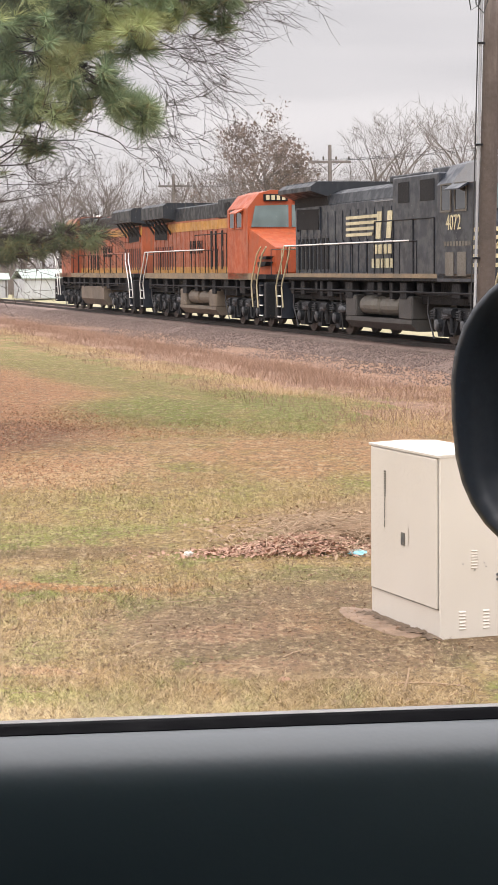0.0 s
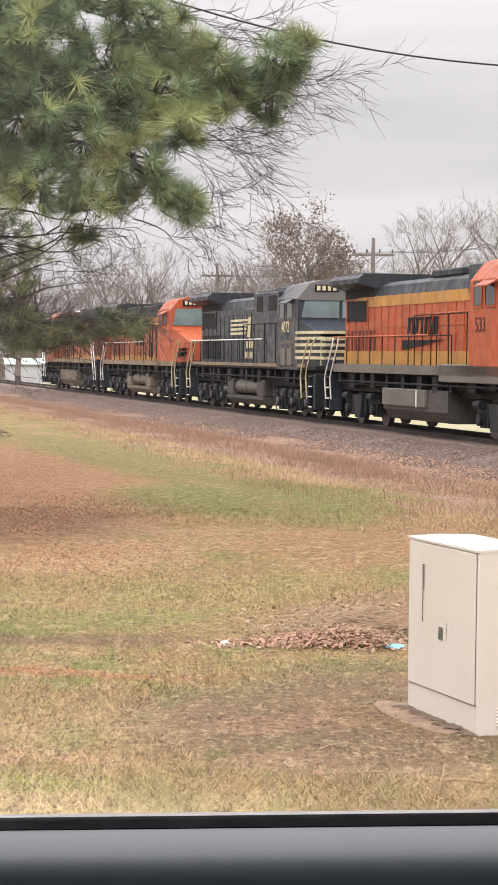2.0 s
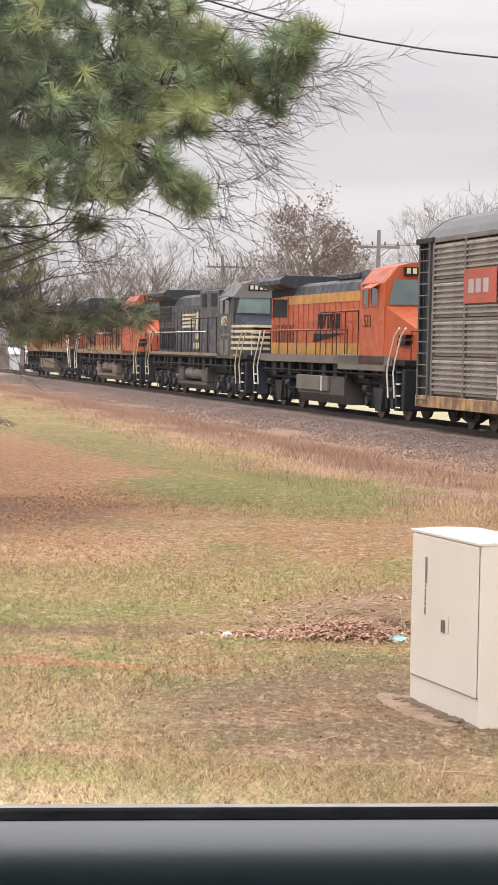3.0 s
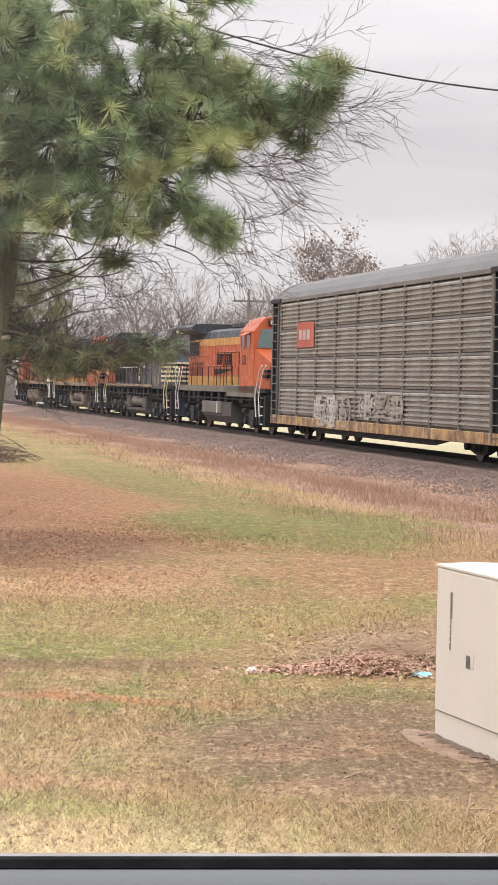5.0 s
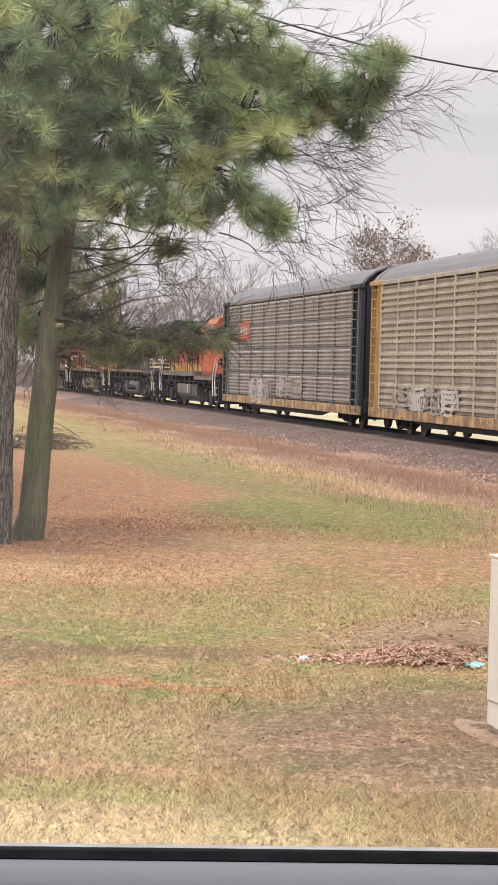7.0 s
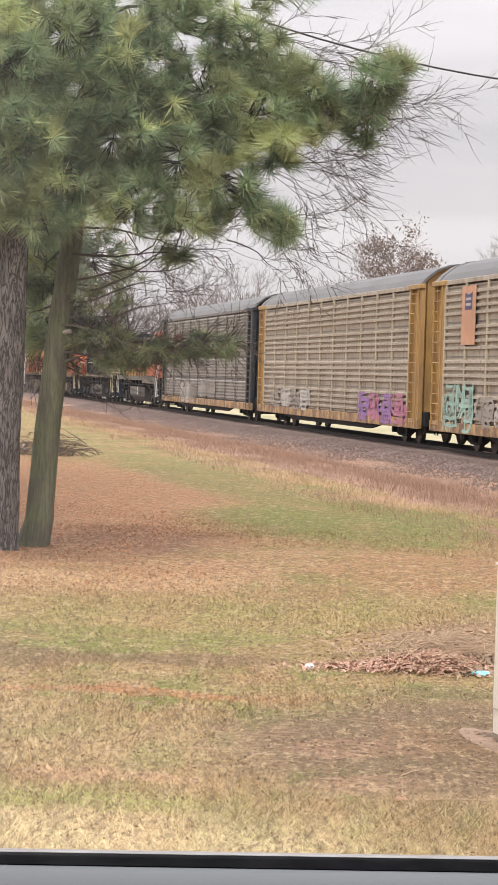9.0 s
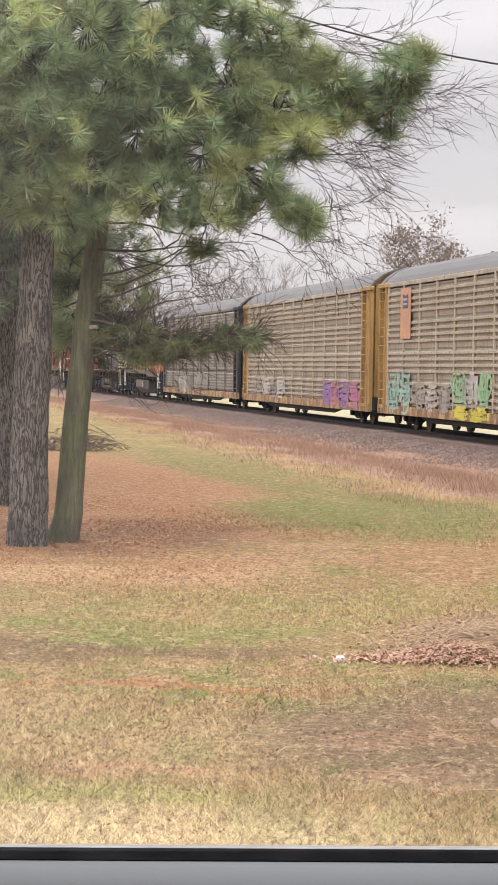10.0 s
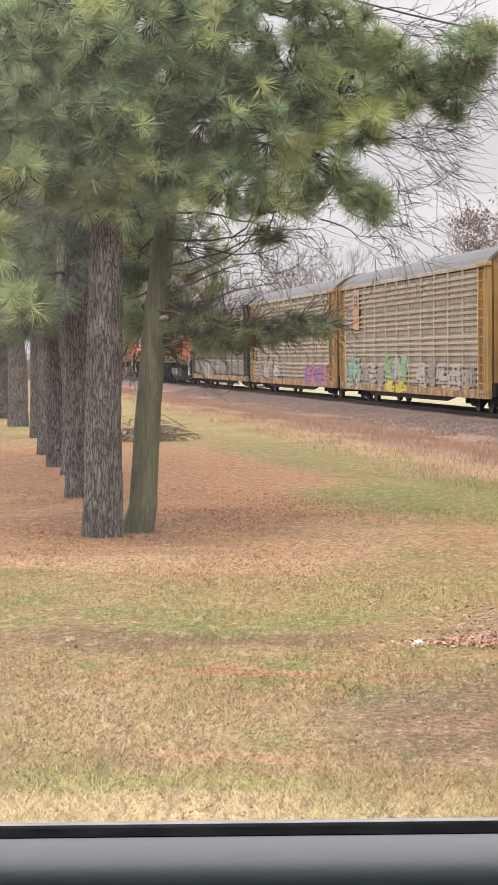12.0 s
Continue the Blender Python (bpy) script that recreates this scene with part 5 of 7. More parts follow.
# ---------------------------------------------------------------- cabinet
def utility_cabinet():
    """A cream steel cabinet: long door face, narrow end, lid with a small overhang, plinth."""
    a, b = Vector((0.975, 11.68, 0)), Vector((1.263, 10.81, 0))
    along = (b - a).normalized()
    out = Vector((along.y, -along.x, 0)) * 1.0   # away from the long face
    m = Matrix(((along.x, -out.x, 0, a.x), (along.y, -out.y, 0, a.y), (0, 0, 1, 0), (0, 0, 0, 1)))
    L, W, H = (b - a).length, 0.40, 0.985
    car = thing("utility_cabinet", "cream painted steel utility cabinet standing on bare earth", "cabinet", at=m)
    part("body", Mesh().box(0, L, 0, W, -0.05, H - 0.012, 0.004), M_CAB, car, "cream steel housing")
    part("lid", Mesh().prism([(-0.014, H - 0.014), (W + 0.003, H - 0.014), (W + 0.003, H - 0.002), (W * 0.5, H + 0.006), (-0.014, H - 0.002)], -0.003, L + 0.003, "x"), M_CAB, car, "shallow pitched lid")
    door = part("door", Mesh().box(0.02, L - 0.02, -0.012, 0.0, 0.165, H - 0.022, 0.003), M_CAB, car, "flat door with a dark shadow gap")
    part("door_gap", Mesh().box(0.012, L - 0.012, -0.003, 0.001, 0.160, 0.17).box(L - 0.02, L - 0.016, -0.003, 0.001, 0.16, H - 0.03), M_SILL, car)
    # printed label strip, warning sticker and latch
    lab = Mesh()
    for i in range(11):   # two columns of print above, a dashed line below
        z = 0.70 + i * 0.0135
        lab.box(0.214, 0.226, -0.0165, -0.0145, z, z + 0.009)
        lab.box(0.231, 0.240, -0.0165, -0.0145, z, z + 0.009)
    for i, z in enumerate((0.525, 0.575, 0.605, 0.645, 0.675)):
        lab.box(0.216, 0.226, -0.0165, -0.0145, z, z + (0.04, 0.022, 0.032, 0.02, 0.014)[i])
    part("label_bars", lab, M_SILL, door, kind="stuff")
    part("sticker", Mesh().box(0.445, 0.495, -0.0165, -0.0145, 0.455, 0.525), M_SILL, door, "small grey warning sticker")
    part("sticker_print", Mesh().box(0.45, 0.466, -0.0175, -0.0163, 0.46, 0.50).box(0.472, 0.49, -0.0175, -0.0163, 0.475, 0.52), M_LABEL, door)
    part("sticker", Mesh().box(0.505, 0.545, -0.0152, -0.0145, 0.46, 0.56), M_CAB, door, "faded pale sticker")
    # vents and marks on the narrow end
    for y0 in (0.13, 0.27):
        v = Mesh()
        for i in range(6):
            v.prism([(L, 0.05 + i * 0.018), (L + 0.006, 0.054 + i * 0.018), (L, 0.062 + i * 0.018)], y0 - 0.018, y0 + 0.018)
        part("vent", v, M_CAB, car, "pressed louvre vent")
    v = Mesh()
    for i in range(7):
        z = 0.375 + i * 0.015
        v.prism([(L, z), (L + 0.005, z + 0.004), (L, z + 0.009)], 0.182, 0.218)
    part("vent", v, M_CAB, car, "pressed louvre vent")
    marks = Mesh()
    for y0, z0 in ((0.335, 0.31), (0.335, 0.335)):
        marks.cyl((L - 0.001, y0, z0), (L + 0.004, y0, z0), 0.008, 10)
    for y0, z0 in ((0.13, 0.40), (0.20, 0.365), (0.255, 0.40), (0.265, 0.38)):
        marks.box(L - 0.001, L + 0.002, y0, y0 + 0.008, z0, z0 + 0.005)
    part("screw_holes", marks, M_LABEL, car)
    return car


utility_cabinet()


def soil_apron():
    """A worn apron of pale trodden earth along the cabinet's foot, with a dark crumbling edge."""
    r, n = random.Random(2), 30
    ring = []
    for i in range(n):
        a = math.tau * i / n
        k = 1 + 0.12 * math.sin(3 * a + 1) + r.uniform(-0.05, 0.05)
        ring.append((1.02 + 0.17 * math.cos(a) * k - 0.12 * math.sin(a), 11.42 + 0.50 * math.sin(a) * k))
    m = Mesh()
    for k, z in ((1.25, -0.03), (1.0, 0.006), (0.7, 0.012), (0.3, 0.014)):
        m.v += [(1.02 + (x - 1.02) * k, 11.42 + (y - 11.42) * k, z + r.uniform(-0.002, 0.002)) for x, y in ring]
    m.f = [(q * n + i, q * n + (i + 1) % n, (q + 1) * n + (i + 1) % n, (q + 1) * n + i) for q in range(3) for i in range(n)] + [tuple(3 * n + i for i in range(n))]
    solo("soil_apron", m, M_SOIL, "worn apron of pale bare earth", kind="structure", smooth=True)
    c = Mesh()
    for i in range(70):
        f = r.random()
        x, y = 0.975 + 0.288 * f - 0.03 + r.gauss(0, 0.02), 11.68 - 0.87 * f + r.gauss(0, 0.02)
        s = r.uniform(0.006, 0.020)
        c.tube([(x - s * 2, y, 0.010), (x, y + s * 0.3, 0.012 + s * 0.5), (x + s * 2, y - s, 0.010)], [s * 0.3, s * 0.7, s * 0.3], 5)
    tagged(new("soil_crumbs", c.data("soil_crumbs", M_BRUSH)), "dark crumbs of soil along the cabinet", "soil", kind="stuff")


soil_apron()

# ---------------------------------------------------------------- poles and wires
def utility_pole():
    at = Vector((3.465, 25.0, 0))
    car = thing("utility_pole", "weathered grey-brown timber pole with a conduit and coiled wire", "utility pole", at=Matrix.Translation(at))
    m = Mesh()
    pts = [(0.022 * z - 0.03, 0, z) for z in (-0.2, 0.6, 1.5, 2.5, 3.5, 4.6, 5.55)]
    m.tube(pts, [0.112, 0.11, 0.108, 0.106, 0.104, 0.101, 0.098], 18)
    part("post", m, M_POLE, car, "tapered timber pole", smooth=True)
    part("conduit", Mesh().tube([(-0.165, -0.05, -0.1), (-0.135, -0.05, 1.5), (-0.09, -0.05, 3.5), (-0.05, -0.05, 5.3)], 0.018, 8), M_GREYPIPE, car, "grey riser conduit")
    part("riser_cable", Mesh().tube([(-0.20, -0.04, 0.9), (-0.155, -0.04, 2.4), (-0.115, -0.04, 4.0), (-0.08, -0.04, 5.35)], 0.008, 6), M_CABLE, car)
    part("meter_box", Mesh().box(-0.31, -0.14, -0.16, 0.0, 0.30, 0.86, 0.015), M_GREYPIPE, car, "grey metal box on the pole")
    part("box_cap", Mesh().tube([(-0.225, -0.08, 0.86), (-0.225, -0.08, 1.0), (-0.225, -0.08, 1.1)], [0.05, 0.06, 0.035], 10), M_GREYPIPE, car, "grey conduit cap")
    for z in (2.05, 3.4, 4.6):
        part("strap", Mesh().box(-0.205 + 0.022 * z, -0.12 + 0.022 * z, -0.08, -0.03, z, z + 0.025), M_FRAME, car)
    m = Mesh()
    m.tube([(-0.05, -0.14, 5.42), (-0.16, -0.2, 5.3), (-0.14, -0.2, 5.05), (-0.05, -0.18, 4.95), (0.0, -0.16, 5.1)], 0.008, 5)
    m.tube([(-0.1, -0.14, 5.45), (-0.24, -0.2, 5.2), (-0.2, -0.2, 4.98), (-0.1, -0.18, 5.05), (-0.06, -0.16, 5.2)], 0.008, 5)
    part("wire_coil", m, M_CABLE, car, "slack loops of black wire")
    part("insulator", Mesh().tube([(-0.08, -0.15, 5.38), (-0.08, -0.15, 5.44), (-0.08, -0.15, 5.5)], [0.03, 0.04, 0.02], 8), M_STEEL, car)


def sagging(a, b, sag, n=20):
    a, b = Vector(a), Vector(b)
    return [a.lerp(b, i / n) - Vector((0, 0, 4 * sag * (i / n) * (1 - i / n))) for i in range(n + 1)]


utility_pole()
solo("overhead_cable", Mesh().tube(sagging((3.37, 24.85, 5.47), (-5.63, 24.3, 8.24), 0.62), 0.011, 6), M_CABLE, "black twisted overhead cable hung from the pole", "cable")
solo("guy_wire", Mesh().tube([(3.6, 24.95, 5.5), (4.75, 25.3, -0.02)], 0.006, 6), M_CABLE, "thin steel guy wire beside the pole", "cable")


def line_pole(x, y, top, arm, ground_z):
    car = thing("telegraph_pole", "distant haze-paled grey timber pole with one crossarm", "utility pole", "poles behind the line", at=Matrix.Translation((x, y, ground_z)))
    h = top - ground_z
    part("post", Mesh().tube([(0, 0, -0.3), (0, 0, h * 0.5), (0, 0, h)], [0.14, 0.12, 0.085], 10), M_FARPOLE, car)
    part("crossarm", Mesh().box(-arm, arm, -0.06, 0.06, h - 0.84, h - 0.72, 0.01), M_FARPOLE, car, "timber crossarm")
    for i in range(4):
        px = -arm * 0.9 + i * arm * 0.6
        part("insulator", Mesh().tube([(px, 0, h - 0.70), (px, 0, h - 0.58), (px, 0, h - 0.52)], [0.03, 0.045, 0.02], 6), M_STEEL, car)
    m = Mesh().cyl((-0.6, -0.09, h - 0.78), (0, -0.13, h - 1.3), 0.02, 5).cyl((0.6, -0.09, h - 0.78), (0, -0.13, h - 1.3), 0.02, 5)
    part("brace", m, M_STEEL, car)


line_pole(6.1, 96.0, 7.55, 0.98, -0.3)
line_pole(-1.5, 132.0, 7.9, 1.0, -0.3)
line_pole(19.0, 62.0, 8.2, 0.98, -0.3)
for k in (-0.8, 0.2, 0.8):
    m = Mesh()
    m.tube(sagging((6.1 + k, 96, 6.85), (-1.5 + k, 132, 7.2), 0.5), 0.010, 4)
    m.tube(sagging((19.0 + k, 62, 7.5), (6.1 + k, 96, 6.85), 0.5), 0.010, 4)
    solo("line_wire", m, M_CABLE, "thin dark line wire between distant poles", "cable", "wires behind the line")


# ---------------------------------------------------------------- sheds beyond the track
def shed(x, y, w, d, h, rise, turn):
    car = thing("shed", "small white metal shed with a pale green roof", "shed", "sheds beyond the track", at=pose(x, y, -0.3, 0, 0, turn))
    part("wall", Mesh().box(-w / 2, w / 2, -d / 2, d / 2, -0.1, h), M_SHED, car, "white ribbed siding")
    ribs = Mesh()
    for i in range(int(w / 0.6)):
        ribs.box(-w / 2 + i * 0.6, -w / 2 + i * 0.6 + 0.05, -d / 2 - 0.02, -d / 2, 0, h)
    part("siding_ribs", ribs, M_SHED, car)
    part("roof", Mesh().prism([(-d / 2 - 0.2, h), (0, h + rise), (d / 2 + 0.2, h), (d / 2 + 0.2, h + 0.08), (0, h + rise + 0.08), (-d / 2 - 0.2, h + 0.08)], -w / 2 - 0.2, w / 2 + 0.2, "x"), M_SHEDROOF, car, "pale green roof")
    part("door", Mesh().box(-w * 0.3, -w * 0.1, -d / 2 - 0.04, -d / 2, 0, h * 0.85), M_SHED, car, "white sliding door")
    part("downpipe", Mesh().box(w / 2 - 0.2, w / 2 - 0.1, -d / 2 - 0.08, -d / 2, 0, h), M_SILL, car)


shed(-13.0, 172.0, 3.6, 5.0, 1.5, 0.7, 15)
shed(-18.0, 176.0, 3.6, 5.0, 1.4, 0.5, 8)


# ---------------------------------------------------------------- the car round the camera
def car_body():
    car = thing("car", "dark car with grained door trim and black wing mirror", "car", at=Matrix.Translation((0, 0, 0)))
    X0, X1 = -1.15, 0.75
    lean = 0.022   # the window line climbs a little towards the front

    def strip(name, prof, mat, label):
        n = len(prof)
        m = Mesh()
        for x in np.linspace(X0, X1, 9):
            for y, z in prof:
                m.v.append((x, y, z + lean * x))
        m.f = [(i * n + j, i * n + (j + 1) % n, (i + 1) * n + (j + 1) % n, (i + 1) * n + j) for i in range(8) for j in range(n)]
        m.f += [tuple(range(n - 1, -1, -1)), tuple(range(8 * n, 9 * n))]
        part(name, m, mat, car, label, smooth=name == "door_trim")

    def rounded(points, per=4):
        pts = [Vector(p).to_3d() for p in points]
        out = []
        for i in range(len(pts) - 1):
            p0, p1, p2, p3 = pts[max(i - 1, 0)], pts[i], pts[i + 1], pts[min(i + 2, len(pts) - 1)]
            for k in range(per):
                t = k / per
                q = 0.5 * ((2 * p1) + (p2 - p0) * t + (2 * p0 - 5 * p1 + 4 * p2 - p3) * t * t + (3 * p1 - p0 - 3 * p2 + p3) * t ** 3)
                out.append((q.x, q.y))
        return out + [(pts[-1].x, pts[-1].y)]

    Z = 1.8018
    strip("window_trim", [(0.803, Z - 0.010), (0.803, Z - 0.0002), (0.801, Z), (0.799, Z - 0.0006), (0.799, Z - 0.010)], M_CHROME, "satin strip along the window")
    strip("window_seal", [(0.799, Z - 0.010), (0.799, Z - 0.0008), (0.7965, Z - 0.0010), (0.7895, Z - 0.0031), (0.788, Z - 0.012)], M_SEAL, "black rubber window seal")
    top = rounded([(0.788, Z - 0.0032), (0.7835, Z - 0.0036), (0.7770, Z - 0.0058), (0.770, Z - 0.0105), (0.7645, Z - 0.0175), (0.7605, Z - 0.028), (0.756, Z - 0.048), (0.750, Z - 0.088), (0.738, Z - 0.2), (0.728, Z - 0.6)])
    strip("door_trim", top + [(0.80, Z - 0.6), (0.80, Z - 0.011), (0.788, Z - 0.0125)], M_TRIM, "black grained door trim with rounded top")
    pane = Mesh().add([(X0, 0.7975, Z - 0.03), (X1, 0.7975, Z), (X1, 0.68, Z + 0.62), (X0, 0.68, Z + 0.62)], [(0, 1, 2, 3)])
    part("side_window", pane, M_SIDEPANE, car, "closed side window with a painted veil of reflected haze").visible_shadow = False
    part("outer_door", Mesh().box(X0, X1, 0.807, 0.86, 0.6, Z - 0.045, 0.01), M_CARPAINT, car, "dark outer door skin")
    # unseen roof, floor and far door, added to keep the cabin dark
    part("roof_panel", Mesh().box(-1.6, 0.9, -0.95, 0.66, 2.42, 2.48, 0.02), M_LINING, car, "unseen roof lining, added to shade the cabin")
    part("floor_pan", Mesh().box(-1.6, 1.2, -0.95, 0.85, 0.5, 0.6, 0.02), M_PLASTIC, car)
    part("far_door", Mesh().box(-1.66, 1.27, -1.0, -0.95, 0.5, 1.75, 0.01), M_CARPAINT, car)
    # unseen pane, added to dim the sky's reflection in the door trim
    far = Mesh().box(-1.6, 1.25, -0.985, -0.98, 1.75, 2.44)
    part("far_window", far, M_DIMMING, car, "unseen dark pane added to dim light over the far door").visible_shadow = False
    part("dashboard", Mesh().prism([(-0.94, 0.6), (0.76, 0.6), (0.76, 1.62), (0.66, 1.70), (-0.84, 1.70), (-0.94, 1.62)], 0.95, 1.26, "x"), M_PLASTIC, car, "black dashboard")
    hood = [(1.27, 0.62), (2.65, 0.62), (2.74, 0.9), (2.72, 1.28), (2.58, 1.44), (2.0, 1.56), (1.27, 1.66)]
    part("bonnet", Mesh().prism(hood, -0.86, 0.78), M_CARPAINT, car, "dark painted bonnet and wings")
    part("front_bumper", Mesh().prism([(2.6, 0.55), (2.84, 0.6), (2.86, 0.85), (2.76, 0.95), (2.6, 0.95)], -0.9, 0.82), M_PLASTIC, car, "black front bumper")
    for y in (-0.84, 0.5):
        part("headlight", Mesh().box(2.66, 2.76, y, y + 0.26, 1.08, 1.26, 0.03), M_PANE, car, "clear headlight")
    tail = [(-1.67, 0.62), (-2.72, 0.62), (-2.8, 0.9), (-2.78, 1.62), (-2.6, 2.2), (-2.3, 2.42), (-1.67, 2.47)]
    part("tail_body", Mesh().prism(tail, -0.9, 0.80), M_CARPAINT, car, "dark painted tail")
    part("rear_bumper", Mesh().prism([(-2.65, 0.55), (-2.9, 0.6), (-2.92, 0.85), (-2.8, 0.95), (-2.65, 0.95)], -0.9, 0.82), M_PLASTIC, car, "black rear bumper")
    ws = Mesh().add([(1.29, -0.86, 1.67), (1.29, 0.76, 1.67), (0.9, 0.62, 2.42), (0.9, -0.76, 2.42), (1.27, -0.86, 1.66), (1.27, 0.76, 1.66), (0.88, 0.62, 2.41), (0.88, -0.76, 2.41)],
                    [(0, 1, 2, 3), (7, 6, 5, 4), (0, 4, 5, 1), (1, 5, 6, 2), (2, 6, 7, 3), (3, 7, 4, 0)])
    part("windscreen", ws, M_PANE, car, "clear windscreen").visible_shadow = False
    part("front_pillar", Mesh().tube([(1.29, 0.80, 1.66), (1.1, 0.74, 2.05), (0.88, 0.66, 2.44)], [0.045, 0.04, 0.04], 8), M_PLASTIC, car)
    part("front_pillar", Mesh().tube([(1.29, -0.90, 1.66), (1.1, -0.86, 2.05), (0.88, -0.80, 2.44)], [0.045, 0.04, 0.04], 8), M_PLASTIC, car)
    part("rear_pillar", Mesh().box(-1.6, -1.2, 0.66, 0.72, 1.6, 2.44, 0.01), M_PLASTIC, car)
    # unseen wall behind, closes the cabin against light
    part("rear_wall", Mesh().box(-1.66, -1.6, -0.95, 0.85, 0.5, 2.45, 0.01), M_PLASTIC, car)
    part("sill_panel", Mesh().box(-1.66, 1.27, 0.80, 0.85, 0.5, 0.66, 0.02), M_PLASTIC, car, "black sill panel")
    part("wing_panel", Mesh().box(0.76, 1.9, 0.785, 0.85, 0.66, 1.60, 0.02), M_CARPAINT, car, "dark front wing")
    part("rear_quarter", Mesh().box(-2.5, -1.16, 0.805, 0.855, 0.66, 1.72, 0.02), M_CARPAINT, car, "dark rear quarter panel")
    for x in (-1.95, 1.9):
        for y in (-0.98, 0.66):
            part("wheel", Mesh().tube([(x, y, 0.38), (x, y + 0.03, 0.38), (x, y + 0.2, 0.38), (x, y + 0.23, 0.38)], [0.33, 0.38, 0.38, 0.33], 24), M_SEAL, car, "black tyre")
    # wing mirror: bowl behind a rounded rim, glass set back in it
    c = Vector((0.254, 1.100, 1.902)) - Vector((0, 0, 0.004))
    turn = Matrix.Translation(c) @ Matrix.Rotation(radians(-50), 4, "Z") @ Matrix.Rotation(radians(-4), 4, "Y")
    hw, hh, N = 0.155, 0.096, 40

    def ring(k, y, drop=0.0):
        out = []
        for i in range(N):
            a = math.tau * i / N
            ca, sa = math.cos(a), math.sin(a)
            e = 2 / 2.7
            out.append((math.copysign(abs(ca) ** e, ca) * hw * k, y, math.copysign(abs(sa) ** e, sa) * (hh * k) - drop))
        return out

    m = Mesh()
    rings = [ring(0.872, 0.022), ring(0.89, 0.004), ring(0.93, -0.005), ring(0.972, -0.002), ring(1.0, 0.012), ring(1.0, 0.03), ring(0.93, 0.07), ring(0.75, 0.10), ring(0.4, 0.115)]
    for r in rings:
        m.v += r
    m.f = [(i * N + j, i * N + (j + 1) % N, (i + 1) * N + (j + 1) % N, (i + 1) * N + j) for i in range(len(rings) - 1) for j in range(N)]
    m.f.append(tuple((len(rings) - 1) * N + j for j in range(N)))
    part("mirror_housing", m, M_PLASTIC, car, "matt black mirror housing", smooth=True, at=turn)
    g = Mesh().add(ring(0.868, 0.021) + ring(0.868, 0.026), [tuple(range(N)), tuple(range(2 * N - 1, N - 1, -1))] + [(j, N + j, N + (j + 1) % N, (j + 1) % N) for j in range(N)])
    part("mirror_glass", g, M_MIRROR, car, "silvered mirror glass", at=turn @ Matrix.Rotation(radians(-3.5), 4, "X"))
    part("mirror_arm", Mesh().tube([c + Vector((0.02, 0.05, -0.07)), c + Vector((0.10, -0.08, -0.10)), Vector((0.62, 0.84, Z - 0.06))], [0.03, 0.03, 0.04], 10), M_PLASTIC, car, "mirror arm")


car_body()


# ---------------------------------------------------------------- trees
def grow(m, p, d, length, r, level, rng, spread, droop, fork, tips=None, sides=4, segs=5, bend=0.13, thin=0.0035):
    """A branch that bends and tapers and bears smaller ones."""
    pts, rad = [p.copy()], [r]
    q, dirn = p.copy(), d.normalized()
    step = length / segs
    for i in range(segs):
        wob = Vector((rng.gauss(0, 1), rng.gauss(0, 1), rng.gauss(0, 1))) * bend
        dirn = (dirn + wob + Vector((0, 0, droop))).normalized()
        q = q + dirn * step
        pts.append(q.copy()), rad.append(max(r * (1 - 0.8 * (i + 1) / segs), thin))
    m.tube(pts, rad, sides if level > 1 else 3, False)
    if tips is not None and level <= 1:
        tips.append((pts[-1], dirn.copy()))
    if level <= 0:
        return
    n = fork[min(level, len(fork) - 1)]
    for k in range(n):
        f = rng.uniform(0.25, 1.0)
        i = min(int(f * segs), segs - 1)
        base = pts[i].lerp(pts[i + 1], f * segs - i)
        t = (pts[i + 1] - pts[i]).normalized()
        side = t.orthogonal()
        side.rotate(Matrix.Rotation(rng.uniform(0, math.tau), 3, t))
        nd = (t * (1 - spread) + side.normalized() * spread).normalized()
        grow(m, base, nd, length * rng.uniform(0.45, 0.72), max(rad[i] * 0.55, 0.004), level - 1, rng, spread, droop, fork, tips, sides, max(segs - 1, 3), bend, thin)


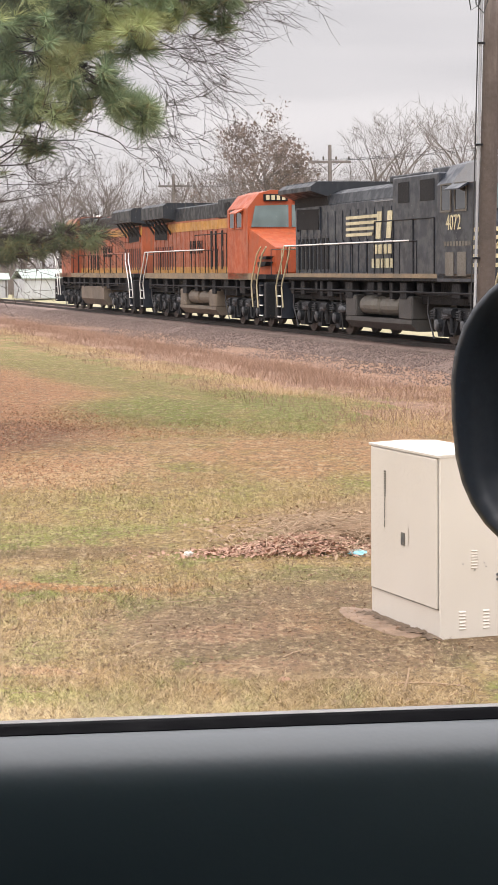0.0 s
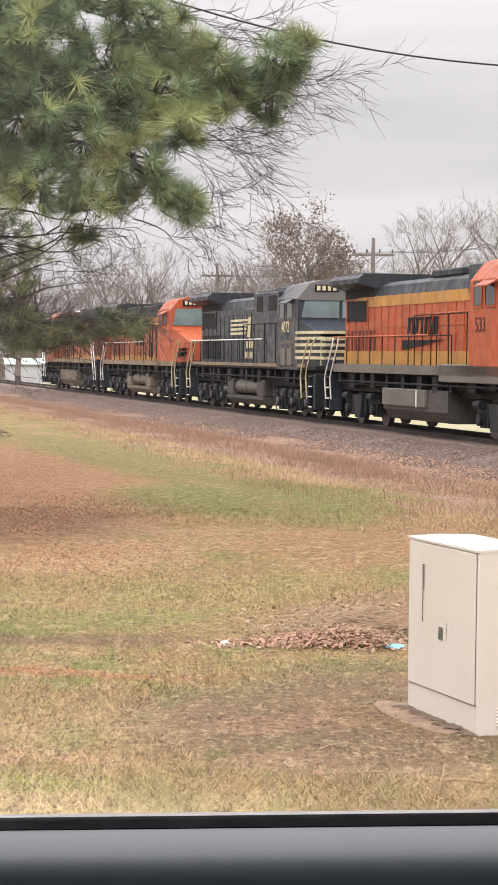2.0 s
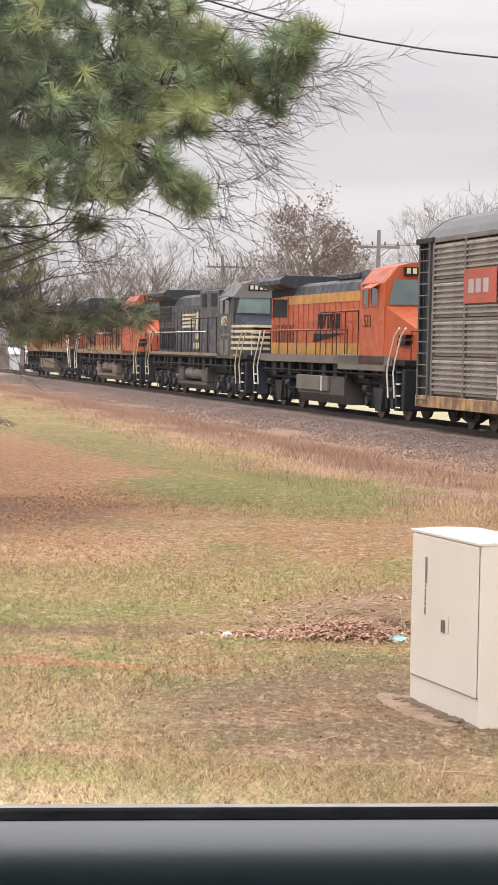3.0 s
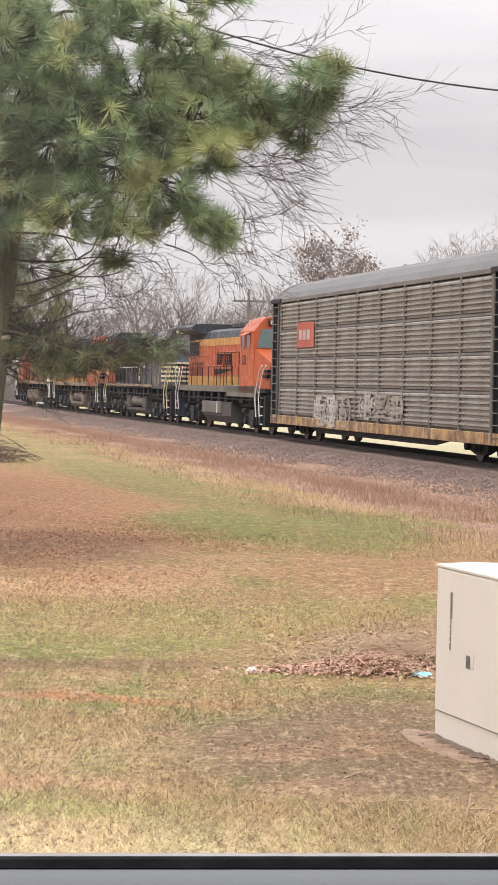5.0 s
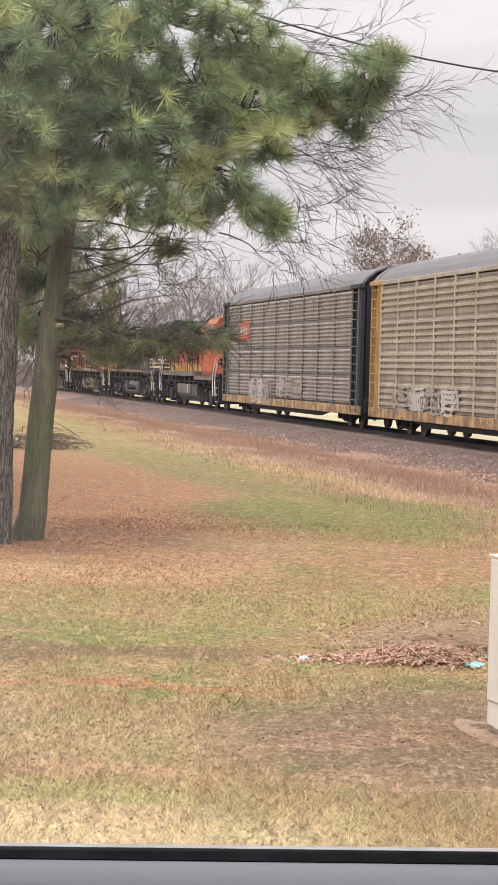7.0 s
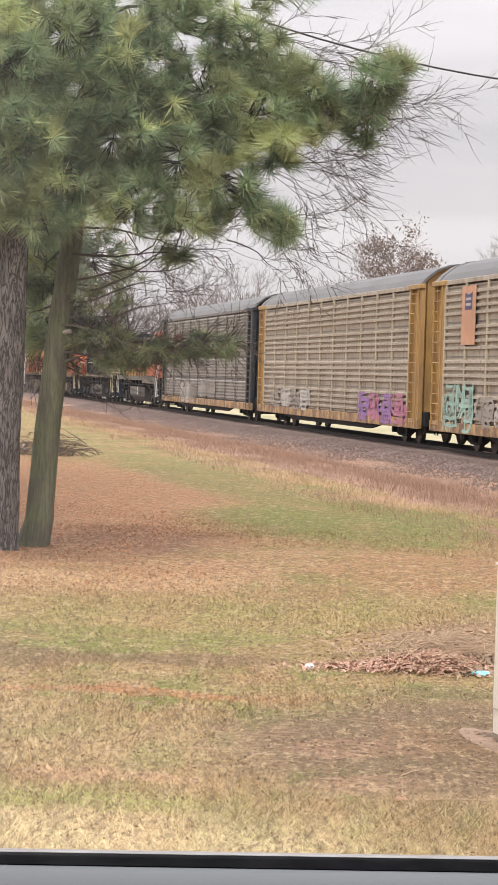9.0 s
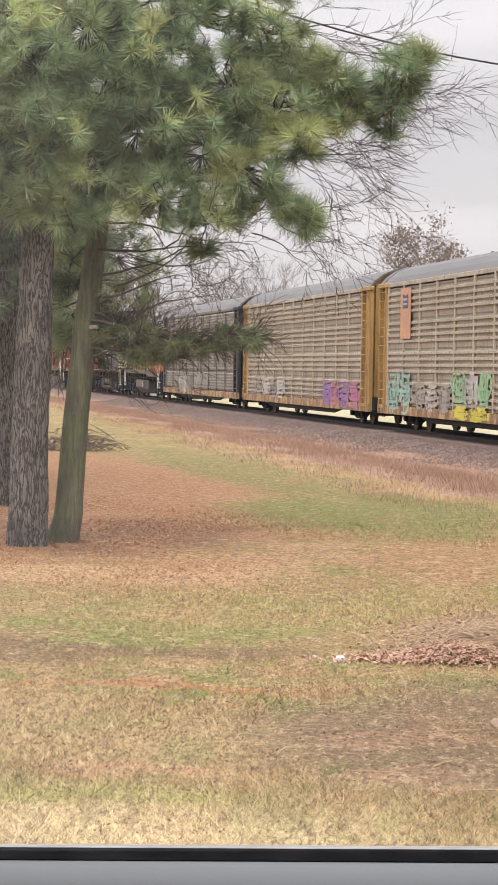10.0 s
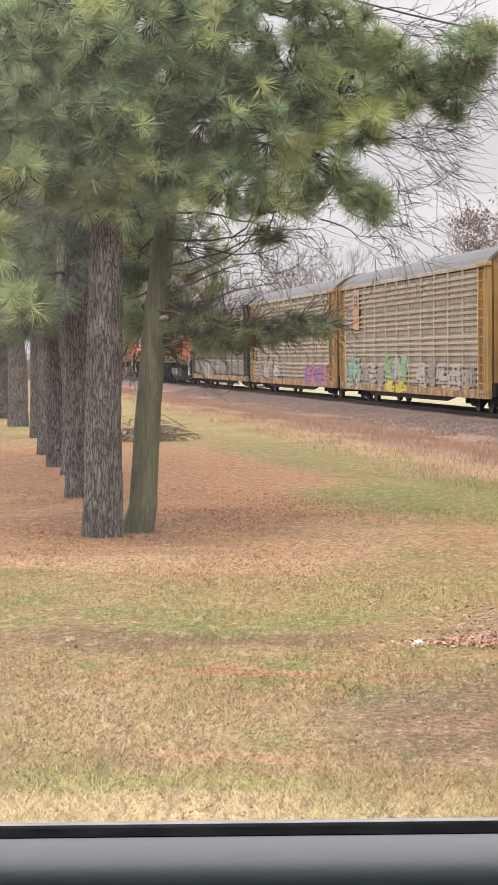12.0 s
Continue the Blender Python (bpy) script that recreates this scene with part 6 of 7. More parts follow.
def bare_tree(seed, height, spread, leafy=0, thin=1.0):
    """A leafless tree: forked trunk, limbs and fine twigs; leafy adds withered leaves at the twig ends."""
    rng = random.Random(seed)
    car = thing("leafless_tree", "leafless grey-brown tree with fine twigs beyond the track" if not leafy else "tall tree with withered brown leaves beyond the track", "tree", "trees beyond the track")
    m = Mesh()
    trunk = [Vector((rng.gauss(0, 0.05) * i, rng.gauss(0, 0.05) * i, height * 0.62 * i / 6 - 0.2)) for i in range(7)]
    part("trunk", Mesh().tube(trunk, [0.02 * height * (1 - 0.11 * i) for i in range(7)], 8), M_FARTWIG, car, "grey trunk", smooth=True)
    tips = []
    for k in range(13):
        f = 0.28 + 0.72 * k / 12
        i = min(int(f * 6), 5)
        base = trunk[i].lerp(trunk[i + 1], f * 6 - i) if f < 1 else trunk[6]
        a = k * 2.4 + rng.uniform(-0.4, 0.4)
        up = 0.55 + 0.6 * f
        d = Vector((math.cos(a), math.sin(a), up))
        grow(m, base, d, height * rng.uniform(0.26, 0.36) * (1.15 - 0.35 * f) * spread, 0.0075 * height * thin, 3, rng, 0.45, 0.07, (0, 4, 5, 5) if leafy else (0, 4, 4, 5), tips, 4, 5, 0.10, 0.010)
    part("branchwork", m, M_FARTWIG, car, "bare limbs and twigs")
    if leafy:
        rr = np.random.default_rng(seed)
        ends = np.array([tuple(p) for p, _ in tips])
        ends = ends[ends[:, 2] > 0.42 * height]
        pick = ends[rr.integers(0, len(ends), leafy)] + rr.normal(0, 0.28, (leafy, 3))
        u, v = rr.normal(0, 0.05, (leafy, 3)), rr.normal(0, 0.05, (leafy, 3))
        pts = np.stack([pick - u, pick + v, pick + u, pick - v], 1).reshape(-1, 3)
        part("withered_leaves", soup("withered_leaves", pts, np.arange(4 * leafy).reshape(-1, 4), M_FARLEAF), None, car, "withered brown leaves", kind="stuff")
    return car


tall = bare_tree(17, 15.5, 0.70, 6500)
tall.matrix_basis = pose(5.0, 150, -0.3)
kinds = [bare_tree(21, 16.0, 0.95), bare_tree(22, 10.5, 1.2), bare_tree(23, 11.5, 0.85), bare_tree(24, 9.0, 1.3)]
kinds[0].matrix_basis = pose(20.8, 165, -0.3)
kinds[1].matrix_basis = pose(-8.5, 172, -0.3, 0, 0, 40)
kinds[2].matrix_basis = pose(-1.5, 168, -0.3, 0, 0, 80)
kinds[3].matrix_basis = pose(9.6, 160, -0.3, 0, 0, 20)
rt = random.Random(77)
for i in range(30):
    x = -44 + i * 2.25 + rt.uniform(-1.2, 1.2)
    y = rt.uniform(175, 235)
    src = kinds[(i * 7 + i // 4) % 4]
    c = copy_thing(src, pose(x * y / 170, y, -0.3, 0, 0, rt.uniform(0, 360)))
for x, y, k in ((17.0, 172, 0), (24.5, 178, 0), (13.2, 178, 3), (28.5, 176, 0), (1.6, 152, 3), (7.2, 156, 1), (-16, 150, 2), (-21, 160, 0)):
    copy_thing(kinds[k], pose(x, y, -0.3, 0, 0, 31 * x))


def thicket():
    """Far brush that closes the view under the trees."""
    rng = np.random.default_rng(9)
    n = 26000
    y = rng.uniform(190, 270, n)
    x = rng.uniform(-0.30, 0.17, n) * y
    h = rng.gamma(3.0, 0.9, n) * (0.6 + 0.5 * np.sin(x * 0.21) ** 2)
    lean = rng.normal(0, 0.22, (n, 2)) * h[:, None]
    w = rng.uniform(0.012, 0.04, n)
    a = np.stack([x - w, y, np.full(n, -0.4)], -1)
    b = np.stack([x + w, y, np.full(n, -0.4)], -1)
    c = np.stack([x + lean[:, 0], y + lean[:, 1], h], -1)
    pts = np.stack([a, b, c], 1).reshape(-1, 3)
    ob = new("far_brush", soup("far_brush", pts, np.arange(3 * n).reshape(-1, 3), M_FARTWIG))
    tagged(ob, "far belt of bare grey-brown brush", "brush", kind="stuff")


thicket()


def needles(clusters, seed, material_far=False, per=64, length=(0.13, 0.21), width=0.0062):
    """Tufts of needles: each is a spray round the end of a twig. Clusters are centre, half sizes and number of tufts."""
    rng = np.random.default_rng(seed)
    cen, axis = [], []
    for (cx, cy, cz), (rx, ry, rz), n in clusters:
        q = rng.normal(0, 1, (n, 3))
        q /= np.linalg.norm(q, axis=1, keepdims=True)
        q *= rng.uniform(0.25, 1.0, (n, 1)) ** 0.5
        cen.append(np.array([cx, cy, cz]) + q * (rx, ry, rz))
        ax = q * (1.0, 1.0, 0.5) + (0, -0.35, 0.5) + rng.normal(0, 0.3, (n, 3))
        axis.append(ax / np.linalg.norm(ax, axis=1, keepdims=True))
    cen, axis = np.concatenate(cen), np.concatenate(axis)
    n = len(cen)
    # needles stand in a brush round the last hand's width of the shoot, those at its end pointing forward
    along = rng.uniform(0, 1, (n, per, 1)) ** 0.7
    ring = rng.normal(0, 1, (n, per, 3))
    ring -= axis[:, None] * (ring * axis[:, None]).sum(2, keepdims=True)
    ring /= np.linalg.norm(ring, axis=2, keepdims=True)
    open_ = np.radians(rng.uniform(48, 88, (n, per, 1)) - 42 * along * rng.uniform(0.2, 1, (n, per, 1)))
    d = axis[:, None] * np.cos(open_) + ring * np.sin(open_)
    base = cen[:, None] + axis[:, None] * (along - 0.7) * 0.13
    size = rng.uniform(0.8, 1.15, (n, 1, 1))
    tip = base + d * rng.uniform(*length, (n, per, 1)) * size - np.array([0, 0, 0.025])
    side = np.cross(d, rng.normal(0, 1, (n, per, 3)))
    side *= width / 2 / np.linalg.norm(side, axis=2, keepdims=True)
    pts = np.stack([base - side, base + side, tip], 2).reshape(-1, 3)
    return pts, cen, axis


def bark_trunk(path, radii, seed, ridge, sides=44, rows=110):
    """A trunk whose bark stands in long broken ridges."""
    m = Mesh()
    pts = [Vector(p) for p in path]
    for i in range(rows + 1):
        f = i / rows * (len(pts) - 1)
        k = min(int(f), len(pts) - 2)
        p, r = pts[k].lerp(pts[k + 1], f - k), radii[k] + (radii[k + 1] - radii[k]) * (f - k)
        for j in range(sides):
            a = math.tau * j / sides
            q = Vector((math.cos(a) * 6.5, math.sin(a) * 6.5, p.z * 1.7 + seed))
            h = abs(noise.noise(q)) + 0.6 * abs(noise.noise(q * 2.3))
            flare = 0.0
            if p.z < 0.5:
                flare = 0.18 * r * (0.5 - p.z) * (1 + 0.8 * math.sin(3 * a + seed))
            rr = r + flare + ridge * (0.45 - h) + 0.02 * r * math.sin(2 * a + p.z)
            m.v.append((p.x + math.cos(a) * rr, p.y + math.sin(a) * rr, p.z))
    m.f = [(i * sides + j, i * sides + (j + 1) % sides, (i + 1) * sides + (j + 1) % sides, (i + 1) * sides + j) for i in range(rows) for j in range(sides)]
    m.f.append(tuple(rows * sides + j for j in range(sides)))
    return m


def limb(m, a, b, r, rng, sag=0.15, sides=6):
    a, b = Vector(a), Vector(b)
    n = 7
    pts = []
    for i in range(n + 1):
        f = i / n
        pts.append(a.lerp(b, f) + Vector((rng.gauss(0, 0.035), rng.gauss(0, 0.035), rng.gauss(0, 0.03) + sag * math.sin(math.pi * f))))
    m.tube(pts, [r * (1 - 0.75 * i / n) for i in range(n + 1)], sides, False)
    return pts


def pine(label, path, radii, clusters, seed, bark, ridge, needle_m, per, group, width=0.0075, length=(0.17, 0.28), dense=1.45):
    car = thing("pine_tree", label, "pine tree", group)
    rng = random.Random(seed)
    part("trunk", bark_trunk(path, radii, seed * 3.1, ridge), bark, car, "bark-covered trunk", smooth=True)
    clusters = [(c, r, int(n * dense)) for c, r, n in clusters]
    pts, cen, axis = needles(clusters, seed, False, per, length, width)
    part("crown", soup("crown", pts, np.arange(len(pts)).reshape(-1, 3), needle_m), None, car, "tufts of long green needles", kind="stuff")
    wood, k0, done = Mesh(), 0, []
    P = [Vector(p) for p in path]
    for (c, r, n) in clusters:
        z = max(min(c[2] + 0.1, P[-1].z - 0.1), P[0].z + 2.4)
        i = max(q for q in range(len(P) - 1) if P[q].z <= z)
        root, thick = P[i].lerp(P[i + 1], (z - P[i].z) / (P[i + 1].z - P[i].z)), 0.03
        near = min(done, key=lambda q: (q - Vector(c)).length) if done else None
        if near is not None and (near - Vector(c)).length < 0.8 * (root - Vector(c)).length:
            root, thick = near, 0.018
        way = limb(wood, root, c, thick, rng)
        done.append(Vector(c))
        for j in range(k0, k0 + n):
            e = Vector(cen[j])
            s = min(way[2:], key=lambda w: (w - e).length)
            mid = s.lerp(e, 0.5) + Vector((rng.gauss(0, 0.04), rng.gauss(0, 0.04), -0.04))
            wood.tube([s, mid, e - Vector(axis[j]) * 0.06, e + Vector(axis[j]) * 0.03], [0.008, 0.007, 0.006, 0.004], 3, False)
        k0 += n
    part("branchwork", wood, M_BARK_DARK, car, "dark limbs and twigs")
    return car


# the two pines at the end of the row; crowns reach over the lawn
CROWN_A = [
    ((-3.45, 22.1, 5.2), (0.5, 0.4, 0.5), 40), ((-2.85, 22.4, 4.9), (0.5, 0.4, 0.45), 40), ((-2.9, 22.5, 4.1), (0.45, 0.4, 0.35), 34), ((-3.2, 22.4, 3.65), (0.5, 0.35, 0.2), 24),
    ((-4.6, 22.3, 5.3), (0.75, 0.7, 0.55), 62), ((-3.9, 22.2, 5.7), (0.7, 0.7, 0.5), 58), ((-3.0, 22.3, 5.6), (0.7, 0.6, 0.5), 56),
    ((-4.9, 22.2, 4.5), (0.6, 0.6, 0.5), 50), ((-4.0, 22.1, 4.7), (0.55, 0.6, 0.45), 48), ((-4.3, 22.0, 3.95), (0.45, 0.5, 0.35), 34),
    ((-3.35, 22.3, 4.6), (0.5, 0.6, 0.5), 46), ((-3.6, 22.4, 3.9), (0.6, 0.5, 0.3), 36), ((-4.6, 21.9, 3.2), (0.4, 0.4, 0.35), 22),
    ((-4.25, 21.9, 2.6), (0.35, 0.35, 0.18), 14), ((-5.2, 22.3, 3.7), (0.5, 0.6, 0.6), 36), ((-5.6, 22.6, 5.0), (0.7, 0.8, 0.8), 50),
    ((-4.4, 23.4, 6.6), (1.3, 1.2, 0.6), 40), ((-3.6, 23.2, 7.6), (1.2, 1.2, 0.7), 36), ((-5.5, 23.5, 6.3), (1.0, 1.2, 0.7), 28), ((-3.6, 23.2, 8.8), (0.8, 0.8, 0.7), 26),
]
LOW_BRANCH = [((-2.35, 23.4, 2.15), (0.4, 0.4, 0.16), 20), ((-1.9, 23.2, 2.24), (0.5, 0.45, 0.13), 22), ((-1.35, 23.2, 2.33), (0.36, 0.4, 0.14), 18), ((-2.55, 23.3, 2.36), (0.45, 0.4, 0.16), 18), ((-2.6, 23.3, 2.75), (0.3, 0.3, 0.25), 9), ((-3.0, 23.6, 2.35), (0.3, 0.35, 0.3), 14)]
CROWN_B = [
    ((-1.9, 22.9, 5.85), (0.8, 0.5, 0.4), 54), ((-1.05, 23.0, 5.6), (0.5, 0.5, 0.35), 40), ((-2.0, 22.9, 4.9), (0.8, 0.5, 0.45), 60), ((-1.35, 22.9, 4.65), (0.5, 0.45, 0.35), 40), ((-2.6, 22.7, 5.0), (0.5, 0.4, 0.5), 44), ((-0.7, 23.0, 5.25), (0.35, 0.3, 0.3), 24), ((-2.55, 22.8, 4.1), (0.45, 0.4, 0.3), 30),
    ((-2.4, 22.6, 4.55), (0.55, 0.5, 0.45), 50), ((-1.8, 22.7, 4.35), (0.55, 0.5, 0.42), 50), ((-1.25, 22.8, 4.15), (0.45, 0.45, 0.38), 42),
    ((-2.3, 22.6, 5.4), (0.65, 0.6, 0.45), 54), ((-1.5, 22.8, 5.15), (0.5, 0.5, 0.4), 44), ((-0.95, 22.9, 4.85), (0.45, 0.4, 0.38), 38),
    ((-0.35, 23.0, 5.15), (0.35, 0.35, 0.32), 30), ((-0.2, 23.0, 4.85), (0.32, 0.3, 0.3), 24), ((0.38, 23.1, 5.2), (0.27, 0.3, 0.28), 24), ((0.30, 23.1, 4.85), (0.2, 0.25, 0.3), 18),
    ((0.62, 23.1, 5.42), (0.16, 0.2, 0.18), 12), ((-0.62, 22.9, 4.55), (0.25, 0.3, 0.3), 20),
    ((-2.2, 22.6, 3.85), (0.5, 0.4, 0.28), 32), ((-1.65, 22.7, 3.68), (0.35, 0.35, 0.2), 22), ((-0.95, 22.9, 3.82), (0.38, 0.3, 0.2), 22), ((-0.6, 22.9, 3.68), (0.22, 0.2, 0.16), 12),
    ((-3.35, 23.7, 3.1), (0.3, 0.35, 0.45), 30), ((-3.3, 23.7, 2.4), (0.28, 0.3, 0.2), 13), ((-1.75, 23.2, 3.3), (0.14, 0.2, 0.1), 6),
    ((-2.5, 23.0, 6.3), (1.1, 1.0, 0.6), 36), ((-1.3, 23.0, 6.2), (1.0, 0.9, 0.5), 32), ((-2.3, 23.2, 7.4), (1.0, 1.0, 0.7), 30),
]
pine("mature pine with furrowed grey bark and long green needles", [(-3.61, 22.75, -0.1), (-3.60, 22.75, 1.2), (-3.56, 22.75, 2.6), (-3.52, 22.8, 4.2), (-3.55, 22.9, 6.5), (-3.6, 23.0, 9.2)],
     [0.212, 0.195, 0.185, 0.165, 0.12, 0.05], CROWN_A, 3, M_BARK, 0.035, M_NEEDLE, 90, "row of pines", 0.0105, (0.20, 0.30), 1.15)
b_tree = pine("leaning pine with smooth greenish lower trunk and spreading needles", [(-3.34, 23.3, -0.1), (-3.24, 23.3, 0.3), (-3.165, 23.3, 1.4), (-3.06, 23.3, 2.5), (-2.96, 23.3, 3.4), (-2.75, 23.3, 5.2), (-2.5, 23.3, 7.8)],
     [0.185, 0.155, 0.14, 0.135, 0.12, 0.09, 0.03], CROWN_B, 4, M_BARK_SMOOTH, 0.006, M_NEEDLE, 90, "row of pines", 0.0105, (0.19, 0.29), 1.12)


def bare_sprays(owner):
    """Leafless drooping branches under and beside the leaning pine's crown."""
    rng = random.Random(12)
    m = Mesh()
    for base, d, length, r in (
        ((-1.5, 23.4, 4.5), (1.0, 0.0, 0.05), 2.1, 0.020), ((-1.3, 23.5, 4.9), (1.0, 0.1, 0.12), 2.3, 0.020), ((-1.2, 23.4, 5.4), (1.0, 0.0, 0.1), 2.3, 0.020),
        ((-1.0, 23.3, 5.8), (1.0, 0.1, 0.0), 2.0, 0.018), ((-1.6, 23.4, 4.1), (1.0, 0.0, 0.0), 1.9, 0.018), ((-1.1, 23.4, 4.4), (1.0, 0.0, -0.15), 1.9, 0.018),
        ((-0.8, 23.4, 4.7), (1.0, 0.0, -0.1), 1.8, 0.016), ((-0.6, 23.4, 5.2), (1.0, 0.0, 0.05), 1.8, 0.016), ((-0.4, 23.4, 5.6), (1.0, 0.0, 0.15), 1.6, 0.015)):
        grow(m, Vector(base) + Vector((-0.35, 0, 0)), Vector(d), length * 0.80, r * 0.85, 3, rng, 0.36, -0.006, (0, 4, 4, 5), None, 4, 9, 0.12, 0.0017)
    for base, d, length, r in (
        ((-2.9, 23.2, 3.3), (1.0, -0.1, 0.18), 1.7, 0.026), ((-2.9, 23.2, 3.0), (1.0, 0.1, -0.02), 1.9, 0.026), ((-2.95, 23.2, 2.75), (1.0, 0.0, -0.12), 1.6, 0.024),
        ((-2.8, 23.2, 3.6), (1.0, 0.0, 0.0), 1.9, 0.024), ((-3.0, 23.2, 2.5), (1.0, 0.0, -0.1), 1.5, 0.022), ((-2.95, 23.2, 2.2), (1.0, 0.1, 0.0), 1.5, 0.02), ((-2.0, 23.2, 3.5), (0.9, 0, -0.5), 1.2, 0.014),
        ((-2.6, 23.2, 2.6), (1.0, 0.1, 0.1), 1.3, 0.02), ((-2.7, 23.2, 2.9), (1.0, 0.0, 0.2), 1.5, 0.02), ((-2.9, 23.2, 2.1), (1.0, 0.0, 0.15), 1.4, 0.018), ((-2.5, 23.2, 3.2), (1.0, 0.1, -0.2), 1.4, 0.018), ((-2.2, 23.2, 3.3), (1.0, 0, -0.4), 1.3, 0.016), ((-2.9, 23.2, 2.6), (0.9, 0.3, -0.3), 1.2, 0.018), ((-1.2, 23.2, 3.5), (0.9, 0, -0.6), 1.2, 0.014), ((-0.9, 23.2, 3.6), (0.8, 0, -0.9), 1.1, 0.013)):
        if base[0] < -2.75:
            base = (base[0] - 0.08, base[1], base[2])
        if base[2] < 3.4:
            d = (d[0], d[1], max(d[2], -0.05))
        grow(m, Vector(base), Vector(d), length * 0.74, r * 0.85, 3, rng, 0.45, 0.004, (0, 3, 4, 3), None, 4, 9, 0.17, 0.0022)
    for i in range(24):
        x, z = rng.uniform(-3.6, -2.2), rng.uniform(2.05, 3.0)
        grow(m, Vector((-3.14 + rng.uniform(-0.05, 0.1), 23.42, z)), Vector((x + 3.05, 0.6, -0.1)), rng.uniform(0.45, 0.8), 0.014, 2, rng, 0.45, -0.01, (0, 4, 5), None, 4, 6, 0.10)
    # the lowest branch keeps only short, dull needles
    pts, cen, axis = needles([(c, r, int(n * 2.0)) for c, r, n in LOW_BRANCH], 8, False, 66, (0.10, 0.18), 0.0075)
    part("low_branch_needles", soup("low_branch_needles", pts, np.arange(len(pts)).reshape(-1, 3), M_NEEDLE_OLD), None, owner, "dull olive needles on the lowest branch", kind="stuff")
    way = limb(m, (-3.0, 23.25, 2.55), (-1.2, 23.2, 2.36), 0.022, rng, -0.16)
    way += limb(m, (-3.0, 23.3, 2.4), (-1.9, 23.3, 2.2), 0.02, rng, -0.08)
    for e, ax in zip(cen, axis):
        e, ax = Vector(e), Vector(ax)
        w = min(way, key=lambda q: (q - e).length)
        m.tube([w, w.lerp(e, 0.5) + Vector((rng.gauss(0, 0.04), 0, rng.gauss(0, 0.03))), e, e + ax * 0.05], [0.008, 0.006, 0.005, 0.003], 3, False)
        grow(m, w, Vector((rng.uniform(0.2, 1), rng.uniform(-0.3, 0.3), rng.uniform(-0.4, 0.5))), rng.uniform(0.25, 0.5), 0.006, 1, rng, 0.45, 0.0, (0, 4), None, 3, 5, 0.12, 0.0022)
    part("bare_branchwork", m, M_TWIG, owner, "leafless drooping twigs")
    for p in ((-2.95, 23.2, 2.42),):
        part("cut_branch_stub", Mesh().tube([(p[0] - 0.05, p[1], p[2]), (p[0] + 0.03, p[1] - 0.05, p[2] + 0.01)], [0.03, 0.025], 8), M_CONC, owner, "pale sawn branch stub")


bare_sprays(b_tree)

# the row behind them
for i, (x, y, r, s) in enumerate(((-4.95, 29.2, 0.20, 31), (-6.0, 34.6, 0.17, 32), (-6.75, 37.5, 0.21, 33), (-7.85, 42.4, 0.20, 34), (-9.5, 50.2, 0.23, 35), (-11.9, 59.5, 0.26, 36), (-14.2, 68.0, 0.25, 37))):
    rr = random.Random(s)
    cl = []
    for k in range(13):
        a, z = rr.uniform(0, 6.28), rr.uniform(3.4, 7.5)
        far = rr.uniform(0.6, 2.0)
        cl.append(((x + math.cos(a) * far, y + math.sin(a) * far, z), (0.8, 0.8, 0.5), 34))
    for k in range(4):
        cl.append(((x + rr.uniform(-1.2, 0.9), y - 0.6, rr.uniform(2.5, 3.3)), (0.6, 0.5, 0.3), 16))
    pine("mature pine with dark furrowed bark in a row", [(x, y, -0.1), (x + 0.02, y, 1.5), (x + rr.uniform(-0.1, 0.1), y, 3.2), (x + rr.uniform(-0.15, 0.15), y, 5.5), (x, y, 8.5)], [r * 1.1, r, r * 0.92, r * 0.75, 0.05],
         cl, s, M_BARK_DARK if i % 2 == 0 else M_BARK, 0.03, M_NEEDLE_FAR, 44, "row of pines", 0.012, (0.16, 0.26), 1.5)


# ---------------------------------------------------------------- small things on the lawn
def on_lawn(rng, n, y0, y1, side=1.3, power=2.0):
    """Places on the lawn, thicker near the road."""
    y = y0 + (y1 - y0) * rng.uniform(0, 1, n) ** power
    x = rng.uniform(-0.225, 0.135, n) * y
    return x, y


def grass():
    rng = np.random.default_rng(21)
    n = 470000
    x, y = on_lawn(rng, n, 7.6, 34, 1.25, 1.7)
    keep = ~((np.abs(x - 1.35) < 0.45) & (np.abs(y - 11.5) < 0.6))
    clump = np.array([noise.noise(Vector((a * 1.6, b * 0.8, 0.0))) for a, b in zip(x[::1], y[::1])])
    keep &= rng.uniform(-0.9, 0.5, n) < clump + 0.25 * (y < 10)
    bare = ((x - 0.95) / 1.5) ** 2 + ((y - 11.4) / 1.7) ** 2 < 1   # trodden earth round the cabinet
    keep &= ~bare | (rng.uniform(0, 1, n) < 0.3)
    x, y, clump = x[keep], y[keep], clump[keep]
    n = len(x)
    h = rng.uniform(0.008, 0.030, n) * (1.1 + 0.6 * clump) * np.where(y < 9.8, 1.9, np.interp(y, [9.8, 14, 22, 34], [1.1, 0.95, 0.7, 0.6]))
    lean = rng.normal(0, 1.5, (n, 2)) * h[:, None]
    w = rng.uniform(0.0014, 0.0034, n) * np.interp(y, [8, 12, 34], [0.8, 0.95, 1.25])
    a = rng.uniform(0, math.pi, n)
    dx, dy = np.cos(a) * w, np.sin(a) * w
    z = np.full(n, -0.012)
    pts = np.stack([np.stack([x - dx, y - dy, z], -1), np.stack([x + dx, y + dy, z], -1), np.stack([x + lean[:, 0], y + lean[:, 1], h], -1)], 1).reshape(-1, 3)
    tagged(new("grass", soup("grass", pts, np.arange(3 * n).reshape(-1, 3), M_BLADE)), "short dry winter grass blades", "grass", kind="stuff")


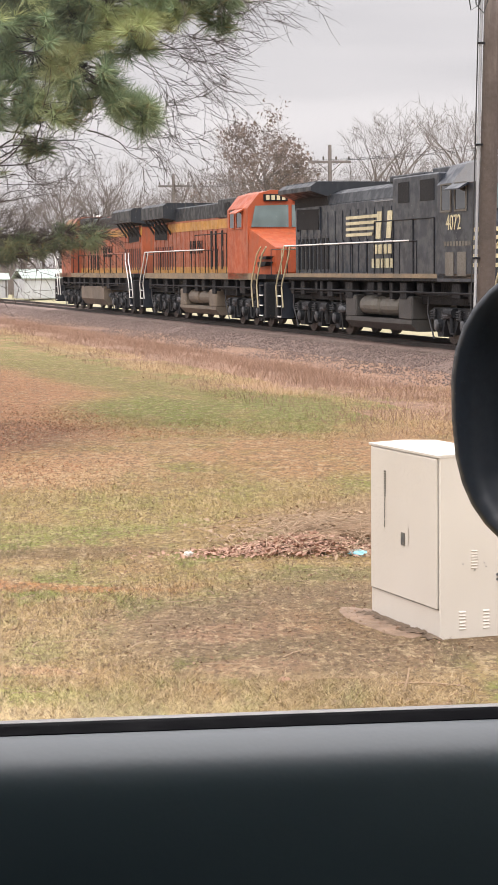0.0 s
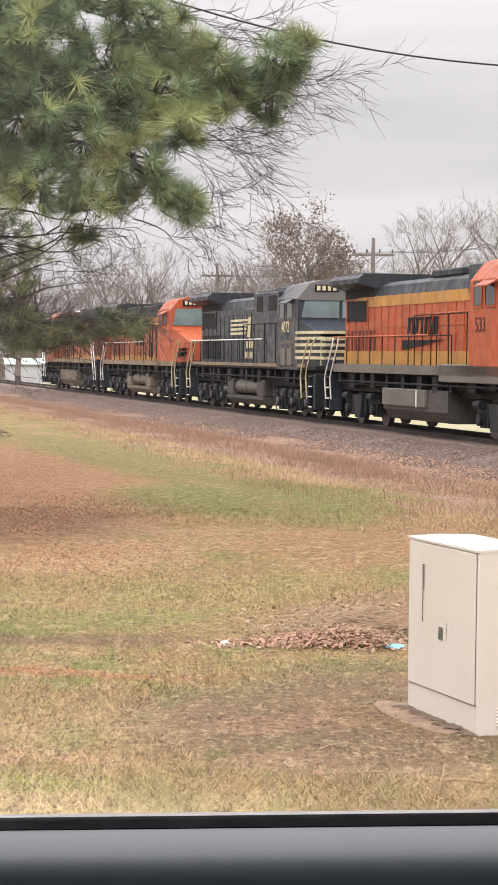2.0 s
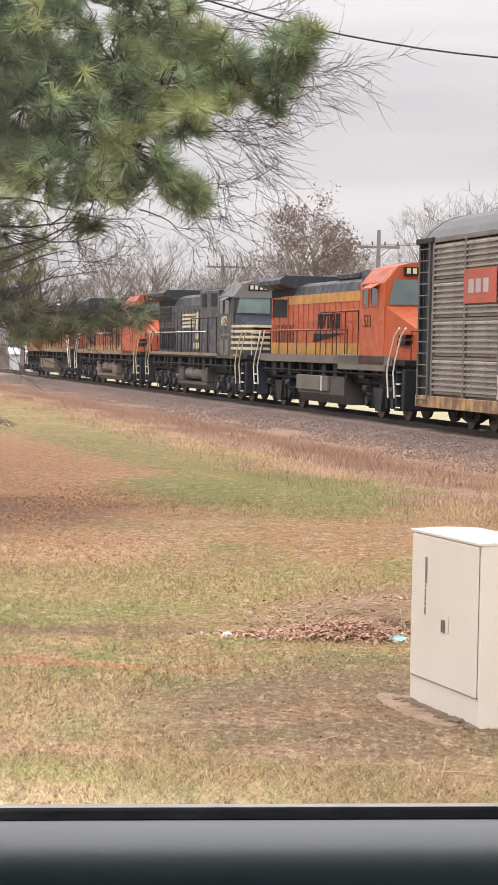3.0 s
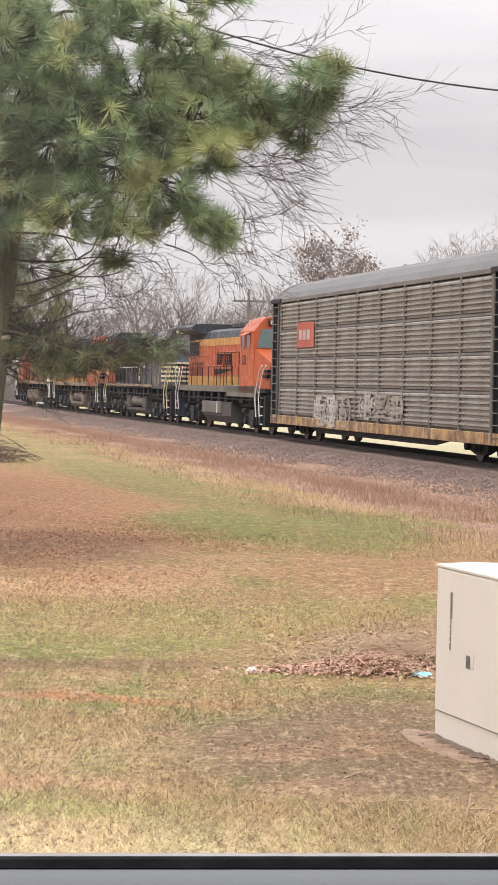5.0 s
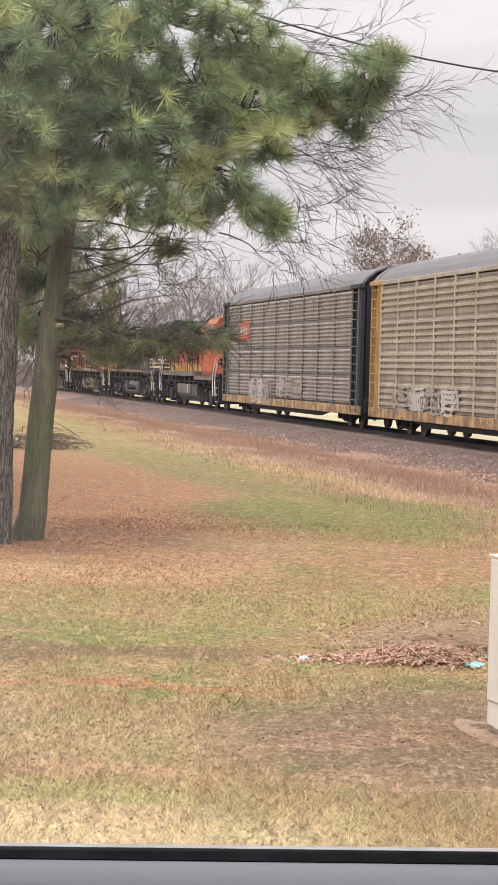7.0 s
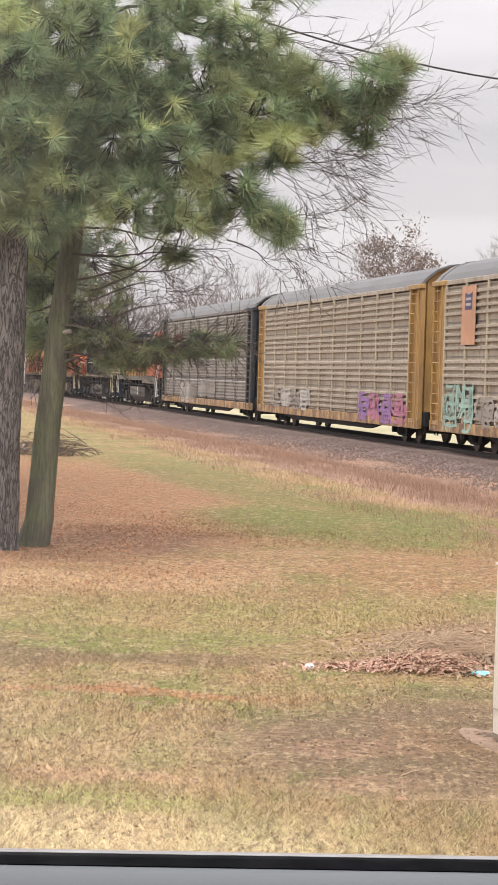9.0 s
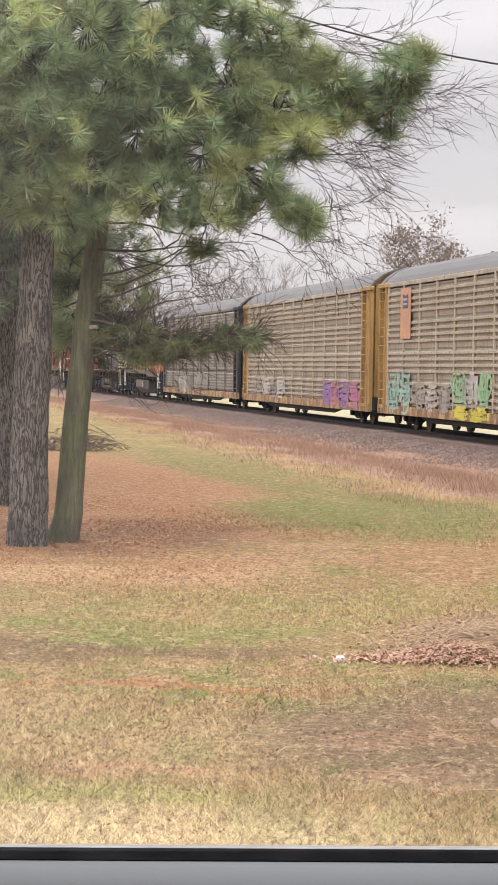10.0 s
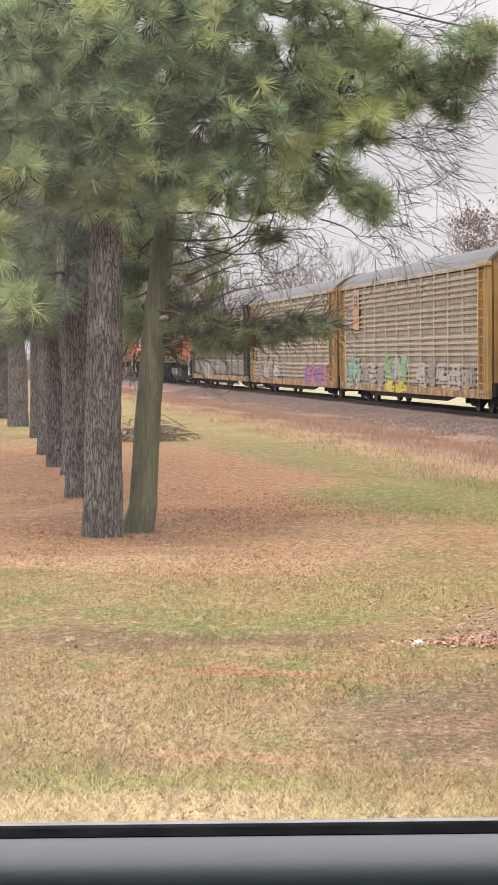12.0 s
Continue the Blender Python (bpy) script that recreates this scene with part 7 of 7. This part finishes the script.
def leaves(name, x, y, z, rng, size, material, label, category):
    n = len(x)
    u = rng.normal(0, 1, (n, 3)) * (1, 1, 0.35)
    v = rng.normal(0, 1, (n, 3)) * (1, 1, 0.35)
    u *= size * rng.uniform(0.5, 1.0, (n, 1)) / np.linalg.norm(u, axis=1, keepdims=True)
    v *= size * 0.6 * rng.uniform(0.5, 1.0, (n, 1)) / np.linalg.norm(v, axis=1, keepdims=True)
    c = np.stack([x, y, z], -1)
    up = np.array([0, 0, 1.0]) * size * 0.4 * rng.uniform(0, 1, (n, 1))
    pts = np.stack([c - u, c - v + up, c + u, c + v + up], 1).reshape(-1, 3)
    tagged(new(name, soup(name, pts, np.arange(4 * n).reshape(-1, 4), material)), label, category, kind="stuff")


def litter():
    rng = np.random.default_rng(33)
    x, y = on_lawn(rng, 15000, 8.0, 42, 1.25, 1.4)
    leaves("fallen_leaves", x, y, rng.uniform(0.005, 0.025, len(x)), rng, 0.015, M_LEAF_OLD, "scattered dead brown leaves on the lawn", "leaves")
    # brown needles shed under the pines, thinning outwards
    n = 30000
    y = 25.5 + rng.normal(0, 3.4, n)
    x = -3.1 - 0.14 * (y - 25) + rng.normal(0, 1.5, n)
    thick = np.array([noise.noise(Vector((a * 0.9, b * 0.45, 6.0))) for a, b in zip(x, y)])
    keep = (rng.uniform(-0.5, 0.5, n) < thick) & (y > 18)
    leaves("needle_litter", x[keep], y[keep], rng.uniform(0.0, 0.012, keep.sum()), rng, 0.021, M_LITTER, "red-brown shed needles under the pines", "litter")
    n = 2800
    x, y = rng.normal(0.68, 0.34, n), rng.normal(14.22, 0.11, n)
    h = 0.12 * np.exp(-((x - 0.75) / 0.45) ** 2 - ((y - 14.35) / 0.3) ** 2)
    leaves("leaf_heap", x, y, h * rng.uniform(0.2, 1.0, n) + 0.01, rng, 0.028, M_LEAF, "low heap of dead brown leaves", "leaves")
    n = 3600
    x, y = rng.normal(1.15, 0.38, n), rng.normal(15.0, 0.42, n)
    leaves("weed_litter", x, y, rng.uniform(0.01, 0.10, n), rng, 0.034, M_STRAWSTALK, "pale dry weed litter behind the leaf heap", "weeds")
    # stalks lying over the heap
    m, r = Mesh(), random.Random(4)
    for i in range(360):
        a = r.uniform(0, math.tau)
        c = Vector((r.gauss(0.95, 0.33), r.gauss(14.7, 0.38), 0.05 + r.uniform(0, 0.10)))
        d = Vector((math.cos(a), math.sin(a), r.uniform(-0.1, 0.35))) * r.uniform(0.08, 0.28)
        m.tube([c - d, c + Vector((0, 0, 0.02)), c + d], [0.003, 0.0027, 0.0016], 4, False)
    tagged(new("weed_stalks", m.data("weed_stalks", M_STRAWSTALK)), "dry pale weed stalks over the leaf heap", "weeds", kind="stuff")
    m = Mesh()
    for i in range(60):
        a = r.uniform(0, math.tau)
        x, y = r.uniform(-1.1, 1.4), r.uniform(8.9, 12.5)
        d = Vector((math.cos(a), math.sin(a) * 0.6, 0)) * r.uniform(0.03, 0.16)
        c = Vector((x, y, 0.012))
        m.tube([c - d, c + Vector((0, 0, 0.006)), c + d], [0.0035, 0.003, 0.002], 4, False)
    for c, d in (((0.62, 9.75, 0.015), (0.22, 0.03, 0)), ((1.05, 9.6, 0.015), (0.18, -0.04, 0)), ((0.95, 9.5, 0.05), (0.02, 0.03, 0.06))):
        c, d = Vector(c), Vector(d)
        m.tube([c - d, c + Vector((0.01, 0, 0.01)), c + d], [0.006, 0.005, 0.003], 5, False)
    tagged(new("loose_straws", m.data("loose_straws", M_STRAWSTALK)), "loose straws and twigs on the grass", "straw", kind="stuff")


def crumpled(name, x, y, w, h, material, label, category, seed):
    r = random.Random(seed)
    m = Mesh()
    rows, cols = 6, 12
    for i in range(rows + 1):
        f = math.pi * i / rows
        for j in range(cols):
            a = math.tau * j / cols
            k = r.uniform(0.7, 1.25)
            m.v.append((math.sin(f) * math.cos(a) * w * k, math.sin(f) * math.sin(a) * w * 0.7 * k, h * 0.5 + math.cos(f) * h * 0.5 * k))
    m.f = [(i * cols + j, (i + 1) * cols + j, (i + 1) * cols + (j + 1) % cols, i * cols + (j + 1) % cols) for i in range(rows) for j in range(cols)]
    solo(name, m, material, label, category, at=pose(x, y, -0.004, 0, 0, seed * 30))


def brush_pile(x, y, seed):
    r = random.Random(seed)
    car = thing("brush_pile", "pile of cut grey-brown branches on the litter", "brush pile", at=Matrix.Translation((x, y, 0)))
    m = Mesh()
    for i in range(230):
        a = r.uniform(0, math.tau)
        c = Vector((r.gauss(0, 0.45), r.gauss(0, 0.4), 0.03 + abs(r.gauss(0, 0.20))))
        d = Vector((math.cos(a), math.sin(a), r.uniform(-0.25, 0.6))) * r.uniform(0.10, 0.42)
        m.tube([c - d, c + Vector((r.gauss(0, .07), r.gauss(0, .05), 0.05)), c + d], [0.011, 0.009, 0.004], 4, False)
    part("brushwood", m, M_BRUSH, car, "tangled cut branches", kind="stuff")
    part("log", Mesh().tube([(-1.3, 0.1, 0.1), (-0.9, 0.1, 0.11), (-0.6, 0.05, 0.1)], [0.12, 0.125, 0.12], 12), M_CONC, car, "short pale log")


def verge_weeds():
    rng = np.random.default_rng(44)
    n = 230000
    s, u = rng.uniform(-55, 92, n), rng.normal(8.4, 1.7, n)
    u = np.where((u < 4.4) | (u > 12.0), rng.uniform(10.0, 11.8, n), u)
    clump = np.array([noise.noise(Vector((a * 0.35, b * 0.8, 2.0))) for a, b in zip(s, u)])
    keep = rng.uniform(-0.7, 0.45, n) < clump
    s, u, clump = s[keep], u[keep], clump[keep]
    n = len(s)
    base = np.array([tuple(on_track(a, b)[0]) for a, b in zip(s, u)])
    base[:, 2] = [profile(b) for b in u]
    h = rng.gamma(3, 0.022, n) * (1 + 1.2 * np.clip(clump, 0, 1))
    lean = rng.normal(0, 0.5, (n, 2)) * h[:, None]
    w = rng.uniform(0.003, 0.007, n)
    a = rng.uniform(0, math.pi, n)
    off = np.stack([np.cos(a) * w, np.sin(a) * w, np.zeros(n)], -1)
    tip = base + np.stack([lean[:, 0], lean[:, 1], h], -1)
    pts = np.stack([base - off, base + off, tip], 1).reshape(-1, 3)
    tagged(new("verge_weeds", soup("verge_weeds", pts, np.arange(3 * n).reshape(-1, 3), M_WEED)), "dry pinkish-tan weeds along the ballast", "weeds", kind="stuff")


def straw_fringe():
    """A pale strip of uncut straw where the mown lawn meets the verge."""
    rng = np.random.default_rng(45)
    n = 50000
    s = rng.uniform(-40, 94, n)
    edge = np.array([10.75 + 0.55 * noise.noise(Vector((a * 0.16, 3.0, 1.0))) for a in s])
    u = edge + rng.normal(0, 0.26, n)
    keep = rng.uniform(-0.6, 0.45, n) < np.array([noise.noise(Vector((a * 0.5, b * 0.5, 8.0))) for a, b in zip(s, u)])
    s, u = s[keep], u[keep]
    n = len(s)
    base = np.array([tuple(on_track(a, b)[0]) for a, b in zip(s, u)])
    base[:, 2] = [profile(b) - 0.01 for b in u]
    h = rng.gamma(4, 0.017, n)
    lean = rng.normal(0, 0.6, (n, 2)) * h[:, None]
    a, w = rng.uniform(0, math.pi, n), rng.uniform(0.003, 0.007, n)
    off = np.stack([np.cos(a) * w, np.sin(a) * w, np.zeros(n)], -1)
    pts = np.stack([base - off, base + off, base + np.stack([lean[:, 0], lean[:, 1], h], -1)], 1).reshape(-1, 3)
    tagged(new("straw_fringe", soup("straw_fringe", pts, np.arange(3 * n).reshape(-1, 3), M_STRAW)), "pale uncut straw along the edge of the lawn", "straw", kind="stuff")


grass()
litter()
straw_fringe()
verge_weeds()
crumpled("paper_scrap", -0.08, 14.12, 0.05, 0.045, M_PAPER, "crumpled dirty white paper scrap on the grass", "litter", 3)
crumpled("paper_scrap", 0.80, 15.9, 0.05, 0.05, M_PAPER, "crumpled dirty white paper scrap on the grass", "litter", 5)
crumpled("plastic_bag", 1.08, 14.05, 0.085, 0.05, M_BLUEBAG, "crumpled pale blue plastic bag beside the leaf heap", "litter", 4)
crumpled("clod", 0.395, 9.74, 0.035, 0.035, M_LEAF, "large curled dead leaf on the grass", "leaf", 6)
crumpled("clod", -2.49, 14.2, 0.04, 0.05, M_STRAWSTALK, "tan grass clod on the lawn", "clod", 7)
crumpled("clod", -2.42, 14.0, 0.02, 0.03, M_BRUSH, "dark clod of earth on the lawn", "clod", 8)
brush_pile(-6.5, 48.5, 2)


# ---------------------------------------------------------------- what moves
def motions():
    """The train draws away along the line at a steady pace, its wheels rolling."""
    for car, s in VEHICLES:
        walk(car, [(t, rail_pose(s - SPEED * t)) for t in (0, 2, 4, 6, 8, 10, 12)])
    for ob, x, r in WHEELS:
        walk(ob, [(i / 30, pose(x, 0, r, 0, -math.degrees(SPEED * i / 30 / r), 0)) for i in range(361)])


motions()
